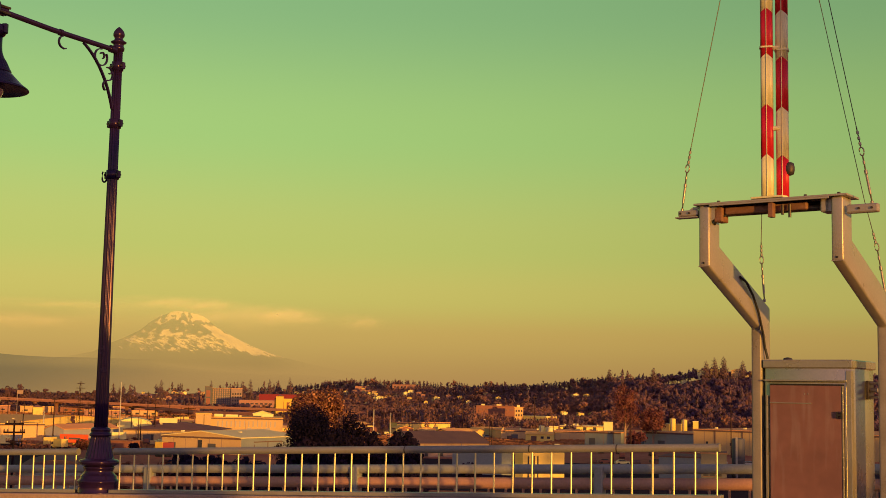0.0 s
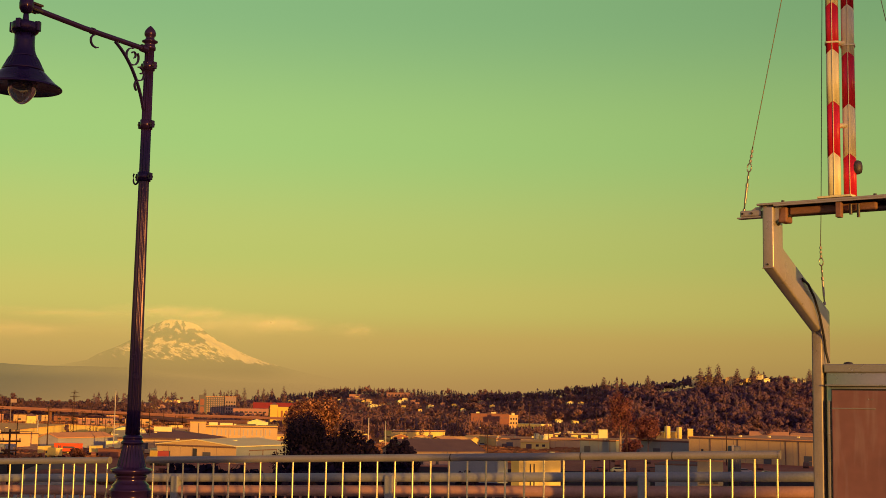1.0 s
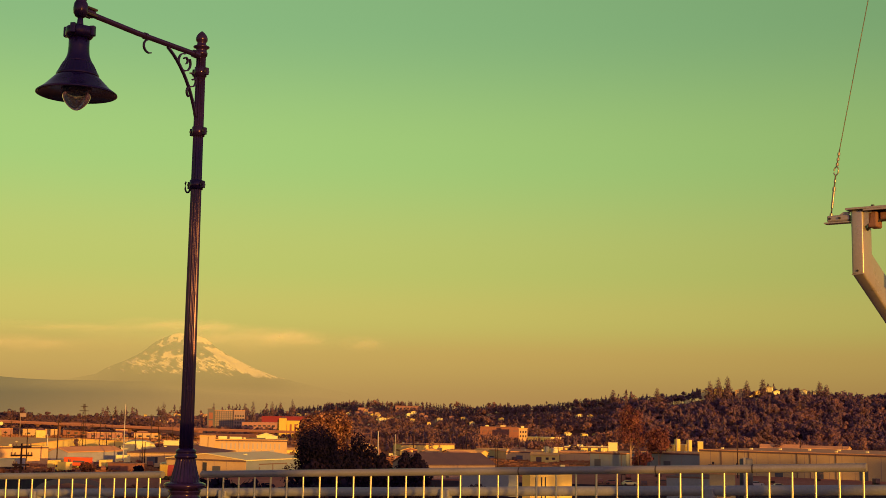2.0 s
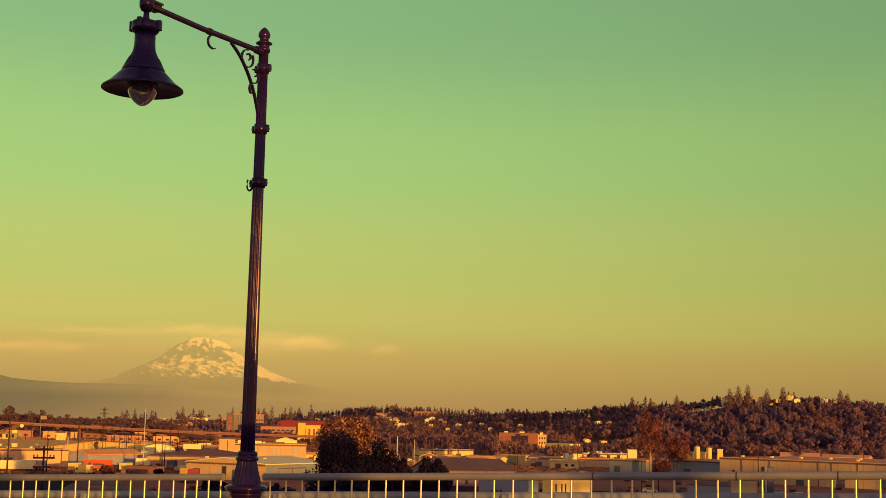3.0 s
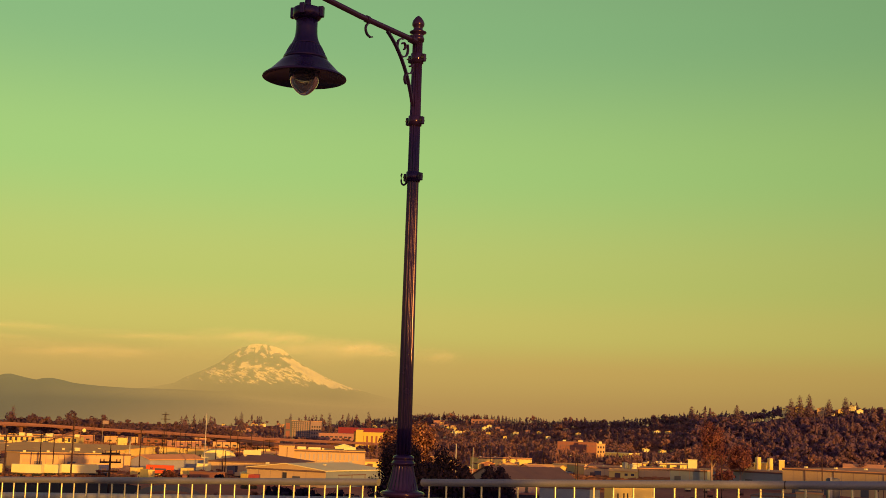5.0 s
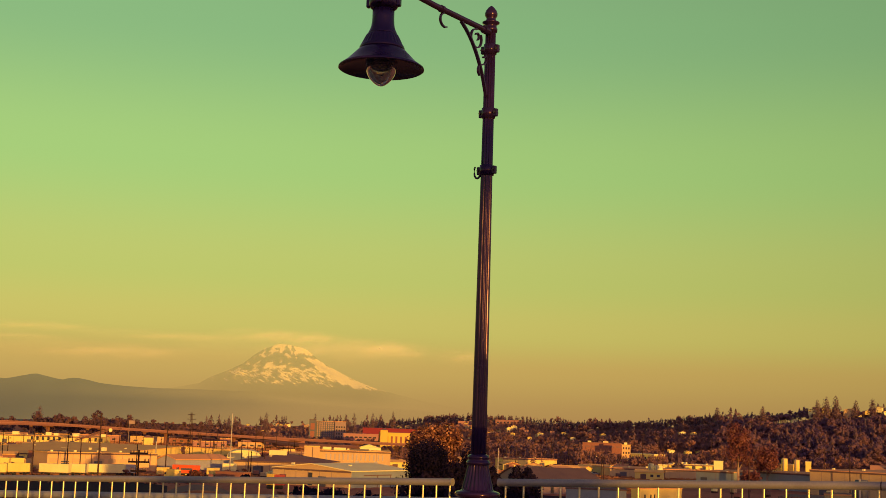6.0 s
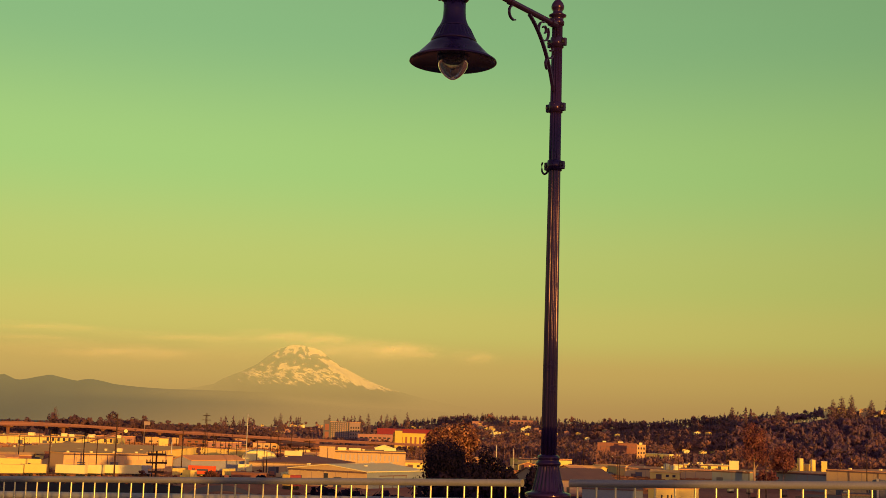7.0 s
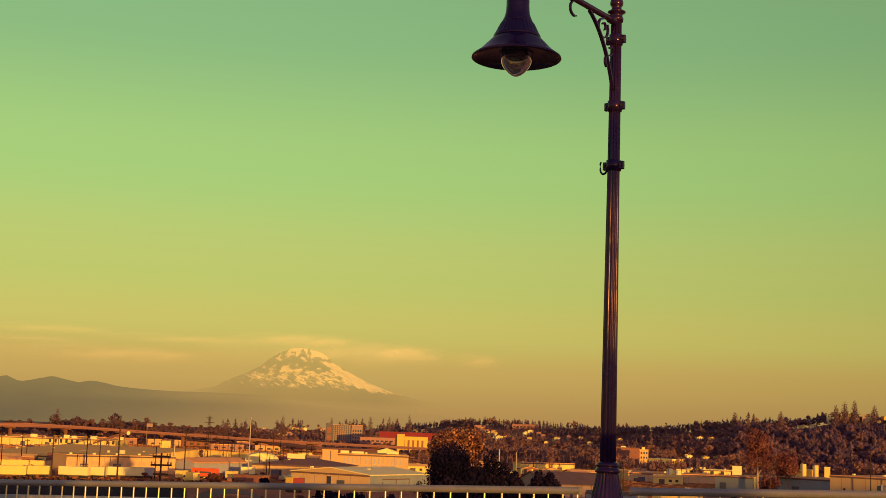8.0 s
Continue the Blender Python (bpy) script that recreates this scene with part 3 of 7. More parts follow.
part("pivot_shaft", tube(bmesh.new(), [(0.1, 0.12, 3.05), (PITCH, 0.12, 3.05)], 0.026, 12), DARK_STEEL, gate, "", 50)
part("lever", box(bmesh.new(), 0.60, 0.645, -0.012, 0.05, 2.98, 3.10, 0.006), RUST_STEEL, gate)
for u, z in ((0.71, 3.0), (0.77, 2.975)):
    part("pin", tube(bmesh.new(), [(u, 0.03, z), (u, 0.03, 3.08)], 0.013, 8), DARK_STEEL, gate, "", 50)
for u in (0.16, 0.46, 0.7, 0.9, 1.17):
    part("bolt", tube(bmesh.new(), [(u, 0.03, 3.133), (u, 0.03, 3.15)], 0.014, 6), DARK_STEEL, gate)
# side brackets for the stays
part("stay_bracket", box(bmesh.new(), -0.205, -0.022, 0.02, 0.08, 3.035, 3.088, 0.012), GALV, gate)
part("bracket_flange", box(bmesh.new(), -0.225, -0.022, 0.01, 0.09, 3.022, 3.033, 0.002), GALV, gate)
part("bracket_gusset", prism_plate([(-0.022, 3.09), (-0.11, 3.09), (-0.075, 3.112), (-0.022, 3.112)], 0.04, 0.05), GALV, gate)
part("stay_bracket", box(bmesh.new(), PITCH + 0.11, 1.478, 0.02, 0.08, 2.975, 3.045, 0.012), GALV, gate)
for u in (-0.18, -0.1, 1.33, 1.43):
    part("bracket_bolt", tube(bmesh.new(), [(u, 0.01, 3.062 if u < 0 else 3.01), (u, 0.02, 3.062 if u < 0 else 3.01)], 0.01, 6), DARK_STEEL, gate)
# two striped arms standing upright
for n, (u, v, w, d) in enumerate(((0.574, 0.06, 0.1, 0.094), (0.676, 0.13, 0.1, 0.094))):
    arm = part("arm_core", arm_shape(bmesh.new(), u, v, 3.152, 6.4, w - 0.006, d - 0.006), WHITE_ARM, gate, "white gate arm with red stripes", 30)
    cuts = [3.152, 3.505, 3.92, 4.343, 4.727, 5.13, 5.54, 5.95, 6.36] if n == 0 else [3.152, 3.499, 3.897, 4.321, 4.71, 5.11, 5.52, 5.93, 6.34]
    for i, (a, b) in enumerate(zip(cuts, cuts[1:])):
        red = i % 2 == (1 if n == 0 else 0)
        part("stripe", arm_shape(bmesh.new(), u, v, a + (0.045 if i == 0 else 0), b, w, d, 0.045), RED_ARM if red else WHITE_ARM, arm, "red stripe" if red else "white stripe", 30)
    part("sleeve", arm_shape(bmesh.new(), u, v, 4.388 - 0.02 * n, 4.402 - 0.02 * n, w + 0.016, d + 0.016), WHITE_ARM, arm)
    part("seam_strip", arm_shape(bmesh.new(), u + 0.012, v - d * 0.44, 3.16, 6.3, 0.006, 0.02), WHITE_ARM, arm)
part("arm_foot", box(bmesh.new(), 0.462, 0.735, -0.028, 0.24, 3.136, 3.152, 0.003), WHITE_ARM, gate)
for z in (3.72, 4.39):
    part("arm_link", tube(bmesh.new(), [(0.6, 0.06, z), (0.67, 0.09, z)], 0.02, 10), WHITE_ARM, gate, "", 50)
part("gate_light", lathe(bmesh.new(), [(0.012, -0.055), (0.032, -0.045), (0.04, -0.015), (0.04, 0.015), (0.032, 0.045), (0.012, 0.055)], 16, at=(0.735, 0.13, 3.385)), DARK_STEEL, gate, "", 40)
# stay wires up to the arms, and those behind
turnbuckle(gate, [(-0.18, 0.05, 3.08), (-0.134, 0.05, 3.417), (-0.097, 0.05, 3.622)])
wire("stay_wire", [(-0.097, 0.05, 3.622), (0.172, 0.05, 4.863), (0.31, 0.05, 5.5)], 0.0035, DARK_STEEL, gate)
turnbuckle(gate, [(1.428, 0.05, 3.03), (1.354, 0.05, 3.431), (1.309, 0.05, 3.659)])
wire("stay_wire", [(1.309, 0.05, 3.659), (1.1, 0.05, 4.716), (0.945, 0.05, 5.5)], 0.0035, DARK_STEEL, gate)
turnbuckle(gate, [(0.083, 1.2, 2.39), (0.06, 1.2, 2.74), (0.055, 1.2, 2.93)])
wire("stay_wire", [(0.055, 1.2, 2.93), (0.062, 1.2, 3.136), (0.102, 1.2, 5.129)], 0.0035, DARK_STEEL, gate)
turnbuckle(gate, [(1.175, 1.2, 2.35), (1.10, 1.2, 2.81), (1.06, 1.2, 2.98)])
wire("stay_wire", [(1.06, 1.2, 2.98), (0.994, 1.2, 3.249), (0.616, 1.2, 5.089)], 0.0035, DARK_STEEL, gate)
# the power cable down the post
part("cable", tube(bmesh.new(), [(0.3, 0.10, 3.045), (0.22, 0.08, 3.04), (0.16, 0.06, 3.01), (0.12, 0.06, 2.975), (0.095, 0.1, 2.965)], 0.010, 8), BLACK_RUBBER, gate, "black rubber cable", 60)
part("cable", tube(bmesh.new(), [(0.094, 0.62, 2.57), (0.112, 0.72, 2.53), (0.112, 0.86, 2.43), (0.110, 0.99, 2.29), (0.109, 1.1, 2.1), (0.108, 1.14, 1.98), (0.13, 1.15, 1.88)], 0.011, 8), BLACK_RUBBER, gate, "black rubber cable", 60)
tagged(gate, "galvanised traffic gate with two raised red and white arms", "gate")

cab = empty("control_cabinet")
cab.matrix_world = GATE
L, R, F, B, LO, TOP = 0.112, 0.888, 1.115, 1.72, -0.1, 1.86
part("body", box(bmesh.new(), L, R, F, B, LO, TOP, 0.02), CABINET, cab, "", 40)
part("roof_cap", box(bmesh.new(), L - 0.012, R + 0.015, F - 0.018, B + 0.015, TOP - 0.062, TOP + 0.012, 0.01), CABINET, cab)
part("drip_edge", box(bmesh.new(), L + 0.008, R - 0.05, F - 0.045, F - 0.002, 1.683, 1.697, 0.003), CABINET, cab)
part("gasket", box(bmesh.new(), L + 0.05, R - 0.06, F - 0.008, F - 0.001, 0.0, 1.662), BLACK_RUBBER, cab)
door = part("door", box(bmesh.new(), L + 0.058, R - 0.078, F - 0.03, F - 0.009, 0.03, 1.648, 0.006), RUST_DOOR, cab, "faded red-brown painted cabinet door")
part("door_edge", box(bmesh.new(), R - 0.075, R - 0.064, F - 0.034, F - 0.009, 0.03, 1.648, 0.002), CABINET, door)
part("hinge_strip", box(bmesh.new(), L + 0.02, L + 0.04, F - 0.03, F - 0.009, 0.03, 1.56, 0.004), CABINET, door)
part("top_strip", box(bmesh.new(), L + 0.06, R - 0.34, F - 0.036, F - 0.0305, 1.49, 1.499, 0.001), CABINET, door)
wing = prism_plate([(R - 0.095 + 0.75 * dx, 1.402 + 0.8 * dz) for dx, dz in ((-0.034, -0.030), (-0.022, -0.038), (-0.010, -0.010), (0.010, -0.012), (0.022, -0.044), (0.034, -0.038), (0.034, 0.030), (0.024, 0.038), (0.010, 0.012), (-0.010, 0.010), (-0.020, 0.034), (-0.034, 0.028))], F - 0.052, F - 0.036)
handle = part("handle", wing, BLACK_RUBBER, door, "black wing handle")
part("spindle", tube(bmesh.new(), [(R - 0.095, F - 0.040, 1.402), (R - 0.095, F - 0.028, 1.402)], 0.011, 10), DARK_STEEL, handle)
for u in (R - 0.40, R - 0.37):
    part("screw", tube(bmesh.new(), [(u, F - 0.034, 1.575), (u, F - 0.029, 1.575)], 0.006, 8), CABINET, door)
part("corner_post", box(bmesh.new(), R - 0.05, R + 0.004, F - 0.006, F + 0.05, LO, TOP - 0.08, 0.008), CABINET, cab)
part("roof_vent", lathe(bmesh.new(), [(0.045, TOP + 0.01), (0.045, TOP + 0.02), (0.035, TOP + 0.035), (0.01, TOP + 0.042)], 16, at=(L + 0.10, F + 0.3, 0)), DARK_STEEL, cab, "", 40)
for z in (1.56, 1.62, 1.68):
    part("side_conduit", tube(bmesh.new(), [(R + 0.004, F + 0.42, z), (R + 0.12, F + 0.36, z)], 0.022 if z == 1.62 else 0.012, 10), GALV, cab, "", 50)
part("side_bracket", box(bmesh.new(), R + 0.003, R + 0.03, F + 0.36, F + 0.5, 1.54, 1.70, 0.004), DARK_STEEL, cab)
tagged(cab, "grey metal control cabinet with a faded red-brown door", "control cabinet")

# ---- the land: one sheet out to the horizon ----
GROUND_Z = -18.0
CREST = [(0, 1.25, 1100), (9.2, 1.30, 1100), (10.7, 1.40, 1100), (12.1, 1.50, 1100), (14.8, 1.38, 1105), (16.2, 1.28, 1120), (17.1, 1.10, 1130), (19.5, 0.95, 1160), (20.9, 0.82, 1200), (21.8, 0.68, 1240), (23, 0.62, 1290),
         (25, 0.66, 1380), (27.6, 0.70, 1500), (29, 0.72, 1580), (30.5, 0.62, 1690), (32.4, 0.38, 1830), (34.3, 0.24, 2000), (36.5, 0.2, 2000), (38.6, 0.08, 2000), (40, -0.05, 2000), (50, -0.15, 2000), (60, -0.15, 2000)]


def crest(a):
    """Height in degrees over the eye, and distance, of the tree tops on the ridge at a bearing west of ahead."""
    a = min(max(a, 0), 60)
    for (a0, e0, d0), (a1, e1, d1) in zip(CREST, CREST[1:]):
        if a0 <= a <= a1:
            k = (a - a0) / (a1 - a0)
            return e0 + k * (e1 - e0), d0 + k * (d1 - d0)


def ground_z(a, r):
    e, d = crest(a)
    top = 1.4 + d * math.tan(radians(e)) - 11
    foot = 0.86 - 0.08 * min(max((a - 16) / 7, 0), 1)
    k = min(max((r - foot * d) / ((1 - foot) * d), 0), 1) ** (1.1 if a < 16 else 1.3)
    k *= min(max(1 - (r - 1.03 * d) / (0.25 * d), 0.3), 1)
    if a > 60:
        k *= max(0, 1 - (a - 60) / 30)
    lump = 2.5 * noise.noise(Vector((a * 0.7, r * 0.008, 0))) * k
    return GROUND_Z + k * (top - GROUND_Z) + lump


def spot(a, r):
    return -0.5 - r * math.sin(radians(a)), r * math.cos(radians(a))


def ground_at(x, y):
    return ground_z(math.degrees(math.atan2(-(x + 0.5), y)) % 360, math.hypot(x + 0.5, y))


def terrain_mesh():
    bm = bmesh.new()
    rs = [6, 30, 80, 160, 300, 450, 600, 750] + list(range(800, 2050, 35)) + [2100, 2300, 2700, 3300, 4000, 4900]
    azs = [a * 0.6 for a in range(0, 101)] + [60 + 10 * i for i in range(1, 30)]
    rows = [[bm.verts.new((*spot(a, r), ground_z(a, r))) for a in azs] for r in rs]
    n = len(azs)
    for a, b in zip(rows, rows[1:]):
        for i in range(n):
            j = (i + 1) % n
            bm.faces.new((a[i], a[j], b[j], b[i]))
    bm.faces.new(rows[0][::-1])
    bmesh.ops.recalc_face_normals(bm, faces=bm.faces)
    return bm


ground = part("ground", terrain_mesh(), GROUND, None, "", 80)
tagged(ground, "dry brown valley floor rising to wooded hills", "ground", kind="structure")


def sheet(name, pts, mat, z, label, category):
    bm = bmesh.new()
    vs = [bm.verts.new((x, y, z)) for x, y in pts]
    low = [bm.verts.new((x, y, z - 0.4)) for x, y in pts]
    n = len(pts)
    bm.faces.new(vs)
    bm.faces.new(low[::-1])
    for i in range(n):
        bm.faces.new((vs[i], low[i], low[(i + 1) % n], vs[(i + 1) % n]))
    bmesh.ops.recalc_face_normals(bm, faces=bm.faces)
    return tagged(part(name, bm, mat), label, category, kind="structure")


# near-black asphalt puts the bridge's shade into the yard colour
SHADE_LOT = material("shade_dark_asphalt", (0.020, 0.010, 0.022), (0.040, 0.021, 0.036), 0.95, 0, 0.05, 1.5, 0.0, gloss=0.02)
RAIL_YARD = material("gravel_yard", (0.22, 0.12, 0.08), (0.38, 0.22, 0.15), 0.95, 0, 0.03, 0.8, 1.0, deep=0.6, gloss=0.03)
sheet("parking_lot", [(-238.7, 185.5), (-230.3, 239.1), (-283.1, 299.3), (-336.9, 262.8)], SHADE_LOT, GROUND_Z + 0.05, "asphalt yard below the bridge, shade put into its dark colour", "yard")
sheet("parking_lot", [(-139.5, 242.8), (-32.5, 278.0), (-46.3, 397.2), (-209.2, 364.3)], SHADE_LOT, GROUND_Z + 0.05, "asphalt yard below the bridge, shade put into its dark colour", "yard")
# dark sheet laid out along the edge of the bridge's shadow
sheet("parking_lot", [(-351.0, 287.8), (-338.1, 315.6), (-296.9, 309.1), (-268.4, 297.8), (-233.7, 259.1), (-254.8, 208.7)], SHADE_LOT, GROUND_Z + 0.06, "asphalt yard below the bridge, shade put into its dark colour", "yard")
sheet("gravel_yard", [(-484.4, 390.5), (-395.3, 480.0), (-534.5, 650.3), (-663.0, 535.5)], RAIL_YARD, GROUND_Z + 0.04, "brown gravel rail yard", "yard")


# ---- far mountains ----
def chain(nodes, links):
    """Small helpers that add one node each to a material: a range, a sum and a product."""
    def span(src, a, b, c, d, smooth=True):
        k = nodes.new("ShaderNodeMapRange")
        k.interpolation_type = "SMOOTHSTEP" if smooth else "LINEAR"
        for q, v in zip((1, 2, 3, 4), (a, b, c, d)):
            k.inputs[q].default_value = v
        links.new(src, k.inputs[0])
        return k.outputs[0]

    def calc(op, a, b, clamp=False):
        k = nodes.new("ShaderNodeMath")
        k.operation, k.use_clamp = op, clamp
        for q, v in zip((0, 1), (a, b)):
            if isinstance(v, (int, float)):
                k.inputs[q].default_value = v
            else:
                links.new(v, k.inputs[q])
        return k.outputs[0]
    return span, calc


def hazy_hills(name, rock):
    """Wooded hills with haze put into the surface as transparency, thinning out towards the volcano's far side."""
    m = bpy.data.materials.new(name)
    m.use_nodes = True
    n, l = m.node_tree.nodes, m.node_tree.links
    span, calc = chain(n, l)
    b = n["Principled BSDF"]
    b.inputs["Roughness"].default_value = 0.9
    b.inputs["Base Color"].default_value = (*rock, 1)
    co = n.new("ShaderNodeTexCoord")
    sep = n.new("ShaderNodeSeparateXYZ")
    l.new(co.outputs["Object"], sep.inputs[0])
    # painted haze: more transparent with height and towards the right
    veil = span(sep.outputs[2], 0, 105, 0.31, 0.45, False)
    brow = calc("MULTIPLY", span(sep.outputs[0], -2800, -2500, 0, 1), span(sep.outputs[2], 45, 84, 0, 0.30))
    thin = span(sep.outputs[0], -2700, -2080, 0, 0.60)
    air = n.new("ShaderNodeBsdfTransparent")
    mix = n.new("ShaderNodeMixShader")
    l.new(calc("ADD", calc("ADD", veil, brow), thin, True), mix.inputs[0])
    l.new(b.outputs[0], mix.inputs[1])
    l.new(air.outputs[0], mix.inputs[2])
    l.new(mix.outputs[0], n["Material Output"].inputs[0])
    return m


def peak_material(name, rock, snow):
    """A volcano far off: dark rock nearly lost in haze that is put into the surface, and snowfields that shine through
    it.
    """
    m = bpy.data.materials.new(name)
    m.use_nodes = True
    n, l = m.node_tree.nodes, m.node_tree.links
    span, calc = chain(n, l)
    b = n["Principled BSDF"]
    b.inputs["Roughness"].default_value = 0.9
    co = n.new("ShaderNodeTexCoord")
    sep = n.new("ShaderNodeSeparateXYZ")
    l.new(co.outputs["Object"], sep.inputs[0])
    z = sep.outputs[2]
    # metres to the right of the summit, and a fan of gullies below it
    sx, sy = spot(37.4, 4650)
    bx, by = spot(36.4, 4650)
    run = math.hypot(bx - sx, by - sy)
    off = n.new("ShaderNodeVectorMath")
    off.operation = "SUBTRACT"
    off.inputs[1].default_value = (sx, sy, 0)
    l.new(co.outputs["Object"], off.inputs[0])
    side = n.new("ShaderNodeVectorMath")
    side.operation = "DOT_PRODUCT"
    side.inputs[1].default_value = ((bx - sx) / run, (by - sy) / run, 0)
    l.new(off.outputs[0], side.inputs[0])
    right = side.outputs["Value"]
    fan = calc("DIVIDE", right, calc("SUBTRACT", 330.0, z))
    polar = n.new("ShaderNodeCombineXYZ")
    l.new(fan, polar.inputs[0])
    l.new(calc("MULTIPLY", z, 0.011), polar.inputs[1])
    gully = n.new("ShaderNodeTexNoise")
    gully.inputs["Scale"].default_value = 4.6
    gully.inputs["Detail"].default_value = 5
    gully.inputs["Distortion"].default_value = 0.5
    l.new(polar.outputs[0], gully.inputs["Vector"])
    # mottled fields that lean down to the right
    lean = n.new("ShaderNodeCombineXYZ")
    l.new(calc("MULTIPLY", calc("ADD", right, calc("MULTIPLY", z, 0.6)), 0.019), lean.inputs[0])
    l.new(calc("MULTIPLY", calc("SUBTRACT", z, calc("MULTIPLY", right, -0.28)), 0.042), lean.inputs[1])
    field = n.new("ShaderNodeTexNoise")
    field.inputs["Scale"].default_value = 2.3
    field.inputs["Detail"].default_value = 7
    field.inputs["Roughness"].default_value = 0.70
    field.inputs["Distortion"].default_value = 0.4
    l.new(lean.outputs[0], field.inputs["Vector"])
    upper = span(z, 140, 215, 0.1, 1)
    mix = n.new("ShaderNodeMix")
    l.new(upper, mix.inputs[0])
    l.new(field.outputs[0], mix.inputs[2])
    l.new(gully.outputs[0], mix.inputs[3])
    rise = n.new("ShaderNodeFloatCurve")
    curve = rise.mapping.curves[0]
    for k, (h, v) in enumerate(((0.0, 0.2), (0.40, 0.30), (0.47, 0.45), (0.56, 0.535), (0.66, 0.55), (0.74, 0.51), (0.80, 0.46), (0.88, 0.50), (0.93, 0.57), (1.0, 0.64))):
        if k < 2:
            curve.points[k].location = (h, v)
        else:
            curve.points.new(h, v)
    rise.mapping.update()
    l.new(calc("DIVIDE", z, 270.0), rise.inputs["Value"])
    bias = calc("SUBTRACT", rise.outputs[0], 0.5)
    # the broad snowfield right of the summit, and little snow on the shaded shoulder
    ridge = calc("ADD", calc("MULTIPLY", calc("POWER", 2.718, calc("MULTIPLY", calc("SUBTRACT", right, 60.0), -0.0067)), 175.0), 92.0)
    slope = calc("ABSOLUTE", calc("SUBTRACT", z, ridge), 0)
    broad = calc("MULTIPLY", span(slope, 4, 26, 0.14, 0), calc("MULTIPLY", span(right, 15, 40, 0, 1), span(right, 300, 480, 1, 0)))
    shoulder = span(right, -260, -90, -0.09, 0)
    total = calc("ADD", calc("ADD", mix.outputs[0], bias), calc("ADD", broad, shoulder))
    white = span(total, 0.465, 0.605, 0, 1)
    tint = n.new("ShaderNodeMix")
    tint.data_type = "RGBA"
    l.new(white, tint.inputs[0])
    tint.inputs[6].default_value = (*rock, 1)
    tint.inputs[7].default_value = (*snow, 1)
    l.new(tint.outputs[2], b.inputs["Base Color"])
    # haze put into the surface as transparency: thick over rock, thinner over snow, closing towards the foot and the
    # far shoulder
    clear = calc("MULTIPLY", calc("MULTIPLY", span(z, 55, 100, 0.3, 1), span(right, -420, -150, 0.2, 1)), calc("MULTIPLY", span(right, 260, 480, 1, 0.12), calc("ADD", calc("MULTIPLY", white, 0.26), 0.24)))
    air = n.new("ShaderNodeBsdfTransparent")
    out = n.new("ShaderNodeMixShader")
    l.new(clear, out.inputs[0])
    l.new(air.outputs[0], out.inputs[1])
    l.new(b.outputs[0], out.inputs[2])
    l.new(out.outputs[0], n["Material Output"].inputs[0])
    return m


def range_mesh(profile, dist, depth, rough, steps, rows, back=True):
    """A massif whose skyline follows (bearing, degrees) pairs, sloping down towards the valley."""
    bm = bmesh.new()
    grid = []
    a0, a1 = profile[0][0], profile[-1][0]
    for i in range(steps + 1):
        a = a0 + (a1 - a0) * i / steps
        for (p, e), (q, g) in zip(profile, profile[1:]):
            if min(p, q) <= a <= max(p, q):
                k = (a - p) / (q - p)
                el = e + k * (g - e)
                break
        top = 1.4 + dist * math.tan(radians(el))
        col = []
        for j in range(-4 if back else 0, rows + 1):
            v = abs(j) / (rows if j >= 0 else 4)
            r = dist - depth * v * (1 if j >= 0 else -0.6)
            x, y = spot(a, r)
            z = GROUND_Z + (top - GROUND_Z) * (1 - v) ** 1.15
            w = min(1, v * 6) * (1 - v) * (1 if j >= 0 else 0)
            ridge = 1 - 2 * abs(noise.noise(Vector((a * 0.9 - v * 0.8, v * 2.0, 3.1))))
            ridge += 0.5 * (1 - 2 * abs(noise.noise(Vector((a * 2.3 + v, v * 5, 7.7)))))
            rg = rough * min(1, max(0, (top - 20) / 200))
            col.append(bm.verts.new((x, y, z + rg * (ridge * (0.25 + w) - 0.3) * w + rg * 0.15 * noise.noise(Vector((a * 6, v * 14, 1))))))
        grid.append(col)
    for a, b in zip(grid, grid[1:]):
        for j in range(len(a) - 1):
            bm.faces.new((a[j], b[j], b[j + 1], a[j + 1]))
    bmesh.ops.recalc_face_normals(bm, faces=bm.faces)
    return bm


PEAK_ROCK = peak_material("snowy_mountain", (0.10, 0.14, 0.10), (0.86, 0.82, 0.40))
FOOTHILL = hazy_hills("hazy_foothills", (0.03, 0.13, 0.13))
SKYLINE = [(44.5, 0.1), (43.4, 0.9), (42.4, 1.2), (41.7, 1.32), (40.79, 1.52), (40.33, 1.8), (39.64, 2.09), (38.95, 2.45), (38.61, 2.75), (38.33, 2.96), (38.03, 3.11), (37.56, 3.28), (37.2, 3.29), (36.6, 3.17),
           (36.31, 3.07), (35.98, 2.81), (35.61, 2.54), (34.99, 2.23), (34.25, 1.87), (33.4, 1.57), (32.42, 1.33), (31.33, 1.1), (30.2, 0.9), (29, 0.7), (27, 0.3), (24, 0.05)]
tagged(part("mountain", range_mesh(SKYLINE, 4650, 260, 15, 420, 90, False), PEAK_ROCK, None, "", 80), "snow-patched volcano with evening haze put into its surface", "mountain", kind="structure")
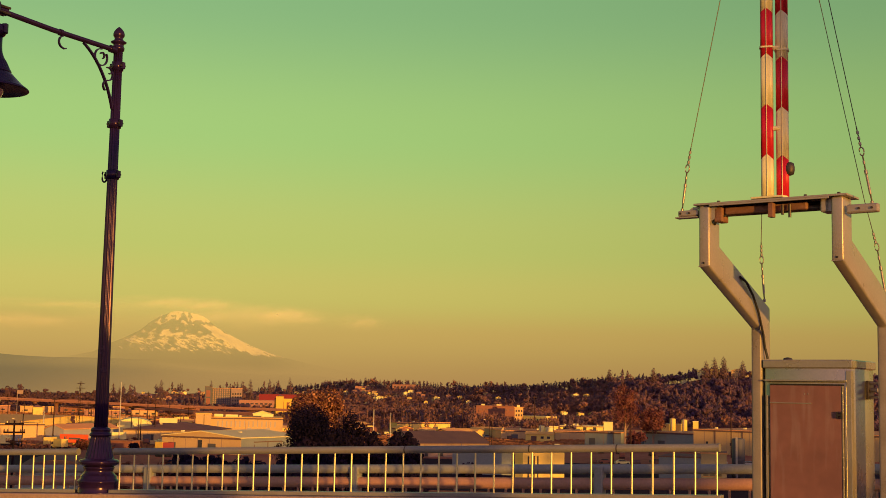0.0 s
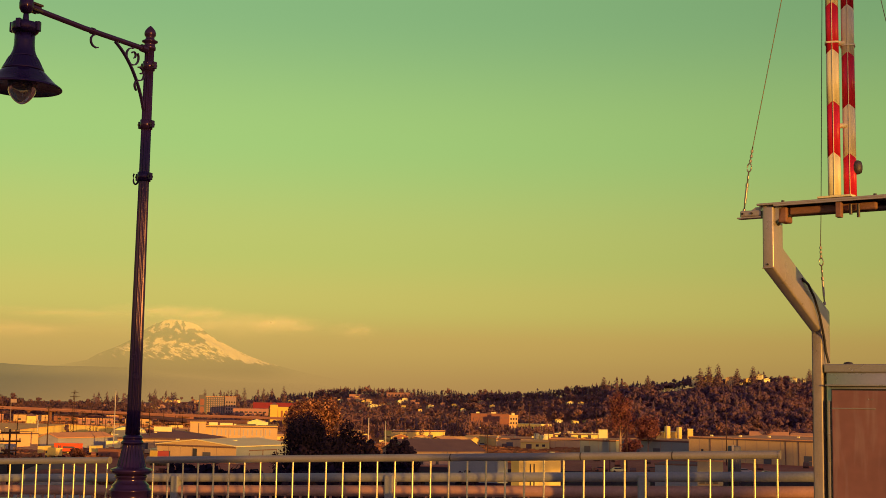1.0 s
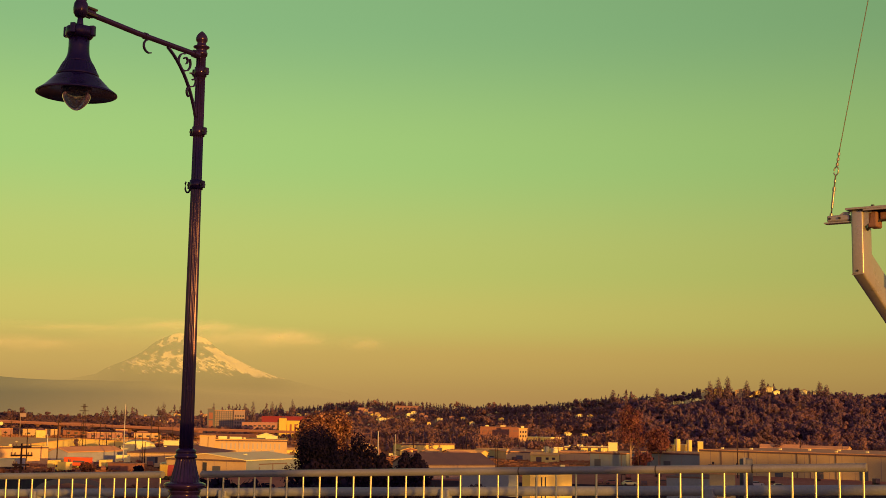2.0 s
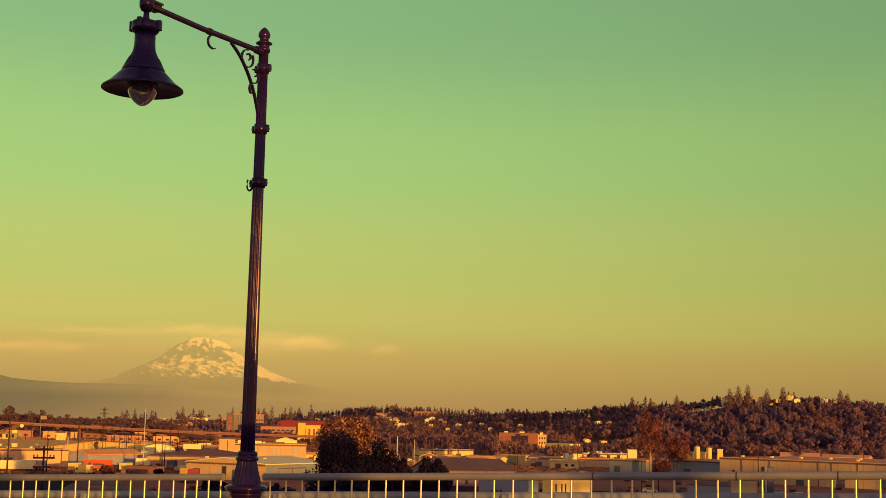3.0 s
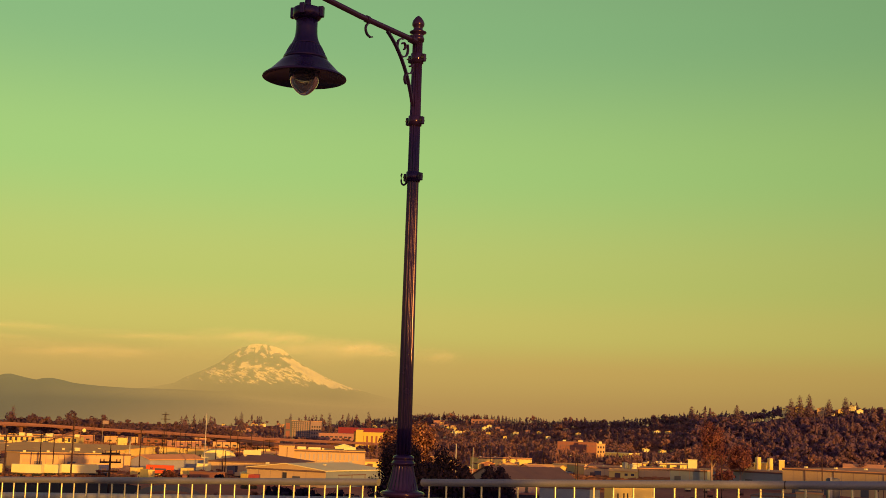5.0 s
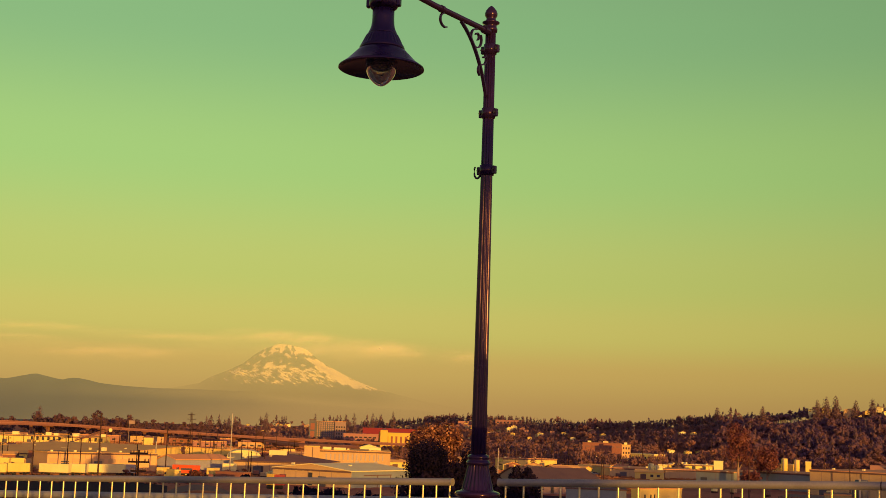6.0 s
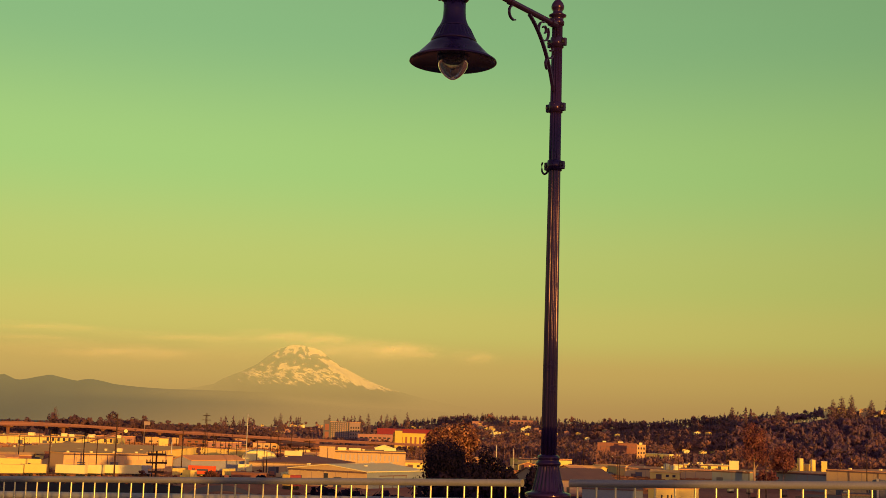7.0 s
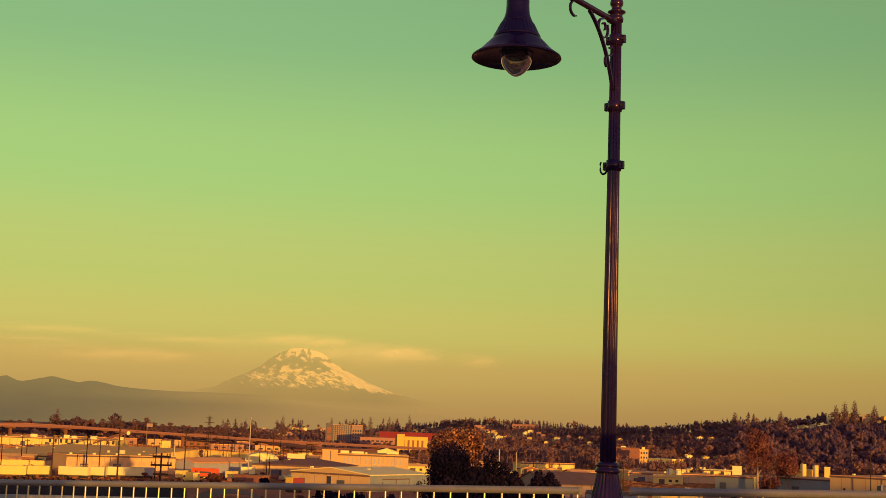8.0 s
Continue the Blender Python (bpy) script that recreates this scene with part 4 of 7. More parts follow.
FOOT = [(58, 1.3), (52, 1.35), (49.7, 1.52), (49.2, 1.61), (48.95, 1.5), (48.7, 1.39), (48.3, 1.45), (47.9, 1.55), (47.4, 1.66), (46.9, 1.55), (46.35, 1.44), (46.1, 1.5), (45.8, 1.55), (45.3, 1.47), (44.8, 1.36), (43.8, 1.28), (42.5, 1.24), (41, 1.26), (39, 1.24), (37, 1.28), (35, 1.22), (33, 1.0), (31.5, 0.72),
        (30, 0.5), (28, 0.38), (25, 0.38), (23, 0.4), (21, 0.4), (17, 0.3)]
tagged(part("foothills", range_mesh(FOOT, 3900, 500, 10, 200, 24, False), FOOTHILL, None, "", 80), "low bluish foothills with haze put into their surface", "hills", kind="structure")


# ---- thin evening clouds ----
def cloud_material():
    m = bpy.data.materials.new("thin_cloud")
    m.use_nodes = True
    n, l = m.node_tree.nodes, m.node_tree.links
    b = n["Principled BSDF"]
    b.inputs["Base Color"].default_value = (0.86, 0.86, 0.66, 1)
    b.inputs["Roughness"].default_value = 1.0
    co = n.new("ShaderNodeTexCoord")
    mp = n.new("ShaderNodeMapping")
    mp.inputs["Scale"].default_value = (2.2, 2.2, 1.1)
    l.new(co.outputs["Object"], mp.inputs[0])
    tex = n.new("ShaderNodeTexNoise")
    tex.inputs["Scale"].default_value = 1.6
    tex.inputs["Detail"].default_value = 6
    l.new(mp.outputs[0], tex.inputs["Vector"])
    ball = n.new("ShaderNodeVectorMath")
    ball.operation = "LENGTH"
    l.new(co.outputs["Object"], ball.inputs[0])
    edge = n.new("ShaderNodeMapRange")
    edge.interpolation_type = "SMOOTHSTEP"
    edge.inputs[1].default_value, edge.inputs[2].default_value = 0.0, 1.0
    edge.inputs[3].default_value, edge.inputs[4].default_value = 1.0, 0.0
    l.new(ball.outputs["Value"], edge.inputs[0])
    wisp = n.new("ShaderNodeMapRange")
    wisp.inputs[1].default_value, wisp.inputs[2].default_value = 0.36, 0.72
    wisp.inputs[3].default_value, wisp.inputs[4].default_value = 0.05, 0.34
    l.new(tex.outputs[0], wisp.inputs[0])
    info = n.new("ShaderNodeObjectInfo")
    dense = n.new("ShaderNodeMath")
    dense.operation = "MULTIPLY"
    l.new(info.outputs["Alpha"], dense.inputs[0])
    l.new(wisp.outputs[0], dense.inputs[1])
    mul = n.new("ShaderNodeMath")
    mul.operation = "MULTIPLY"
    l.new(edge.outputs[0], mul.inputs[0])
    l.new(dense.outputs[0], mul.inputs[1])
    air = n.new("ShaderNodeBsdfTransparent")
    mix = n.new("ShaderNodeMixShader")
    l.new(mul.outputs[0], mix.inputs[0])
    l.new(air.outputs[0], mix.inputs[1])
    l.new(b.outputs[0], mix.inputs[2])
    l.new(mix.outputs[0], n["Material Output"].inputs[0])
    return m


CLOUD = cloud_material()


def cloud(a, el, wide, high, dense):
    """A gently bulging sheet of cloud, wide and high in degrees."""
    r = 4780
    bm = bmesh.new()
    nx, nz = 24, 10
    rows = [[bm.verts.new((2 * i / nx - 1, -0.12 * (1 - (2 * i / nx - 1) ** 2) * (1 - (2 * j / nz - 1) ** 2), 2 * j / nz - 1)) for i in range(nx + 1)] for j in range(nz + 1)]
    for p, q in zip(rows, rows[1:]):
        for i in range(nx):
            bm.faces.new((p[i], p[i + 1], q[i + 1], q[i]))
    ob = part("cloud", bm, CLOUD, None, "", 80)
    ob.color = (1, 1, 1, dense)
    x, y = spot(a, r)
    ob.matrix_world = Matrix.Translation((x, y, 1.4 + r * math.tan(radians(el)))) @ Matrix.Rotation(radians(a), 4, "Z") @ Matrix.Diagonal((r * math.tan(radians(wide / 2)), 60, r * math.tan(radians(high / 2)), 1))
    return tagged(ob, "thin warm wisp of evening cloud", "cloud", "evening clouds")


for a, el, wide, high, dense in ((38.2, 3.62, 5.2, 0.8, 0.8), (36.4, 3.56, 4.2, 0.9, 1.0), (33.3, 3.26, 4.8, 0.95, 1.1), (32.2, 3.05, 3.0, 0.6, 0.6), (29.7, 3.0, 2.6, 0.9, 0.6), (42.2, 3.42, 9.0, 0.6, 0.55), (48.0, 3.6, 9.0, 0.6, 0.5), (48.6, 3.15, 7.0, 0.4, 0.35),
                                (36, 3.1, 14.0, 1.6, 0.7), (45, 2.7, 12.0, 1.0, 0.6)):
    cloud(a, el, wide, high, dense)


# ---- foliage ----
def leaf_material(name, dark, mid, light, patch=0.05, speck=0.18, through=0.4, turn=0.5, full=1.0):
    m = bpy.data.materials.new(name)
    m.use_nodes = True
    n, l = m.node_tree.nodes, m.node_tree.links
    b = n["Principled BSDF"]
    b.inputs["Roughness"].default_value = 0.75
    b.inputs["Specular IOR Level"].default_value = 0.06
    geo = n.new("ShaderNodeNewGeometry")
    co = n.new("ShaderNodeTexCoord")
    tex = n.new("ShaderNodeTexNoise")
    tex.inputs["Scale"].default_value = patch
    tex.inputs["Detail"].default_value = 3
    l.new(co.outputs["Object"], tex.inputs["Vector"])
    far = n.new("ShaderNodeMapRange")
    far.inputs[1].default_value, far.inputs[2].default_value = 0.35, 0.65
    l.new(tex.outputs[0], far.inputs[0])
    mix = n.new("ShaderNodeMath")
    mix.operation = "MULTIPLY_ADD"
    mix.inputs[1].default_value = speck
    half = n.new("ShaderNodeMath")
    half.operation = "MULTIPLY"
    half.inputs[1].default_value = 1 - speck
    l.new(far.outputs[0], half.inputs[0])
    l.new(geo.outputs["Random Per Island"], mix.inputs[0])
    l.new(half.outputs[0], mix.inputs[2])
    ramp = n.new("ShaderNodeValToRGB")
    ramp.color_ramp.elements[0].color = (*dark, 1)
    ramp.color_ramp.elements[1].color = (*light, 1)
    ramp.color_ramp.elements[1].position = full
    e = ramp.color_ramp.elements.new(turn)
    e.color = (*mid, 1)
    l.new(mix.outputs[0], ramp.inputs[0])
    l.new(ramp.outputs[0], b.inputs["Base Color"])
    # thin leaves let some light through
    thin = n.new("ShaderNodeBsdfTranslucent")
    l.new(ramp.outputs[0], thin.inputs[0])
    both = n.new("ShaderNodeMixShader")
    both.inputs[0].default_value = through
    l.new(b.outputs[0], both.inputs[1])
    l.new(thin.outputs[0], both.inputs[2])
    l.new(both.outputs[0], n["Material Output"].inputs[0])
    return m


LEAF_HILL = leaf_material("hill_leaves", (0.158, 0.104, 0.172), (0.232, 0.136, 0.172), (0.325, 0.170, 0.160), 0.06, 0.10, 0.4)
LEAF_FAR = leaf_material("far_leaves", (0.120, 0.078, 0.105), (0.160, 0.090, 0.105), (0.215, 0.112, 0.105), 0.05, 0.1, 0.4)
LEAF_VALLEY = leaf_material("valley_leaves", (0.19, 0.110, 0.125), (0.26, 0.142, 0.132), (0.37, 0.190, 0.145), 0.06, 0.15, 0.3)
LEAF_FIR = leaf_material("fir_needles", (0.165, 0.112, 0.145), (0.220, 0.138, 0.150), (0.285, 0.166, 0.148), 0.05)
LEAF_AUTUMN = leaf_material("autumn_leaves", (0.065, 0.030, 0.045), (0.20, 0.075, 0.075), (0.36, 0.155, 0.11), 0.3, 0.3, 0.25)
# bright orange leaves among near-black ones put sunlit tips and dark gaps into colour
LEAF_BIG = leaf_material("sun_flecked_leaves", (0.030, 0.015, 0.028), (0.17, 0.068, 0.048), (0.68, 0.34, 0.15), 0.8, 0.5, 0.15, 0.46, 0.92)
# near-black leaves put the shade below the bridge into their colour
LEAF_SHADE = leaf_material("shade_dark_leaves", (0.008, 0.007, 0.024), (0.015, 0.012, 0.036), (0.034, 0.022, 0.052), 0.3)
SHRUB = leaf_material("dry_shrubs", (0.10, 0.045, 0.038), (0.22, 0.09, 0.060), (0.34, 0.15, 0.09), 0.2)
# bark darkened to match, its shade is in the colour too
SHADE_BARK = material("shade_dark_bark", (0.02, 0.015, 0.018), (0.04, 0.03, 0.03), 0.9, 0, 2, 15, 0.4)
BARK = material("bark", (0.07, 0.045, 0.03), (0.17, 0.11, 0.075), 0.9, 0, 2, 15, 0.4)
PALE_BARK = material("pale_bark", (0.25, 0.17, 0.12), (0.42, 0.30, 0.21), 0.9, 0, 2, 15, 0.3)
rng = np.random.default_rng(7)


def quads(centres, normals, sizes):
    """Leaf clumps: a bent quad at each place. Returns vertices and faces."""
    n = len(centres)
    nrm = normals / np.maximum(np.linalg.norm(normals, axis=1, keepdims=True), 1e-6)
    ref = rng.normal(size=(n, 3))
    u = np.cross(nrm, ref)
    u /= np.maximum(np.linalg.norm(u, axis=1, keepdims=True), 1e-6)
    w = np.cross(nrm, u)
    s = sizes[:, None]
    j = rng.uniform(0.6, 1.2, size=(n, 4, 1))
    v = np.stack([centres - u * s * j[:, 0], centres - w * s * j[:, 1] + nrm * s * 0.25, centres + u * s * j[:, 2], centres + w * s * j[:, 3] - nrm * s * 0.2], 1).reshape(-1, 3)
    return v, np.arange(4 * n).reshape(n, 4)


def tufts(base, h, r, count):
    """Downward-raked needle sprays of one conifer standing at base."""
    t = rng.uniform(0.12, 1.0, count) ** 0.8
    a = rng.uniform(0, 2 * np.pi, count)
    reach = r * (1.05 - t) ** 0.62 * rng.uniform(0.3, 1.2, count)
    q, w = rng.uniform(0, 6.3, 2)
    reach *= 0.82 + 0.22 * np.sin(t * 34 + q) + 0.28 * np.sin(2 * a + t * 19 + w)
    z = base[2] + h * t
    out = np.stack([np.cos(a), np.sin(a), np.zeros(count)], 1)
    side = np.stack([-np.sin(a), np.cos(a), np.zeros(count)], 1)
    root = np.stack([np.full(count, base[0]), np.full(count, base[1]), z + 0.05 * h], 1)
    tip = root + out * reach[:, None] - np.array([0, 0, 1]) * (0.08 * h + 0.5 * reach)[:, None]
    wide = (0.30 * reach + 0.02 * h)[:, None]
    v = np.stack([root, tip - side * wide, tip + side * wide], 1).reshape(-1, 3)
    return v, np.arange(3 * count).reshape(count, 3)


def crown(base, h, r, count, leaf, low=0.3, ruffle=0.45):
    """Leaf clumps of one broadleaf crown with lobes and gaps."""
    lobes = max(5, min(40, int(count / 60) + 4))
    ld = rng.normal(size=(lobes, 3))
    ld /= np.linalg.norm(ld, axis=1, keepdims=True)
    ld[:, 2] = np.where(ld[:, 2] < -0.5, -ld[:, 2], ld[:, 2])
    zc, rz = base[2] + h * (0.5 + low / 2), h * (0.5 - low / 2)
    lc = np.array([base[0], base[1], zc]) + ld * np.array([r, r, rz]) * rng.uniform(0.35, 0.72, (lobes, 1))
    lr = rng.uniform(0.32, 0.5, lobes) * r
    k = rng.integers(0, lobes, count)
    d = rng.normal(size=(count, 3))
    d /= np.linalg.norm(d, axis=1, keepdims=True)
    c = lc[k] + d * (lr[k] * rng.uniform(0.6, 1.05, count))[:, None] * np.array([1, 1, 0.9])
    nrm = d + rng.normal(size=(count, 3)) * ruffle
    return quads(c, nrm, leaf * rng.uniform(0.6, 1.3, count))


def cedar_crown(h, r, count, leaf):
    """Small drooping sprays of one ragged cedar, wide at the foot and pointed at the top."""
    t = 1 - rng.uniform(0, 1, count) ** 0.6
    a = rng.uniform(0, 2 * np.pi, count)
    q, w = rng.uniform(0, 6.3, 2)
    lump = 0.9 + 0.16 * np.sin(t * 27 + q + 2 * np.sin(a)) + 0.2 * np.sin(3 * a + t * 15 + w)
    k = r * (1.02 - t) ** 0.5 * lump * rng.uniform(0.35, 1.1, count)
    c = np.stack([k * np.cos(a), k * np.sin(a), h * (0.04 + 0.96 * t) - 0.25 * k], 1)
    nrm = np.stack([np.cos(a), np.sin(a), np.full(count, 0.7)], 1) + rng.normal(size=(count, 3)) * 0.6
    return quads(c, nrm, leaf * rng.uniform(0.5, 1.5, count) * (1.1 - 0.6 * t))


def cedar(x, y, h, r, label):
    ob = empty("tree", (x, y, ground_at(x, y)))
    part("trunk", tube(bmesh.new(), [(0, 0, -0.3), (0, 0, h * 0.5), (0, 0, h * 0.97)], h * 0.016, 7, h * 0.002), SHADE_BARK, ob, "", 70)
    mesh_of("crown", cedar_crown(h, r, 7000, 0.36), LEAF_SHADE, ob)
    return tagged(ob, label, "tree", "dark cedars")


def join(parts_):
    vs, fs, off = [], [], 0
    for v, f in parts_:
        vs.append(v)
        fs.extend((f + off).tolist())
        off += len(v)
    return np.concatenate(vs), fs


def mesh_of(name, data, mat, parent=None):
    v, f = data
    me = bpy.data.meshes.new(name)
    me.from_pydata(v.tolist(), [], f)
    me.materials.append(mat)
    ob = new(name, me)
    if parent:
        ob.parent = parent
    return ob


def limb(bm, a, b, r0, r1):
    a, b = Vector(a), Vector(b)
    mid = a.lerp(b, 0.5) + Vector((noise.noise(a) * 0.3, noise.noise(b) * 0.3, 0.1)) * (b - a).length * 0.3
    return tube(bm, [a, a.lerp(mid, 0.6), mid, mid.lerp(b, 0.6), b], r0, 7, r1)


def broadleaf(x, y, h, r, count, leaf, mat, bark, label, low=0.22, group=""):
    z = ground_at(x, y)
    ob = empty("tree", (x, y, z))
    bm = limb(bmesh.new(), (0, 0, -0.3), (0.2, 0, h * 0.8), h * 0.022, h * 0.005)
    for k in range(9):
        a = k * 2.4
        zz = h * (0.25 + 0.06 * k)
        limb(bm, (0.02 * k, 0, zz), (r * 0.38 * math.cos(a), r * 0.38 * math.sin(a), zz + h * 0.14), h * 0.009, h * 0.002)
    part("trunk", bm, bark, ob, "", 70)
    mesh_of("crown", crown((0, 0, 0), h, r, count, leaf, low), mat, ob)
    return tagged(ob, label, "tree", group)


def conifer(x, y, h, r, count, mat, label, group=""):
    z = ground_at(x, y)
    ob = empty("tree", (x, y, z))
    part("trunk", tube(bmesh.new(), [(0, 0, -0.3), (0, 0, h * 0.5), (0, 0, h * 0.97)], h * 0.016, 7, h * 0.002), BARK, ob, "", 70)
    mesh_of("crown", cedar_crown(h, r * 1.15, count, 0.55), mat, ob)
    return tagged(ob, label, "tree", group)


def seat(x, y, z, lift):
    """The place on the slope, along the line of sight through a point, where the line runs a given height over the ground."""
    a = math.degrees(math.atan2(-(x + 0.5), y))
    rise = (z - 1.4) / math.hypot(x + 0.5, y)
    e, d = crest(a)
    best = None
    for k in range(60):
        r = d * (0.72 + 0.005 * k)
        gap = abs(1.4 + rise * r - lift - ground_z(a, r))
        if best is None or gap < best[0]:
            best = (gap, r)
    r = best[1]
    return a, r, 1.4 + rise * r


HOUSE_SPOTS = [(-269.1, 994.2, 22.8), (-264.2, 1011.0, 24.6), (-253.6, 998.3, 21.9), (-246.5, 1010.3, 24.0), (-232.2, 1003.4, 24.1), (-228.7, 1024.8, 27.3), (-218.8, 1006.4, 24.0), (-234.3, 987.5, 20.4), (-297.9, 1017.3, 16.0), (-290.1, 1019.5, 16.6), (-200.4, 1010.3, 24.8), (-191.1, 1012.1, 23.4),
               (-418.6, 1124.6, 4.8), (-409.7, 1127.9, 5.0), (-345.2, 938.5, -9.7), (-359.6, 943.8, -9.3), (-855.6, 1526.6, 6.2), (-849.1, 1530.2, 5.0), (-794.4, 1446.2, -1.2), (-886.6, 1566.5, 7.7), (-881.8, 1557.8, 9.1)]
TOWN_SPOTS = [(-1057.1, 1359.0, -9.3), (-1049.9, 1364.6, -7.6), (-1092.3, 1432.8, -1.0), (-1087.5, 1436.5, -1.6), (-1096.0, 1455.1, -0.7), (-1080.9, 1466.4, 0.7), (-1065.9, 1452.5, -1.4), (-1158.2, 1444.9, -2.0), (-1083.8, 1501.3, 4.4), (-982.1, 1450.4, 1.8), (-801.1, 1269.9, 1.0), (-794.8, 1273.9, 2.5), (-784.1, 1508.4, 6.9), (-679.4, 1337.3, 2.2), (-644.2, 1299.1, -0.4), (-612.6, 1369.2, 4.2)]
MORE_SPOTS = [(-952, 1136, -6.1), (-945, 1141, -8.3), (-921, 1161, -5.9), (-914, 1167, -7.4), (-905, 1173, -5.2), (-901, 1176, -0.1), (-894, 1181, -0.4), (-879, 1193, 0.3), (-875, 1196, -0.2), (-811, 1240, -2.2), (-793, 1252, 2.2), (-805, 1244, -5.6), (-705, 1210, 3.8), (-697, 1214, 5.1), (-689, 1219, 4.8), (-683, 1222, 3.2), (-678, 1225, 2.7), (-675, 1226, -1.3), (-650, 1240, 4.0), (-638, 1246, 4.3), (-647, 1241, -1.1), (-631, 1249, -4.8), (-610, 1260, 2.1), (-600, 1265, 1.2), (-422, 906, -2.3), (-411, 912, 3.8), (-402, 915, 1.1), (-358, 934, -8.6), (-346, 938, -9.5)]
HOUSE_SEATS = [seat(x, y, z, 5.0) for x, y, z in HOUSE_SPOTS + TOWN_SPOTS + MORE_SPOTS]
# wide views kept open: bearing, distance, height, half-width in metres
OPENINGS = [(a, r, z - 0.5, 6.0) for a, r, z in HOUSE_SEATS] + [(28.0, 1495, 4.8, 14), (34.6, 1300, -9.0, 30), (36.1, 1420, -9.0, 22), (31.9, 1050, -12.0, 25), (23.9, 798, -6.6, 13), (22.6, 770, -9.6, 13)]


def open_view(a, r, z, h):
    """Keeps trees in front of a house below its windows."""
    for b, q, top, half in OPENINGS:
        if q - 420 < r < q + 3 and abs(radians(a - b)) * q < half + 3:
            h = min(h, (1.4 + (top - 1.4) * r / q - z) * 0.98)
    x, y = spot(a, r)
    for b, q, top, half in OPENINGS:
        u, v = spot(b, q)
        s = (x - u) * 0.822 - (y - v) * 0.569
        if 0 < s < 180 and abs((x - u) * 0.569 + (y - v) * 0.822) < half + 1:
            h = min(h, top + 0.3 + s * 0.047 - z)
    return max(h, 4.5)


def forest(name, mat, label, kind_of, areas):
    """A wood that nobody could count, as one mesh."""
    bits = []
    for a0, a1, r0, r1, count, h0, h1 in areas:
        for _ in range(count):
            a = rng.uniform(a0, a1)
            e, d = crest(a)
            r = rng.uniform(r0, r1) * (d if r1 < 3 else 1)
            x, y = spot(a, r)
            z = ground_z(a, r)
            h = rng.uniform(h0, h1) * (1 if rng.uniform() < 0.85 else 1.25)
            h = open_view(a, r, z, h)
            if kind_of == "column":
                bits.append(tufts((x, y, z - 0.5), h, h * rng.uniform(0.10, 0.17), 40))
            elif kind_of == "fir":
                bits.append(tufts((x, y, z - 0.5), h, h * rng.uniform(0.28, 0.4), 44))
            else:
                q = h * (rng.uniform(0.18, 0.32) if h > 12 else rng.uniform(0.26, 0.4))
                bits.append(crown((x, y, z - 1), h, q, 150 if r < 1450 else 80, q * (0.167 if r < 1450 else 0.245), 0.1, 0.28))
    return tagged(mesh_of(name, join(bits), mat), label, "forest", kind="stuff")


forest("hill_woods", LEAF_HILL, "dense broadleaf woods on the hillside", "leaf", [(4, 19, 0.85, 0.97, 1500, 11, 17), (4, 16, 0.78, 0.85, 200, 7, 11), (4, 19, 0.96, 1.03, 800, 7, 11)])
forest("valley_woods", LEAF_VALLEY, "reddish-brown woods across the valley floor", "leaf", [(18, 25, 0.72, 0.95, 800, 9, 13), (18, 25, 0.94, 1.02, 260, 7, 11), (24, 33, 0.62, 1.0, 800, 8, 12), (33, 43, 0.74, 1.0, 520, 7, 11), (33, 40, 0.56, 0.74, 90, 6, 10)])
forest("far_woods", LEAF_FAR, "dark purplish-brown woods beyond the viaducts", "leaf", [(43.4, 47.2, 0.57, 0.66, 170, 15, 22), (38, 43.4, 0.57, 0.66, 210, 9, 15), (48.2, 51.5, 0.57, 0.62, 70, 9, 14), (38, 51, 0.66, 0.85, 420, 12, 17)])
forest("valley_trees", LEAF_VALLEY, "scattered street trees and hedges in the valley town", "leaf", [(17, 34, 950, 1300, 260, 6, 11), (34, 46, 1110, 1300, 120, 7, 11), (4, 15.3, 800, 880, 110, 6, 11), (17.3, 20, 800, 880, 20, 6, 10), (17, 33, 780, 950, 200, 4, 8), (21, 25, 690, 760, 60, 7, 10), (18, 34, 950, 1450, 520, 7, 12)])
forest("ridge_firs", LEAF_FIR, "row of firs along the ridge", "fir", [(4, 19, 0.86, 0.98, 240, 11, 18), (4, 19, 0.98, 1.04, 50, 8, 13), (18.5, 34, 0.92, 1.03, 1100, 6, 10), (33, 40.5, 0.9, 1.02, 80, 10, 18), (20, 40, 0.6, 0.9, 130, 9, 15)])
forest("column_trees", LEAF_VALLEY, "rows of slim column-shaped trees between the yards", "column", [(22.5, 32.5, 690, 800, 130, 5, 10), (21, 24.8, 690, 750, 80, 8, 12), (17, 22.5, 800, 880, 30, 5, 9), (36, 44, 640, 760, 30, 4, 8)])
for x, y, top in ((-274.2, 1049.7, 35.7), (-267.1, 1051.6, 36.7), (-280.5, 1048.1, 32.4), (-252.9, 1055.1, 33.0), (-240.8, 1057.9, 34.6), (-197.8, 1061.7, 32.7), (-192.9, 1062.6, 30.6), (-881.5, 817.4, 9.3), (-371.3, 1077.8, 26.0), (-327.5, 1060.6, 27.2), (-923.6, 1184.1, 12.4), (-845.3, 1241.1, 15.3), (-853.0, 1235.8, 13.1), (-809.1, 1264.9, 18.1), (-883.1, 1336.1, 16.4), (-939.2, 1297.4, 13.3)):
    h = max(8, top - ground_at(x, y))
    conifer(x, y, h, min(4.4, h * 0.27), 1500, LEAF_FIR, "tall dark fir standing out on the ridge", "ridge firs")

def rooted(x, y, top):
    return x, y, top - GROUND_Z


x, y, h = rooted(-116.5, 192.6, 4.5)
broadleaf(x, y, h, 5.6, 26000, 0.2, LEAF_BIG, BARK, "large leafy tree, sun flecks put into its leaf colours", 0.15)
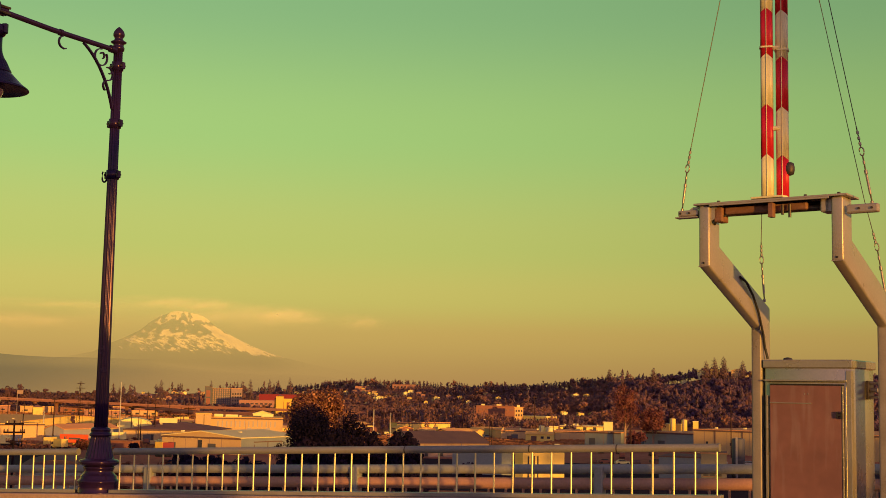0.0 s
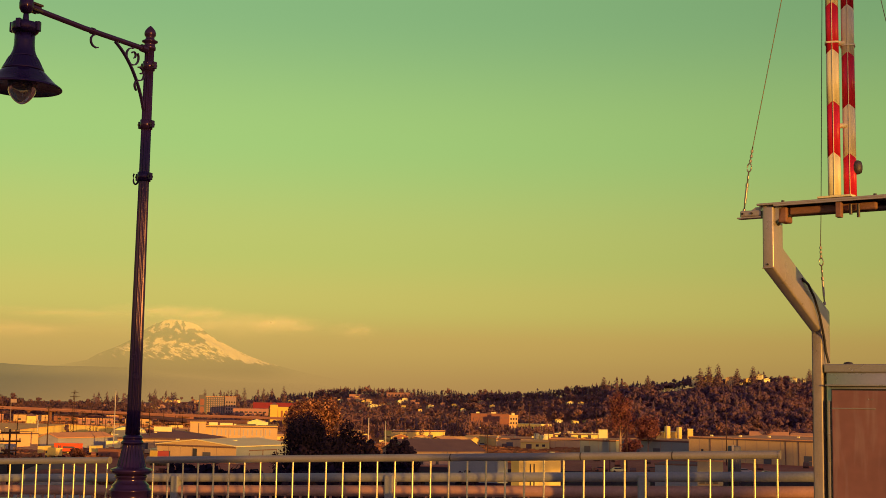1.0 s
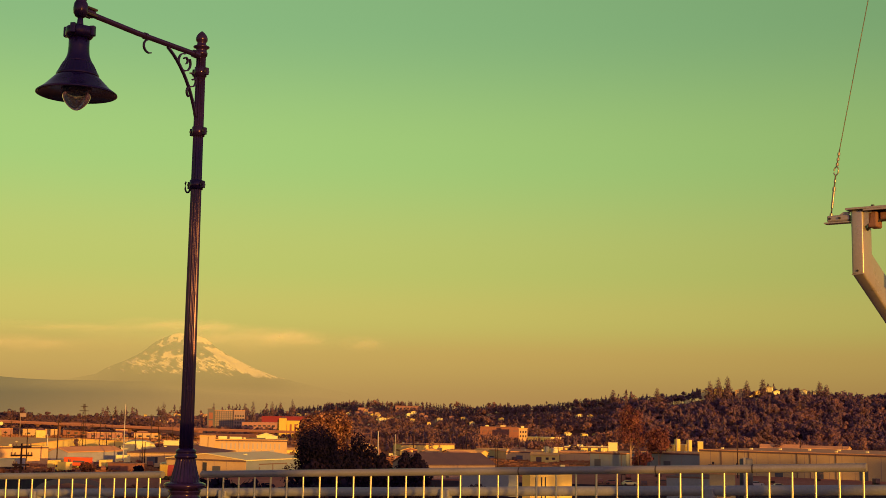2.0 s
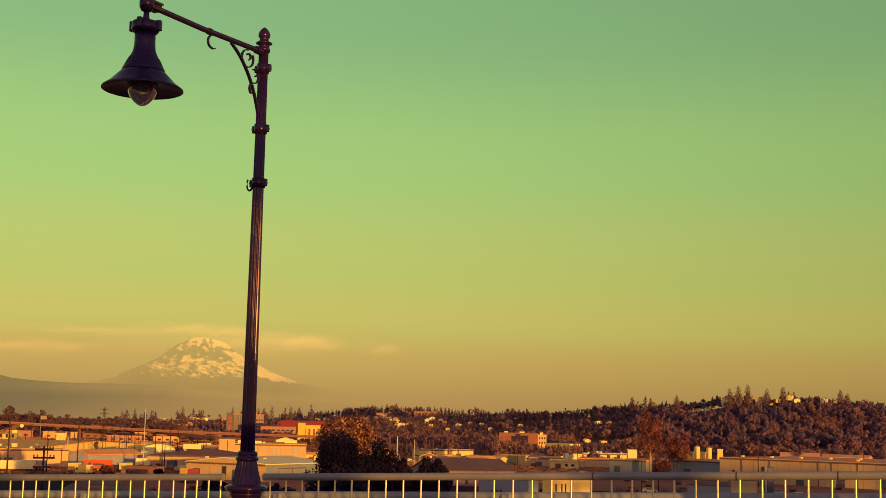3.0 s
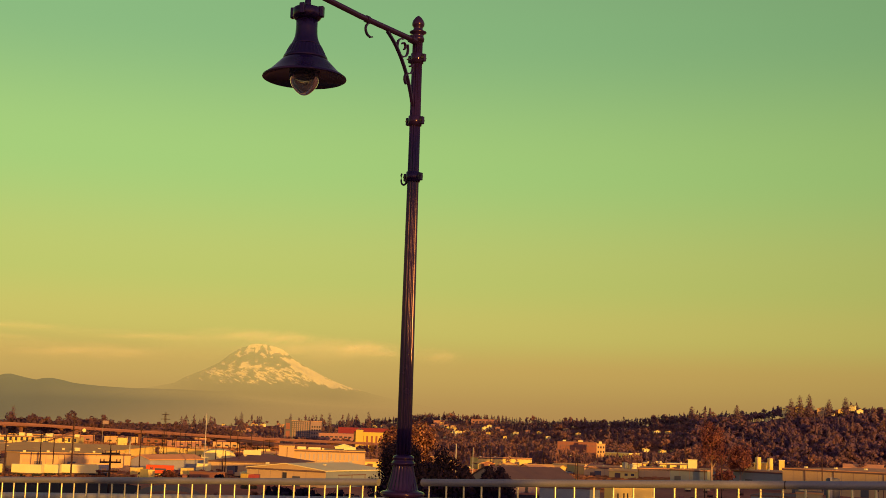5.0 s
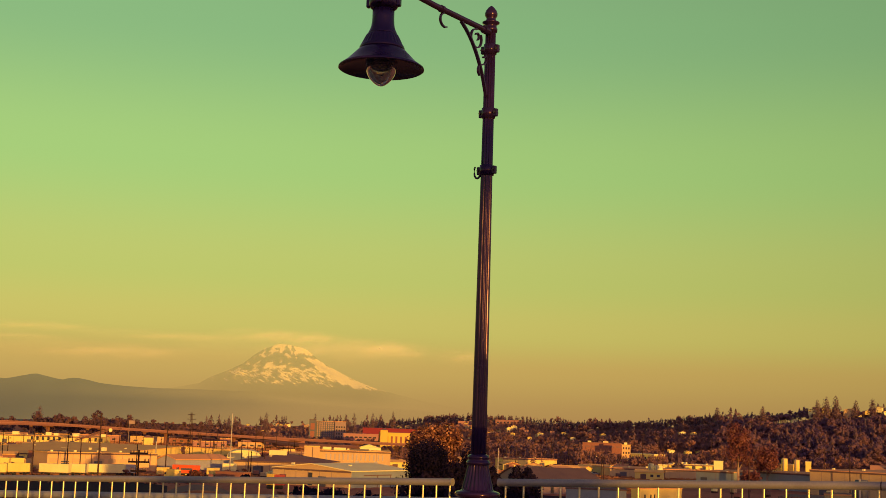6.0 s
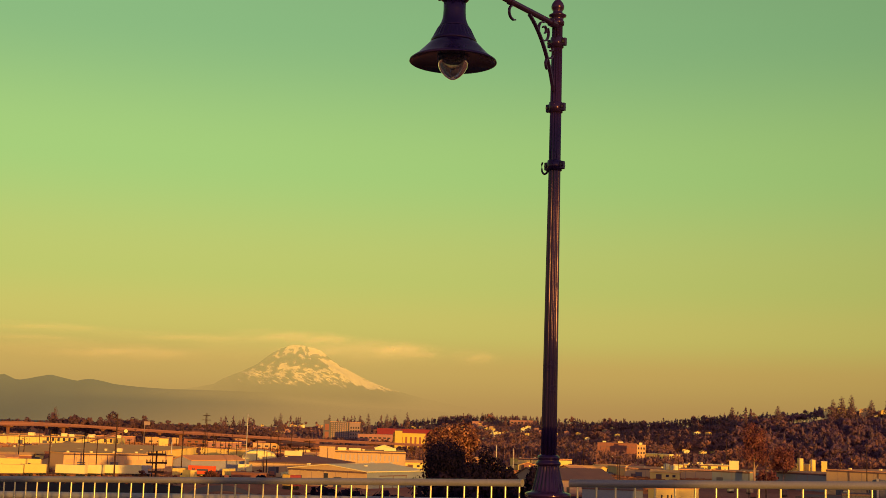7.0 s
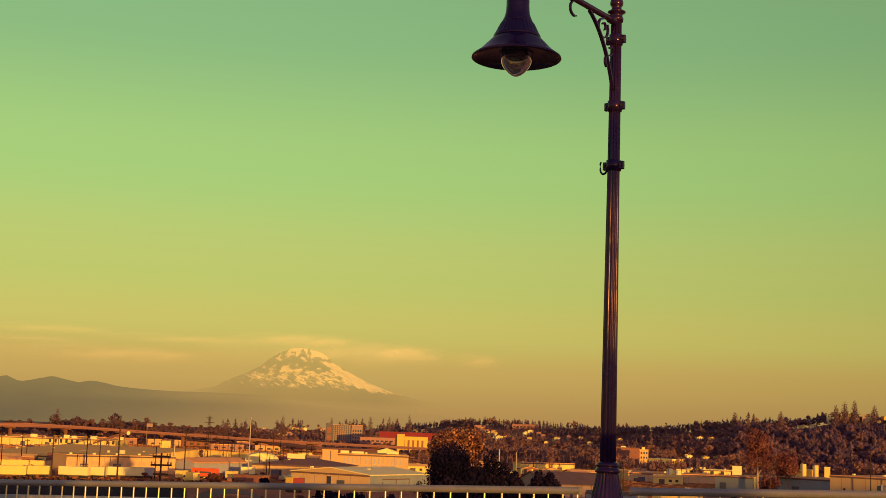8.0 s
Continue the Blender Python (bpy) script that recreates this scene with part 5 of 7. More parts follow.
# extra near-black tree added to imitate the leafy tree's shaded lower crown
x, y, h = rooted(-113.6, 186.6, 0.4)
broadleaf(x, y, h, 5.4, 22000, 0.17, LEAF_SHADE, SHADE_BARK, "near-black broad tree added for the leafy tree's shaded lower crown", 0.05)
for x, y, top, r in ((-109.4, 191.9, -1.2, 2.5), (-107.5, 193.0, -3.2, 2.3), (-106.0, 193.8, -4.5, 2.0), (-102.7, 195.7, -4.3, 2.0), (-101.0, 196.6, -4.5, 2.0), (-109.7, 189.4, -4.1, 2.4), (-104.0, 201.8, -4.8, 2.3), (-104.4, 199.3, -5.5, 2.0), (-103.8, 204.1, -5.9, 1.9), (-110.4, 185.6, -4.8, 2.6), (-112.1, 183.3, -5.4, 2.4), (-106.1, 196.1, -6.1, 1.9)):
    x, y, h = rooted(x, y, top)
    cedar(x, y, h, r * 1.7, "cedar below the bridge, shade put into its dark leaves")
broadleaf(-165.9, 503.4, 27.5, 6.2, 6500, 0.3, LEAF_AUTUMN, PALE_BARK, "autumn-red tree with a pale forked trunk", 0.05, "autumn trees")
broadleaf(-155.6, 506.6, 18.5, 5.2, 5000, 0.3, LEAF_AUTUMN, PALE_BARK, "autumn-red tree with a pale forked trunk", 0.05, "autumn trees")
broadleaf(-152.6, 476.1, 8.5, 4.5, 900, 0.45, LEAF_AUTUMN, BARK, "low autumn-red tree with dense leaves", 0.05, "autumn trees")
broadleaf(-267.6, 332.5, 3.0, 2.0, 700, 0.3, LEAF_SHADE, BARK, "small dark round tree in a yard", 0.05)
broadleaf(-279.5, 322.6, 3.6, 3.0, 900, 0.3, SHRUB, BARK, "dry orange bush by a container", 0.0)
broadleaf(-424.5, 481.5, 9.0, 1.8, 500, 0.35, LEAF_HILL, BARK, "slim tree beside a low building", 0.05)
broadleaf(-412.7, 465.3, 4.0, 2.4, 300, 0.35, LEAF_HILL, BARK, "low tree beside a low building", 0.0)
broadleaf(-406.0, 471.0, 3.8, 2.2, 300, 0.35, LEAF_HILL, BARK, "low tree beside a low building", 0.0)

broadleaf(-106.0, 231.7, 7.2, 2.6, 1600, 0.3, LEAF_SHADE, SHADE_BARK, "dark round tree beside a loading building", 0.0)

for k in range(12):
    x, y = spot(23.0 + 0.16 * k + rng.uniform(-0.05, 0.05), rng.uniform(760, 782))
    broadleaf(x, y, rng.uniform(7.0, 11.5), rng.uniform(1.6, 2.8), 420, 0.4, LEAF_VALLEY, BARK, "brown street tree before a brick store", 0.1, "street trees")

bits = []
for t, n in ((0, 200), (1, 160), (2, 320)):
    for _ in range(n):
        if t == 0:
            x, y = spot(rng.uniform(33.5, 41), rng.uniform(210, 330))
            h = rng.uniform(1.5, 3.6)
        elif t == 1:
            x, y = spot(rng.uniform(41, 50), rng.uniform(405, 440))
            h = rng.uniform(0.6, 1.6)
        else:
            x, y = spot(rng.uniform(35.5, 50), rng.uniform(450, 860))
            h = rng.uniform(1.2, 3.2)
        bits.append(crown((x, y, GROUND_Z - 0.2), h, h * 0.6, 30, h * 0.2, 0.0))
# undergrowth whose shade is put into the leaf colour
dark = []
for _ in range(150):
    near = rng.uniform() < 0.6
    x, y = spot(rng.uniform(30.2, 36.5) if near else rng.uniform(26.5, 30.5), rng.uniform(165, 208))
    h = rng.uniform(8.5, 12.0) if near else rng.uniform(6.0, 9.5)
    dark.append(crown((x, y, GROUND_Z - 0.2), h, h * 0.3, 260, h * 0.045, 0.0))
tagged(mesh_of("dark_shrubs", join(dark), LEAF_SHADE), "undergrowth below the bridge, shade put into its dark leaves", "shrubs", kind="stuff")
tagged(mesh_of("shrubs", join(bits), SHRUB), "dry orange-brown shrubs on the waste ground", "shrubs", kind="stuff")



def dry_grass(count):
    """Standing dry weeds over the open yards: upright leaning blades in clumps."""
    a = rng.uniform(21, 51, count)
    r = rng.uniform(446, 1050, count)
    a2 = rng.uniform(3, 21, count // 3)
    a, r = np.concatenate([a, a2]), np.concatenate([r, rng.uniform(540, 790, count // 3)])
    far = rng.uniform(33, 51, count // 3)
    a, r = np.concatenate([a, far]), np.concatenate([r, rng.uniform(840, 1130, count // 3)])
    n = len(a)
    c = np.stack([-0.5 - r * np.sin(np.radians(a)), r * np.cos(np.radians(a)), np.full(n, GROUND_Z)], 1)
    w = rng.uniform(0.5, 2.2, n)
    h = rng.uniform(0.25, 0.9, n) * np.where(r > 840, 1.8, 1.0)
    t = rng.uniform(0, np.pi, n)
    d = np.stack([np.cos(t), np.sin(t), np.zeros(n)], 1) * w[:, None]
    lean = rng.normal(size=(n, 3)) * 0.2
    lean[:, 2] = 0
    up = np.array([0, 0, 1]) * h[:, None] + lean
    v = np.stack([c - d, c + d, c + d * 0.7 + up, c - d * 0.8 + up * rng.uniform(0.5, 1.0, (n, 1))], 1).reshape(-1, 3)
    return v, np.arange(4 * n).reshape(n, 4).tolist()


WEEDS = leaf_material("dry_weeds", (0.26, 0.105, 0.055), (0.46, 0.20, 0.09), (0.66, 0.32, 0.14), 0.02)
tagged(mesh_of("dry_weeds", dry_grass(26000), WEEDS), "dry orange weeds standing over the open yards", "weeds", kind="stuff")

# ---- buildings ----
CREAM = material("cream_wall", (0.74, 0.55, 0.12), (0.88, 0.69, 0.19), 0.8, 0, 0.3, 4, 0.0)
TAN = material("tan_wall", (0.48, 0.33, 0.15), (0.60, 0.43, 0.20), 0.8, 0, 0.2, 3, 0.0)
BUFF = material("buff_wall", (0.62, 0.38, 0.15), (0.76, 0.49, 0.21), 0.8, 0, 0.3, 4, 0.0)
TAN_DIM = material("dull_tan_wall", (0.25, 0.18, 0.15), (0.34, 0.25, 0.20), 0.8, 0, 0.2, 3, 0.0)
GREY = material("grey_metal_wall", (0.30, 0.31, 0.31), (0.42, 0.43, 0.42), 0.6, 0.1, 0.2, 3, 0.0)
TEAL = material("teal_grey_wall", (0.19, 0.23, 0.23), (0.28, 0.32, 0.31), 0.6, 0.1, 0.2, 3, 0.0)
SLATE = material("slate_wall", (0.075, 0.08, 0.095), (0.11, 0.115, 0.13), 0.6, 0.1, 0.2, 3, 0.0)
WHITE = material("white_wall", (0.76, 0.68, 0.24), (0.90, 0.82, 0.36), 0.7, 0, 0.3, 4, 0.0)
BRICK = material("brick_wall", (0.20, 0.08, 0.055), (0.32, 0.14, 0.09), 0.85, 0, 0.3, 4, 0.0)
RED = material("red_wall", (0.19, 0.016, 0.024), (0.28, 0.03, 0.035), 0.7, 0, 0.3, 4, 0.0)
PINK = material("salmon_wall", (0.30, 0.15, 0.11), (0.42, 0.22, 0.16), 0.8, 0, 0.3, 4, 0.0)
YELLOW = material("yellow_wall", (0.62, 0.42, 0.06), (0.76, 0.54, 0.10), 0.8, 0, 0.3, 4, 0.0)
ORANGE = material("orange_paint", (0.80, 0.095, 0.015), (0.90, 0.13, 0.03), 0.5, 0, 0.5, 5, 0.0)
ROOF_GREY = material("grey_roof", (0.62, 0.29, 0.11), (0.78, 0.40, 0.16), 0.9, 0, 0.15, 2, 0.8, deep=0.12, gloss=0.1)
ROOF_WHITE = material("white_roof", (0.78, 0.66, 0.28), (0.88, 0.78, 0.36), 0.7, 0, 0.15, 2, 0.5, deep=0.1, gloss=0.1)
ROOF_BROWN = material("brown_roof", (0.17, 0.09, 0.075), (0.27, 0.15, 0.12), 0.9, 0, 0.3, 3, 0.6, deep=0.08, gloss=0.1)
ROOF_DARK = material("dark_roof", (0.12, 0.078, 0.070), (0.19, 0.125, 0.105), 0.9, 0, 0.3, 3, 0.0, gloss=0.06)
ROOF_SAND = material("sandy_roof", (0.80, 0.42, 0.11), (0.93, 0.58, 0.17), 0.95, 0, 0.15, 2, 0.8, deep=0.12, gloss=0.03)
PANE = material("window_glass", (0.03, 0.035, 0.045), (0.06, 0.065, 0.08), 0.12, 0, 0.3, 4, 0.0)
PANEL = material("grey_panel", (0.33, 0.31, 0.29), (0.44, 0.42, 0.38), 0.6, 0, 0.5, 5, 0.0)
CONCRETE = material("far_concrete", (0.18, 0.080, 0.060), (0.30, 0.140, 0.098), 0.85, 0, 0.1, 2, 0.0)
TYRE = material("tyre", (0.015, 0.015, 0.015), (0.03, 0.03, 0.03), 0.8)
WOOD_POLE = material("weathered_pole", (0.045, 0.026, 0.022), (0.085, 0.048, 0.038), 0.9, 0, 1, 8, 0.0, gloss=0.08)
# near-black wood puts the crossarm pole's shade into its colour
DARK_WOOD = material("dark_pole", (0.008, 0.006, 0.012), (0.020, 0.013, 0.019), 0.9, 0, 1, 8, 0.0, gloss=0.04)
STEEL_POLE = material("steel_pole", (0.34, 0.32, 0.29), (0.48, 0.45, 0.40), 0.5, 0.4, 1, 8, 0.0)


def prism(bm, profile, axis, a, b):
    """Extrudes a closed (s, z) profile along an axis ('x' or 'y') from a to b."""
    def at(s, z, k):
        return (k, s, z) if axis == "x" else (s, k, z)
    p = [bm.verts.new(at(s, z, a)) for s, z in profile]
    q = [bm.verts.new(at(s, z, b)) for s, z in profile]
    n = len(profile)
    for i in range(n):
        j = (i + 1) % n
        bm.faces.new((p[i], p[j], q[j], q[i]))
    bm.faces.new(p[::-1])
    bm.faces.new(q)
    bmesh.ops.recalc_face_normals(bm, faces=bm.faces)
    return bm


TAKEN = []


def building(label, place, depth, wall, roofing, roof="flat", rise=2.0, windows=(), category="warehouse", glass=None, pipes=(), units=(), base=GROUND_Z, height=None, side=None):
    """place: the front's left and right foot, and the height of the eaves. windows: (along, up, wide, high); pipes: (along); units on the roof: (along, back, wide, high)."""
    x0, y0, x1, y1, top = place
    TAKEN.append((x0, y0, x1, y1, depth))
    d = Vector((x1 - x0, y1 - y0, 0))
    w = d.length
    d.normalize()
    if height:
        base = min(ground_at(x0, y0), ground_at(x1, y1)) - 0.5
        top = base + 0.5 + height
    h = top - base
    ob = new("building")
    ob.matrix_world = Matrix((( d.x, -d.y, 0, x0), (d.y, d.x, 0, y0), (0, 0, 1, base), (0, 0, 0, 1)))
    o = 0.35
    if roof == "flat":
        part("wall", box(bmesh.new(), 0, w, 0, depth, 0, h), wall, ob)
        part("roof", box(bmesh.new(), -0.15, w + 0.15, -0.15, depth + 0.15, h, h + 0.35), roofing, ob)
    elif roof == "gable_x":
        part("wall", prism(bmesh.new(), [(0, 0), (depth, 0), (depth, h), (depth / 2, h + rise), (0, h)], "x", 0, w), wall, ob)
        part("roof", prism(bmesh.new(), [(-o, h - 0.02), (depth / 2, h + rise), (depth + o, h - 0.02), (depth + o, h + 0.25), (depth / 2, h + rise + 0.3), (-o, h + 0.25)], "x", -o, w + o), roofing, ob)
    elif roof == "gable_y":
        part("wall", prism(bmesh.new(), [(0, 0), (w, 0), (w, h), (w / 2, h + rise), (0, h)], "y", 0, depth), wall, ob)
        part("roof", prism(bmesh.new(), [(-o, h - 0.02), (w / 2, h + rise), (w + o, h - 0.02), (w + o, h + 0.25), (w / 2, h + rise + 0.3), (-o, h + 0.25)], "y", -o, depth + o), roofing, ob)
    elif roof == "hip":
        part("wall", box(bmesh.new(), 0, w, 0, depth, 0, h), wall, ob)
        bm = bmesh.new()
        k = min(w, depth) * 0.45
        low = [bm.verts.new(p) for p in ((-o, -o, h), (w + o, -o, h), (w + o, depth + o, h), (-o, depth + o, h))]
        up = [bm.verts.new(p) for p in ((k, k, h + rise), (w - k, k, h + rise), (w - k, depth - k, h + rise), (k, depth - k, h + rise))]
        for i in range(4):
            j = (i + 1) % 4
            bm.faces.new((low[i], low[j], up[j], up[i]))
        bm.faces.new(up)
        bm.faces.new(low[::-1])
        part("roof", bm, roofing, ob)
    else:
        span = w if roof == "arch_y" else depth
        curve = [(span / 2 - span / 2 * math.cos(math.pi * i / 18), h + rise * math.sin(math.pi * i / 18)) for i in range(19)]
        axis, far = ("y", depth) if roof == "arch_y" else ("x", w)
        part("wall", prism(bmesh.new(), [(0, 0), (span, 0)] + curve[::-1], axis, 0, far), wall, ob)
        shell = [(-0.3, h)] + [(s, z + 0.3) for s, z in curve] + [(span + 0.3, h), (span, h - 0.02)] + [(s, z + 0.01) for s, z in curve[::-1]] + [(0, h - 0.02)]
        part("roof", prism(bmesh.new(), shell, axis, -0.4, far + 0.4), roofing, ob, "", 40)
    for wx, wz, ww, wh in windows:
        win = part("window", box(bmesh.new(), wx, wx + ww, -0.05, 0.05, wz, wz + wh), glass or PANE, ob)
        part("window_sill", box(bmesh.new(), wx - 0.1, wx + ww + 0.1, -0.12, 0.03, wz - 0.14, wz - 0.01), roofing, win)
    if side:
        clad = part("side_cladding", box(bmesh.new(), w, w + 0.06, 0.1, depth - 0.1, 0, h - 0.02), side, ob)
        for k in range(3):
            part("door_frame", box(bmesh.new(), w + 0.06, w + 0.14, depth * (0.2 + 0.22 * k), depth * (0.2 + 0.22 * k) + 0.35, 0, h * (0.72 if k else 0.6)), ROOF_DARK, clad)
        part("lintel", box(bmesh.new(), w + 0.06, w + 0.14, depth * 0.2, depth * 0.66, h * 0.72, h * 0.78), ROOF_DARK, clad)
    for px in pipes:
        part("downpipe", box(bmesh.new(), px, px + 0.22, -0.2, -0.02, 0, h), ROOF_DARK, ob)
    if category == "warehouse" and w > 15:
        step = 4.6
        for i in range(1, int(w / step)):
            part("panel_joint", box(bmesh.new(), i * step - 0.07, i * step + 0.07, -0.03, 0.02, 0, h - 0.05), TAN_DIM, ob)
        part("eaves_flashing", box(bmesh.new(), -0.1, w + 0.1, -0.2, -0.152, h - 0.45, h + 0.1), ROOF_DARK, ob)
        for i in range(max(1, int(w / 14))):
            q = (i + 0.35 + 0.2 * math.sin(7.0 * i + w)) * 14
            if q + 3.2 < w:
                part("loading_door", box(bmesh.new(), q, q + 3.0, -0.06, 0.03, 0, min(3.4, h * 0.62)), SLATE, ob)
        for i in range(int(w / 9)):
            vent = part("roof_vent", box(bmesh.new(), i * 9 + 2.0, i * 9 + 2.9, depth * (0.2 + 0.09 * (i % 5)), depth * (0.2 + 0.09 * (i % 5)) + 0.9, h + (0.3 if roof == "flat" else rise * 0.35), h + (0.9 if roof == "flat" else rise * 0.5 + 0.8), 0.04), ROOF_WHITE, ob)
    for ux, uy, uw, uh in units:
        part("roof_unit", box(bmesh.new(), ux, ux + uw, uy, uy + uw * 0.7, h + 0.35, h + 0.35 + uh, 0.05), ROOF_WHITE, ob)
    return tagged(ob, label, category)


def row(x0, step, n, z, w, h):
    return [(x0 + step * i, z, w, h) for i in range(n)]


building("long low cream building with small windows in a row", (-701.8, 574.9, -625.6, 628.8, -12.2), 50, CREAM, ROOF_SAND, windows=row(52, 3.4, 6, 3.2, 1.5, 2.2) + row(88, 3.6, 3, 3.2, 1.5, 2.2), units=[(38, 10, 4, 1.9), (59, 10, 3.5, 2), (64, 10, 3, 1.6), (76, 8, 4.5, 2), (94, 9, 3, 1.8)])
building("broad grey-roofed warehouse with cream walls", (-466.0, 381.6, -401.0, 400.9, -14.7), 170, CREAM, ROOF_SAND, "gable_x", 3.2, windows=row(38, 2.2, 4, 1.4, 1.5, 1.2), units=[(30, 40, 4, 1.5), (48, 90, 6, 2), (55, 30, 2, 2.5), (5, 20, 14, 0.5), (22, 62, 18, 0.6), (42, 12, 10, 0.6), (10, 80, 12, 0.8), (36, 76, 9, 0.9), (58, 62, 8, 1.0), (3, 50, 5, 1.2)])
building("small brick building at a warehouse's end", (-409.0, 373.9, -398.9, 374.4, -13.0), 14, BRICK, ROOF_BROWN, windows=[(2, 1.2, 1.6, 2.2), (5, 3, 1.2, 1.2)], category="building")
building("long cream workshop with pale shutters", (-358.9, 336.6, -342.3, 373.9, -11.8), 14, BUFF, ROOF_SAND, windows=row(0.8, 4.3, 8, 2.9, 2.8, 1.4), glass=TAN, pipes=(7.2, 15.8))
building("dark grey gabled shed end wall", (-342.9, 374.7, -333.9, 374.7, -13.5), 30, GREY, ROOF_GREY, "gable_y", 1.6, category="shed")
building("low pale office with small square windows", (-479.3, 519.7, -452.9, 536.2, -14.0), 18, CREAM, ROOF_BROWN, "gable_x", 1.0, windows=row(3, 2.4, 5, 1.6, 1.1, 1.3) + row(16, 2.1, 7, 1.6, 1.0, 1.3), category="office building")
building("white shed with an arched roof", (-358.0, 432.9, -347.3, 441.5, -13.3), 26, WHITE, ROOF_WHITE, "arch_y", 2.6, category="shed")
shed = building("tan shed under a brown hipped roof", (-323.1, 394.4, -292.4, 407.6, -13.3), 34, TAN, ROOF_BROWN, "hip", 2.6, windows=[(9, 0.6, 2.4, 2.4)], pipes=(5.6,))
part("roof_sign", box(bmesh.new(), 12.8, 19.5, 2.0, 2.25, 7.2, 9.0, 0.03), WHITE, shed, "white sign board on the roof")
building("tall tan block of a warehouse", (-323.8, 439.2, -318.8, 442.8, -8.0), 22, TAN, ROOF_SAND, pipes=(3.2,))
building("long tan warehouse with ribbed wall", (-320.0, 444.4, -296.3, 460.4, -9.4), 40, TAN, ROOF_SAND, windows=[(14.5, 3.2, 1.6, 1.7), (22.0, 3.0, 1.5, 1.9)] + row(2.5, 1.75, 14, 5.0, 0.5, 2.4), glass=PANEL, units=[(1.0, 6, 3.5, 1.1), (5.5, 7, 5, 0.9), (20, 20, 5, 1.2)])
building("pale gabled roof behind a warehouse", (-359.1, 531.6, -352.0, 536.3, -9.3), 14, WHITE, ROOF_WHITE, "gable_y", 1.3, category="building")
building("low white-roofed warehouse with a wide gable", (-265.9, 343.9, -235.6, 343.6, -13.0), 34, TAN, ROOF_WHITE, "gable_y", 1.7, windows=row(1.2, 2.6, 6, 4.6, 0.6, 0.5) + [(14.0, 0.1, 1.6, 4.0)], side=TEAL)
# dark slate walls put the hotel front's shade into the colour
building("hotel block with a grid of windows, shade put into its slate walls", (-828.1, 1145.8, -812.2, 1157.0, 3.7), 16, SLATE, ROOF_GREY, windows=[(1.0 + 2.3 * i, 4.5 + 2.15 * j, 1.3, 1.35) for i in range(8) for j in range(8)], glass=TAN_DIM, category="hotel")
building("slate hotel stair tower with brick-red panels", (-830.3, 1136.7, -824.6, 1140.8, 5.2), 18, SLATE, ROOF_DARK, windows=[(1.4, 3, 4.2, 8.5), (1.4, 13, 4.2, 6.5)], glass=BRICK, category="hotel")
building("pale narrow wing of a hotel", (-810.8, 1155.5, -801.4, 1162.1, 3.9), 16, TAN_DIM, ROOF_GREY, windows=[(1.2 + 2.6 * i, 5 + 3.4 * j, 1.4, 2.0) for i in range(4) for j in range(4)], category="hotel")
building("dark red store with a flat roof", (-725.7, 1080.5, -677.4, 1099.5, -1.4), 40, RED, RED, windows=row(8, 5, 6, 8, 2, 2), category="store")
building("salmon brick office with window bands", (-672.7, 971.4, -647.3, 988.5, -6.6), 30, PINK, PINK, windows=row(2, 4, 7, 8.0, 2.6, 1.2) + row(2, 4, 7, 5.0, 2.6, 1.0), category="office building")
building("yellow motel with tall white bays", (-576.0, 879.8, -554.8, 893.2, -3.9), 16, YELLOW, ROOF_BROWN, windows=row(2.2, 3.6, 6, 2.0, 1.6, 9.4), glass=BRICK, category="motel")
building("yellow hipped tower of a motel", (-569.5, 872.1, -564.7, 875.1, -2.1), 8, YELLOW, ROOF_BROWN, "hip", 1.4, category="motel")
building("low school with an orange roof", (-1086.6, 1335.6, -1067.8, 1350.7, -10.0), 16, PINK, PINK, "gable_x", 2.0, category="building", height=8)
building("low salmon-coloured shed beyond the viaduct", (-803.0, 695.3, -784.1, 716.5, -12.8), 14, PINK, ROOF_BROWN, windows=row(3, 5.5, 3, 1.8, 2.4, 1.2), category="shed")
building("low rust-red shed beyond the viaduct", (-765.7, 706.9, -749.0, 724.5, -12.8), 14, BRICK, ROOF_SAND, windows=row(3, 5.5, 4, 1.8, 2.4, 1.2), category="shed")
building("low salmon-coloured shed beyond the viaduct", (-751.8, 736.0, -729.6, 757.9, -12.8), 14, PINK, ROOF_GREY, windows=row(3, 5.5, 5, 1.8, 2.4, 1.2), category="shed")
building("low tan shed beyond the viaduct", (-710.7, 748.3, -692.4, 765.1, -12.8), 14, TAN, ROOF_SAND, windows=row(3, 5.5, 3, 1.8, 2.4, 1.2), category="shed")
building("low rust-red shed beyond the viaduct", (-709.9, 789.7, -683.9, 812.3, -12.8), 14, BRICK, ROOF_GREY, windows=row(3, 5.5, 4, 1.8, 2.4, 1.2), category="shed")
building("low salmon-coloured shed beyond the viaduct", (-693.3, 830.5, -674.3, 845.9, -12.8), 14, PINK, ROOF_SAND, windows=row(3, 5.5, 5, 1.8, 2.4, 1.2), category="shed")
building("low rust-red shed beyond the viaduct", (-671.7, 860.7, -646.5, 879.7, -12.8), 14, BRICK, ROOF_BROWN, windows=row(3, 5.5, 3, 1.8, 2.4, 1.2), category="shed")
building("low tan shed beyond the viaduct", (-692.7, 667.6, -676.8, 683.7, -13.6), 14, TAN, ROOF_SAND, windows=row(3, 5.5, 4, 1.8, 2.4, 1.2), category="shed")
building("low salmon-coloured shed beyond the viaduct", (-624.3, 718.6, -606.5, 733.6, -13.6), 14, PINK, ROOF_SAND, windows=row(3, 5.5, 5, 1.8, 2.4, 1.2), category="shed")
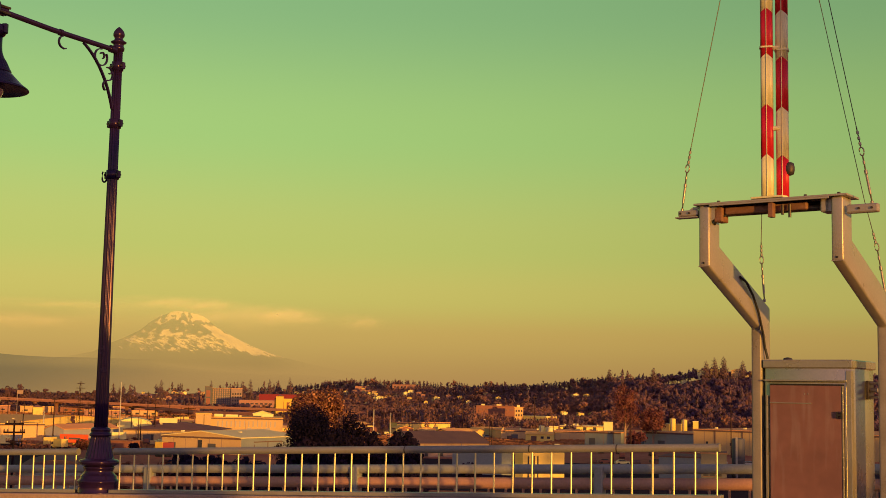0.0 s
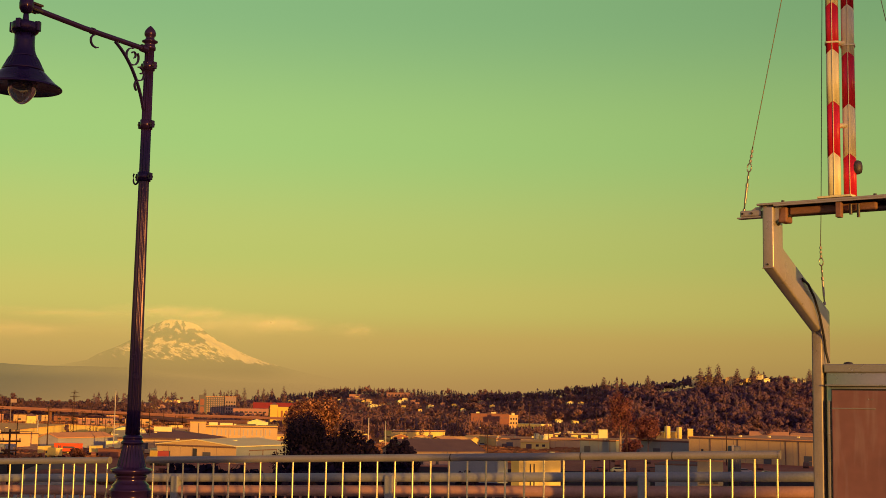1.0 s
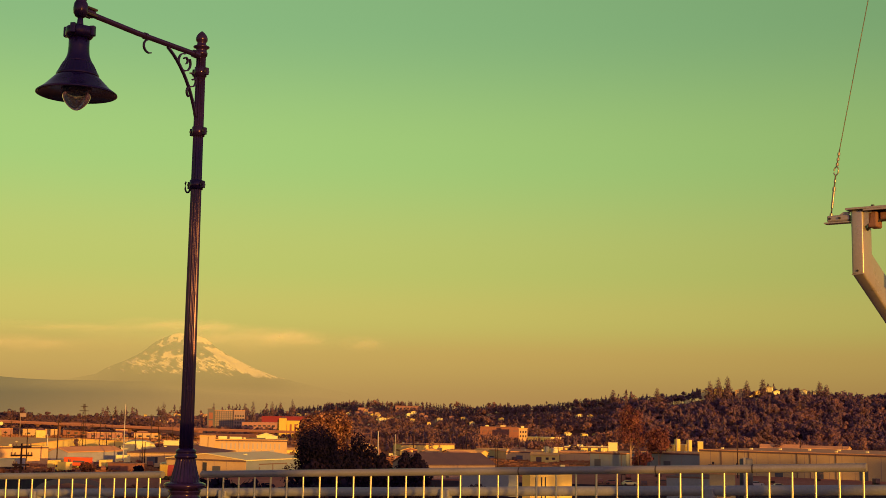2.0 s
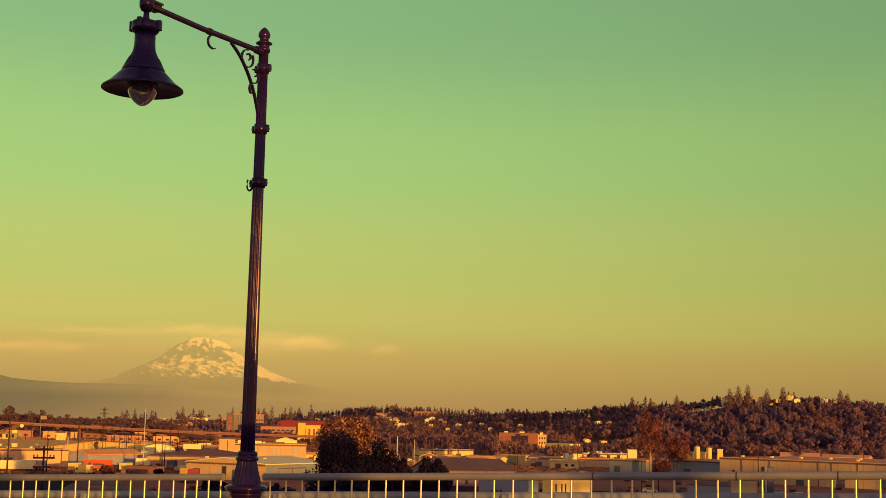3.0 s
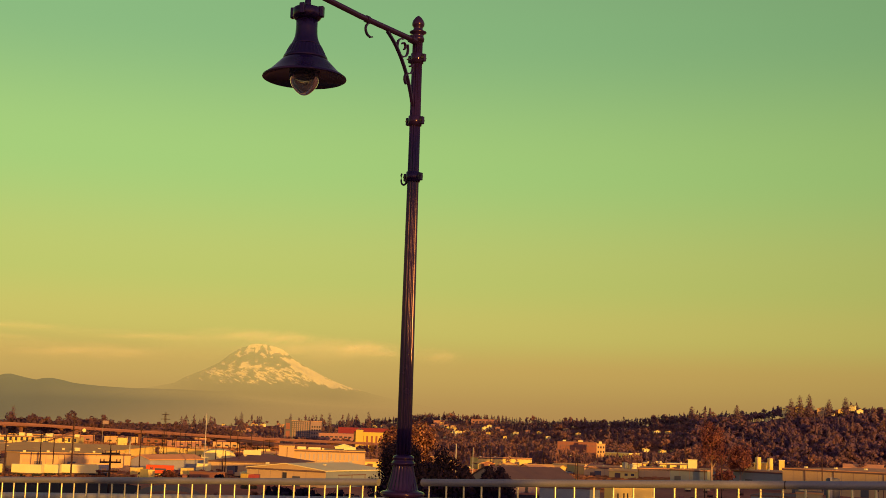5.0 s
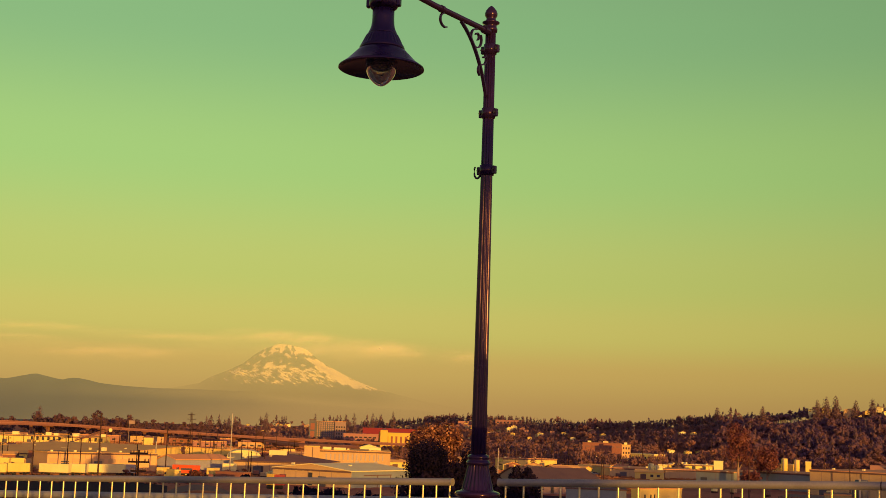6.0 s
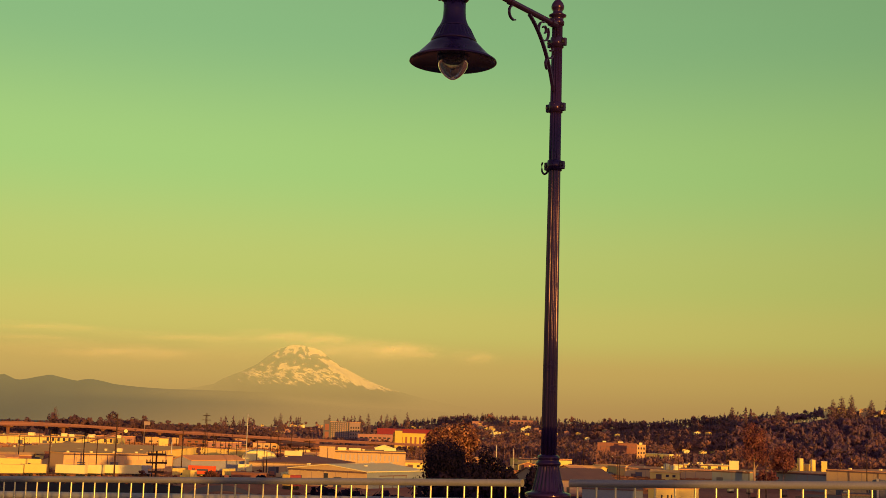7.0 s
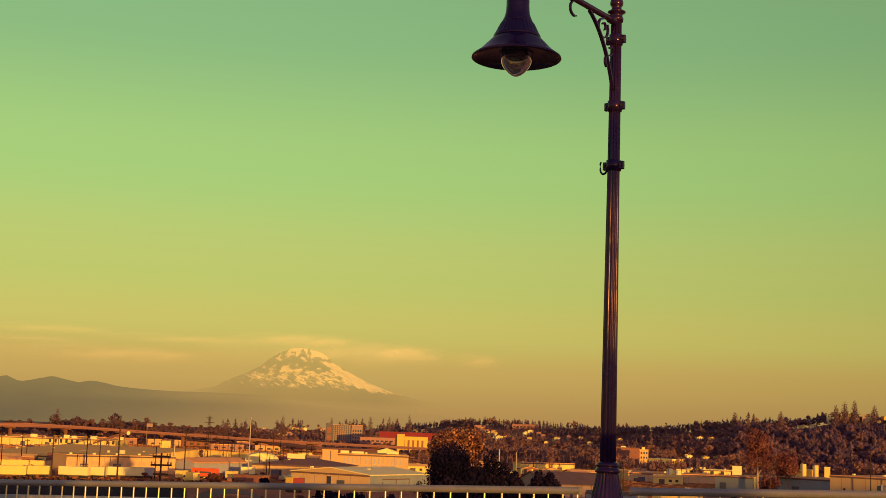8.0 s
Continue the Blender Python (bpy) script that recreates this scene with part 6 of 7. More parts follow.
building("low tan shed beyond the viaduct", (-606.7, 746.3, -592.5, 757.6, -13.6), 14, TAN, ROOF_GREY, windows=row(3, 5.5, 3, 1.8, 2.4, 1.2), category="shed")
building("small cream building among yards", (-547.3, 586.2, -543.0, 590.1, -10.0), 8, CREAM, ROOF_BROWN, "hip", 1.5, category="building")
building("flat-roofed warehouse with a cream front", (-323.6, 609.5, -306.1, 636.2, -13.2), 8, CREAM, ROOF_GREY, windows=[(6, 0.2, 3, 2.2)], category="warehouse")
building("grey loading dock under an awning", (-296.9, 583.9, -288.6, 598.0, -16.6), 6, TAN, ROOF_GREY, "gable_x", 0.8, category="warehouse")
building("long shed with a broad dark roof", (-191.0, 374.1, -174.2, 393.1, -13.9), 26, TAN_DIM, ROOF_DARK, "gable_x", 3.4, windows=row(3, 5.2, 4, 0.4, 1.0, 1.8), category="shed")
building("long pale low flat-roofed building", (-284.1, 688.7, -249.8, 730.5, -14.7), 20, CREAM, ROOF_WHITE, windows=row(3, 6.5, 8, 1.0, 2.2, 1.8), units=[(8, 4, 4, 1.2), (31, 6, 5, 1.0)], category="warehouse")
building("small white plant room on a yard", (-230.1, 661.1, -225.7, 662.6, -11.1), 6, WHITE, ROOF_WHITE, category="building")
building("long tan and grey warehouse", (-240.8, 553.9, -208.9, 579.5, -14.0), 30, TAN, ROOF_GREY, pipes=(12.0, 25.0), category="warehouse")
building("blue-grey metal warehouse in evening shade", (-185.9, 512.3, -169.1, 507.6, -12.2), 26, TEAL, ROOF_GREY, category="warehouse")
building("blue-grey metal warehouse in evening shade", (-160.4, 510.4, -139.2, 506.2, -11.6), 26, TEAL, ROOF_GREY, category="warehouse")
building("very long tan warehouse with small square windows", (-134.1, 486.8, -57.8, 466.4, -9.5), 60, TAN, ROOF_GREY, windows=[(5.2, 3.4, 0.9, 1.0), (15.0, 3.2, 0.9, 1.0), (24.5, 3.0, 0.9, 1.0), (36, 2.2, 0.9, 1.0), (47.5, 1.8, 0.9, 1.2)], pipes=(8.8, 20.0, 38.6, 43.5, 53.0), category="warehouse")
building("grey shed roof beyond the warehouse", (-179.4, 779.6, -158.2, 784.2, -14.1), 12, TAN, ROOF_GREY, "gable_x", 2.0, category="shed")
building("grey shed roof beyond the warehouse", (-157.6, 784.3, -131.3, 784.0, -13.9), 12, TAN, ROOF_GREY, "gable_x", 1.4, category="shed")
building("cream loading building with dark posts", (-114.8, 278.4, -109.8, 291.1, -10.6), 2.5, CREAM, ROOF_GREY, windows=[(1.5, 0.2, 0.4, 6), (3.4, 0.2, 0.4, 6), (4.6, 0.2, 0.4, 6)], category="building")
building("grey-green metal shed below the bridge", (-94.8, 315.3, -84.4, 316.3, -12.4), 16, TEAL, ROOF_DARK, category="shed")
# slate in place of tan puts this office's shade into the wall colour
building("low office with dark windows, shade put into its slate wall", (-77.3, 289.2, -72.0, 290.6, -10.2), 8, SLATE, ROOF_DARK, windows=row(0.5, 1.4, 3, 3.0, 1.1, 1.6), category="office building")
building("grey-green metal depot below the bridge", (-143.5, 301.7, -130.1, 307.7, -12.5), 14, TEAL, ROOF_DARK, category="depot")
building("arched grey roof of a hall close below the bridge", (-62.4, 67.1, -58.5, 70.6, -4.7), 7, TEAL, ROOF_DARK, "arch_y", 1.15, category="hall")
building("cream block with a grey roof among trees", (-241.6, 614.2, -237.6, 615.8, -13.1), 6, CREAM, ROOF_WHITE, category="building")
building("rust-brown row of low sheds", (-292.2, 347.3, -280.7, 347.6, -15.5), 4, BRICK, ROOF_BROWN, category="shed")
building("cream school building on the hillside", (-710.2, 1321.3, -681.7, 1325.0, 5.6), 16, PINK, ROOF_BROWN, windows=row(2, 4, 5, 3.6, 2.2, 1.4), category="building", height=6.5)
building("low salmon-coloured flat-roofed store", (-776.4, 1353.2, -761.6, 1361.5, -15.5), 12, PINK, PINK, category="store", height=7.5)
building("long brick-red store with brown roof", (-332.8, 726.5, -311.9, 735.7, -4.6), 14, BRICK, ROOF_BROWN, windows=row(1.5, 3.6, 6, 10.9, 2.6, 0.9), glass=ROOF_BROWN, units=[(3, 4, 2, 0.8), (12, 5, 3, 0.7)], category="store")
building("cream stepped office with dark windows", (-302.1, 712.7, -297.6, 714.6, -5.2), 8, BUFF, ROOF_SAND, windows=row(0.6, 1.5, 3, 10.5, 0.8, 1.2) + row(0.6, 1.5, 3, 8, 0.8, 1.2), units=[(1.2, 2, 1.8, 1.2)], category="office building")
building("cream low annex beside an office", (-297.5, 714.7, -279.7, 705.7, -9.8), 8, CREAM, ROOF_WHITE, windows=row(1.5, 2.6, 7, 5.2, 1.2, 1.6), category="office building")


# unseen plain blocks added beyond the other side of the bridge, only to cast shade over the lower buildings
for place, wide in (((426.3, 18.6, 393.3, -29.1, 17.4), 9), ((472.9, 86.0, 428.6, 21.9, 20.6), 12), ((524.1, 160.0, 475.2, 89.3, 21.0), 13)):
    building("unseen plain block added beyond the roadway to cast shade", place, 20, TAN_DIM, ROOF_DARK, windows=[(4 + 6 * i, 6 + 4.4 * j, 2.4, 1.8) for i in range(wide) for j in range(6)], category="office building")


# ---- tanks ----
def tank(x, y, top, r, mat, label, cone=0.4):
    ob = empty("tank", (x, y, GROUND_Z))
    h = top - GROUND_Z
    part("shell", lathe(bmesh.new(), [(r, 0), (r, h), (r * 0.9, h + cone * 0.6), (r * 0.1, h + cone)], 24), mat, ob, "", 40)
    for k in range(1, 4):
        part("hoop", lathe(bmesh.new(), [(r, h * k / 4 - 0.08), (r + 0.06, h * k / 4 - 0.06), (r + 0.06, h * k / 4 + 0.06), (r, h * k / 4 + 0.08)], 24), mat, ob, "", 40)
    part("ladder", box(bmesh.new(), -0.25, 0.25, -r - 0.15, -r - 0.05, 0.3, h + 0.6), STEEL_POLE, ob)
    return tagged(ob, label, "tank", "storage tanks")


tank(-222.7, 557.2, -11.6, 1.3, WHITE, "slim white storage tank in a yard")
tank(-219.7, 558.3, -12.3, 1.9, WHITE, "squat white storage tank in a yard")
tank(-222.1, 758.1, -9.9, 1.7, CREAM, "tall cream cement silo at the works")
tank(-215.7, 760.0, -10.4, 1.6, CREAM, "tall cream cement silo at the works")
# slate colour carries the shade that lies on this silo
tank(-80.3, 334.9, -8.2, 1.6, SLATE, "metal storage silo in a yard, shade put into its slate colour")
building("cream works building beneath the silos", (-229.6, 761.1, -215.8, 765.1, -13.1), 8, CREAM, ROOF_WHITE, category="works")
building("cream works building beneath the silos", (-212.4, 766.1, -209.4, 766.9, -11.3), 6, CREAM, ROOF_WHITE, category="works")


# ---- elevated highway ----
def highway(label, pts, wide, thick, pier):
    """A viaduct through (x, y, z) points: deck, two parapets, a pier every so often."""
    ob = empty("viaduct", (pts[0][0], pts[0][1], GROUND_Z))
    inv = ob.matrix_world.inverted()

    def strip(o0, o1, low, high):
        bm = bmesh.new()
        rows = []
        for i, p in enumerate(pts):
            a, b = Vector(pts[max(i - 1, 0)]), Vector(pts[min(i + 1, len(pts) - 1)])
            side = Vector((-(b - a).y, (b - a).x, 0)).normalized()
            q = Vector(p)
            rows.append([bm.verts.new(inv @ (q + side * s + Vector((0, 0, k)))) for s, k in ((o0, low), (o1, low), (o1, high), (o0, high))])
        for a, b in zip(rows, rows[1:]):
            for i in range(4):
                j = (i + 1) % 4
                bm.faces.new((a[i], a[j], b[j], b[i]))
        bm.faces.new(rows[0][::-1])
        bm.faces.new(rows[-1])
        bmesh.ops.recalc_face_normals(bm, faces=bm.faces)
        return bm
    part("deck", strip(0, wide, -thick, 0), CONCRETE, ob)
    part("parapet", strip(-0.05, 0.3, 0, 0.45), CONCRETE, ob)
    # brighter salmon strip added to imitate the sunlit line along the deck's top edge
    part("guard_rail", strip(-0.02, 0.1, 0.62, 0.8), PINK, ob)
    part("parapet", strip(wide - 0.3, wide + 0.05, 0, 0.9), CONCRETE, ob)
    for p, q in zip(pts, pts[1:]):
        p, q = Vector(p), Vector(q)
        n = max(1, int((q - p).length / pier))
        side = Vector((-(q - p).y, (q - p).x, 0)).normalized()
        for i in range(n):
            c = inv @ (p.lerp(q, (i + 0.5) / n) + side * wide / 2)
            cap = part("pier", box(bmesh.new(), c.x - 0.9, c.x + 0.9, c.y - 0.9, c.y + 0.9, 0, c.z - thick - 0.9, 0.1), CONCRETE, ob)
            part("pier_cap", box(bmesh.new(), c.x - wide * 0.32, c.x + wide * 0.32, c.y - 1.0, c.y + 1.0, c.z - thick - 0.9, c.z - thick, 0.1), CONCRETE, cap)
    return tagged(ob, label, "viaduct")


highway("long concrete highway viaduct across the valley", [(-828.8, 648.4, -7.4), (-768.2, 689.4, -6.0), (-726.4, 704.7, -6.1), (-690.9, 725.6, -7.5), (-645.1, 746.8, -8.9), (-598.2, 765.8, -10.3), (-560.1, 781.7, -10.8), (-514.8, 800.2, -11.4), (-462.1, 820.1, -12.4)], 14, 0.75, 26)
highway("upper highway ramp on concrete piers", [(-883.8, 691.6, -7.6), (-833.4, 736.5, -5.1), (-799.9, 758.1, -5.9), (-759.2, 784.9, -7.7), (-723.5, 804.4, -8.9)], 9, 0.9, 34)
highway("highway ramp descending to the valley", [(-710.2, 789.4, -7.9), (-651.9, 786.9, -10.7), (-537.3, 724.1, -13.2), (-478.3, 716.6, -12.8)], 9, 0.8, 30)


# ---- poles ----
def utility_pole(x, y, top, r, arms, mat, label, heavy=1.0):
    z = GROUND_Z
    ob = empty("utility_pole", (x, y, z), math.degrees(math.atan2(y, x)) - 90 + 8)
    h = top - z
    part("shaft", tube(bmesh.new(), [(0, 0, -0.2), (0, 0, h / 2), (0, 0, h)], r, 8, r * 0.65), mat, ob, "", 60)
    for k, (dz, wide) in enumerate(arms):
        arm = part("crossarm", box(bmesh.new(), -wide / 2, wide / 2, -r - 0.12 * heavy, -r, h - dz - 0.11 * heavy, h - dz + 0.11 * heavy), mat, ob)
        for i in (-0.46, -0.3, 0.3, 0.46):
            part("insulator", lathe(bmesh.new(), [(0.07 * heavy, 0), (0.1 * heavy, 0.1 * heavy), (0.05 * heavy, 0.3 * heavy)], 8, at=(i * wide, -r - 0.06, h - dz + 0.11 * heavy)), ROOF_DARK, arm)
    return tagged(ob, label, "utility pole", "utility poles")


utility_pole(-138.2, 145.9, -3.3, 0.2, [(0.5, 2.6), (1.7, 3.0), (3.0, 2.2)], DARK_WOOD, "wooden utility pole with three crossarms, shade put into its dark wood", 1.2)
for x, y, top, r, arms in ((-304.6, 306.4, 2.5, 0.28, [(1.8, 2.0)]), (-329.2, 302.5, -3.2, 0.24, [(4.0, 1.2)]), (-323.2, 357.5, -1.7, 0.24, [(1.0, 1.8)]), (-442.6, 393.4, -8.1, 0.22, [(0.8, 2.0)]),
                           (-436.0, 549.9, 0.3, 0.26, [(1.0, 2.0)]), (-362.5, 429.2, -6.8, 0.2, []), (-360.0, 431.3, -7.4, 0.18, []), (-328.5, 405.4, -5.4, 0.2, []), (-315.4, 403.0, -6.0, 0.22, []), (-317.0, 395.4, -8.7, 0.18, [])):
    utility_pole(x, y, top, r, arms, WOOD_POLE, "weathered wooden utility pole in the yards")
for x, y, top, r, arms in ((-112.5, 456.3, -0.2, 0.2, [(0.3, 1.2)]), (-263.5, 648.5, 2.0, 0.25, [(1, 2.2)]), (-373.2, 707.7, -0.2, 0.25, []), (-323.5, 687.8, 0.2, 0.28, [(2, 1.4)]), (-248.0, 844.3, -1.6, 0.25, [(0.3, 2)]),
                           (-228.3, 973.6, 5.2, 0.25, [(0.3, 1.6)]), (-264.2, 755.1, 0.5, 0.22, []), (-106.1, 328.3, -3.3, 0.17, []), (-165.6, 375.1, -5.6, 0.17, [(0.2, 1.0)])):
    utility_pole(x, y, top, r, arms, WOOD_POLE, "weathered wooden utility pole in the yards")
for x, y, top, r in ((-312.7, 379.6, 3.9, 0.24), (-369.7, 403.1, -7.8, 0.36), (-270.9, 490.2, -5.1, 0.34), (-264.7, 493.6, -6.3, 0.2)):
    utility_pole(x, y, top, r, [], STEEL_POLE, "pale steel mast in the yards")


def street_light(x, y, top, reach):
    ob = empty("street_light", (x, y, GROUND_Z), x * 37.0 % 360)
    h = top - GROUND_Z
    part("shaft", tube(bmesh.new(), [(0, 0, 0), (0, 0, h)], 0.13, 8, 0.08), WOOD_POLE, ob, "", 60)
    part("arm", tube(bmesh.new(), [(0, 0, h - 0.3), (-reach * 0.5, 0, h + 0.1), (-reach, 0, h + 0.1)], 0.05, 6), WOOD_POLE, ob, "", 60)
    part("lamp_head", box(bmesh.new(), -reach - 0.3, -reach + 0.2, -0.12, 0.12, h, h + 0.14, 0.03), STEEL_POLE, ob)
    return tagged(ob, "thin steel street light in the valley", "street light", "valley street lights")


for x, y, top in ((-105.3, 312.7, -6.8), (-386.7, 1029.8, 9.9), (-304.3, 952.6, 9.6), (-263.4, 670.1, -0.8), (-164.2, 370.2, -5.7), (-107.8, 630.8, -5.2)):
    street_light(x, y, top, 1.6)
for k in range(40):
    x, y = spot(rng.uniform(21, 32), rng.uniform(720, 930))
    street_light(x, y, GROUND_Z + rng.uniform(6, 13), 1.2)
for k in range(26):
    x, y = spot(rng.uniform(38, 47), rng.uniform(640, 860))
    street_light(x, y, GROUND_Z + rng.uniform(5, 9), 1.0)


for k in range(34):
    x, y = spot(rng.uniform(36.5, 50), rng.uniform(455, 860))
    utility_pole(x, y, GROUND_Z + rng.uniform(8, 14), 0.2, [(0.7, 2.0)] if k % 2 else [], WOOD_POLE if k % 3 else DARK_WOOD, "weathered wooden utility pole in the yards")
for k in range(14):
    x, y = spot(rng.uniform(10, 31), rng.uniform(560, 900))
    utility_pole(x, y, GROUND_Z + rng.uniform(9, 15), 0.2, [(0.7, 2.0)] if k % 2 else [], WOOD_POLE, "weathered wooden utility pole in the yards")


def lattice_mast(x, y, top, label):
    ob = empty("lattice_mast", (x, y, GROUND_Z))
    h = top - GROUND_Z
    for i, (sx, sy) in enumerate(((-1, -1), (1, -1), (1, 1), (-1, 1))):
        part("leg", tube(bmesh.new(), [(sx * 1.1, sy * 1.1, 0), (sx * 0.25, sy * 0.25, h)], 0.09, 6), WOOD_POLE, ob)
    for k in range(9):
        z = h * (k + 0.5) / 9.5
        s = 1.1 - 0.85 * z / h
        part("brace", tube(bmesh.new(), [(-s, -s, z), (s, -s, z + h / 12)], 0.05, 5), WOOD_POLE, ob)
        part("brace", tube(bmesh.new(), [(s, -s, z), (-s, -s, z + h / 12)], 0.05, 5), WOOD_POLE, ob)
    part("arm", box(bmesh.new(), -2.6, 2.6, -0.15, 0.15, h * 0.86, h * 0.86 + 0.25), WOOD_POLE, ob)
    part("arm", box(bmesh.new(), -2.0, 2.0, -0.15, 0.15, h * 0.95, h * 0.95 + 0.25), WOOD_POLE, ob)
    return tagged(ob, label, "lattice mast")


lattice_mast(-409.1, 468.4, 4.4, "thin dark lattice power mast")


# ---- vehicles ----
def trailer(place, mat, label, high=2.7, wheels=True):
    """A box trailer between two feet, on its wheels."""
    x0, y0, x1, y1, _ = place
    d = Vector((x1 - x0, y1 - y0, 0))
    w = d.length
    d.normalize()
    ob = new("trailer")
    ob.matrix_world = Matrix(((d.x, -d.y, 0, x0), (d.y, d.x, 0, y0), (0, 0, 1, GROUND_Z + 0.05), (0, 0, 0, 1)))
    part("box_body", box(bmesh.new(), 0, w, 0, 2.5, 1.1, 1.1 + high, 0.05), mat, ob)
    part("underframe", box(bmesh.new(), 0.4, w - 0.4, 0.5, 2.0, 0.75, 1.1), ROOF_DARK, ob)
    for x in (1.2, 2.4, w - 2.4, w - 1.2):
        part("wheel", tube(bmesh.new(), [(x, 0.1, 0.5), (x, 2.4, 0.5)], 0.5, 12), TYRE, ob, "", 40)
    for x in np.arange(1.2, w - 0.6, 1.2):
        part("rib", box(bmesh.new(), x, x + 0.06, -0.025, 0.01, 1.15, 1.05 + high), mat, ob)
    return tagged(ob, label, "trailer", "parked trailers")


trailer((-338.7, 284.4, -330.6, 293.6, -15.2), CREAM, "long cream box trailer parked in the yard")
trailer((-334.1, 297.2, -331.4, 304.6, -15.1), CREAM, "cream box trailer parked in the yard")
trailer((-331.5, 307.5, -322.3, 311.2, -15.0), WHITE, "white box trailer parked in the yard")
trailer((-326.4, 315.7, -321.4, 317.9, -14.9), WHITE, "short white box trailer parked in the yard")
trailer((-325.1, 322.7, -315.4, 329.3, -14.8), WHITE, "white box trailer parked in the yard")
trailer((-316.5, 331.0, -315.5, 334.7, -14.5), PANEL, "short grey box trailer parked in the yard")
trailer((-385.0, 322.5, -370.0, 336.5, -15.6), CREAM, "long cream box trailer parked by a warehouse")
trailer((-314.8, 351.6, -305.9, 354.0, -14.5), ORANGE, "bright orange container on a flatbed", 2.7)
bars = bpy.data.objects["trailer.007"]
for u0, u1, z0, z1 in ((1.6, 1.95, 1.9, 3.1), (2.15, 2.5, 1.9, 3.1), (1.6, 2.5, 2.4, 2.65), (3.3, 7.6, 2.1, 2.75)):
    part("lettering_bar", box(bmesh.new(), u0, u1, -0.045, -0.03, z0, z1), SLATE, bars, "dark bar of faded lettering")
trailer((-246.0, 315.1, -243.1, 314.8, -13.7), YELLOW, "yellow-white box truck body", 3.2)
trailer((-243.0, 314.9, -241.0, 317.6, -13.6), RED, "bright red box truck body", 3.1)
trailer((-321.2, 385.5, -317.1, 388.9, -16.0), WHITE, "white box trailer among cars", 2.6)


def car_model(mat, label):
    ob = empty("car", (0, 0, 0))
    bm = prism(bmesh.new(), [(-2.2, 0.35), (2.2, 0.35), (2.25, 0.7), (2.1, 0.92), (1.1, 1.0), (0.5, 1.42), (-1.2, 1.45), (-1.8, 1.0), (-2.2, 0.95)], "y", -0.85, 0.85)
    part("body", bm, mat, ob)
    part("windscreen", prism(bmesh.new(), [(1.02, 1.02), (0.5, 1.36), (-1.15, 1.39), (-1.65, 1.02)], "y", -0.87, 0.87), PANE, ob)
    for x in (-1.35, 1.4):
        for y in (-0.86, 0.86):
            part("wheel", tube(bmesh.new(), [(x, y - 0.1, 0.33), (x, y + 0.1, 0.33)], 0.33, 12), TYRE, ob, "", 40)
    return tagged(ob, label, "car", "parked cars")


CARS = [car_model(WHITE, "white car parked in the yards"), car_model(ROOF_DARK, "dark car parked in the yards"), car_model(BRICK, "dull red car parked in the yards"), car_model(GREY, "grey car parked in the yards")]
SLOTS = []
for a0, a1, d0, d1, n in ((46.5, 49.5, 862, 868, 14), (44.8, 46.6, 852, 858, 12), (40.0, 42.3, 455, 500, 14), (38.8, 40.4, 440, 470, 8), (23, 31, 610, 660, 16), (12, 20, 395, 420, 12), (33, 40, 700, 760, 12)):
    for i in range(n):
        SLOTS.append((a0 + (a1 - a0) * (i + rng.uniform(0.1, 0.6)) / n, rng.uniform(d0, d1)))
for i, (a, r) in enumerate(SLOTS):
    m = Matrix.Translation((*spot(a, r), GROUND_Z + 0.06)) @ Matrix.Rotation(radians(a + (90 if i % 3 == 0 else 15)), 4, "Z")
    if i < 4:
        CARS[i].matrix_world = m
    else:
        copy_thing(CARS[int(rng.integers(0, 4))], m)


# ---- yard clutter, trucks, a conveyor and a road sign ----
def truck_model(mat, label):
    ob = empty("truck", (0, 0, 0))
    part("cab", prism(bmesh.new(), [(2.3, 0.5), (4.2, 0.5), (4.25, 1.3), (3.7, 1.5), (3.3, 2.4), (2.3, 2.4)], "y", -1.05, 1.05), mat, ob)
    part("windscreen", prism(bmesh.new(), [(3.7, 1.55), (3.36, 2.25), (2.7, 2.25), (2.7, 1.55)], "y", -1.08, 1.08), PANE, ob)
    part("box_body", box(bmesh.new(), -3.6, 2.2, -1.15, 1.15, 0.9, 3.3, 0.05), mat, ob)
    for x in (-2.6, 3.3):
        for y in (-1.0, 1.0):
            part("wheel", tube(bmesh.new(), [(x, y - 0.14, 0.45), (x, y + 0.14, 0.45)], 0.45, 12), TYRE, ob, "", 40)
    return tagged(ob, label, "truck", "parked trucks")


def pallet_model(mat, label):
    ob = empty("pallet_stack", (0, 0, 0))
    for k in range(3):
        part("pallet", box(bmesh.new(), -0.9, 0.9, -0.9, 0.9, 0.05 + 0.2 * k, 0.17 + 0.2 * k), WOOD_POLE, ob)
    part("load", box(bmesh.new(), -0.85, 0.85, -0.8, 0.85, 0.6, 1.9, 0.06), mat, ob)
    return tagged(ob, label, "pallet stack", "pallet stacks")


def built_over(x, y, gap):
    """Whether a place lies on a building's ground or closer to it than a gap."""
    for x0, y0, x1, y1, depth in TAKEN:
        w = math.hypot(x1 - x0, y1 - y0)
        dx, dy = (x1 - x0) / w, (y1 - y0) / w
        u, v = (x - x0) * dx + (y - y0) * dy, (y - y0) * dx - (x - x0) * dy
        if -gap < u < w + gap and -gap < v < depth + gap:
            return True
    return False


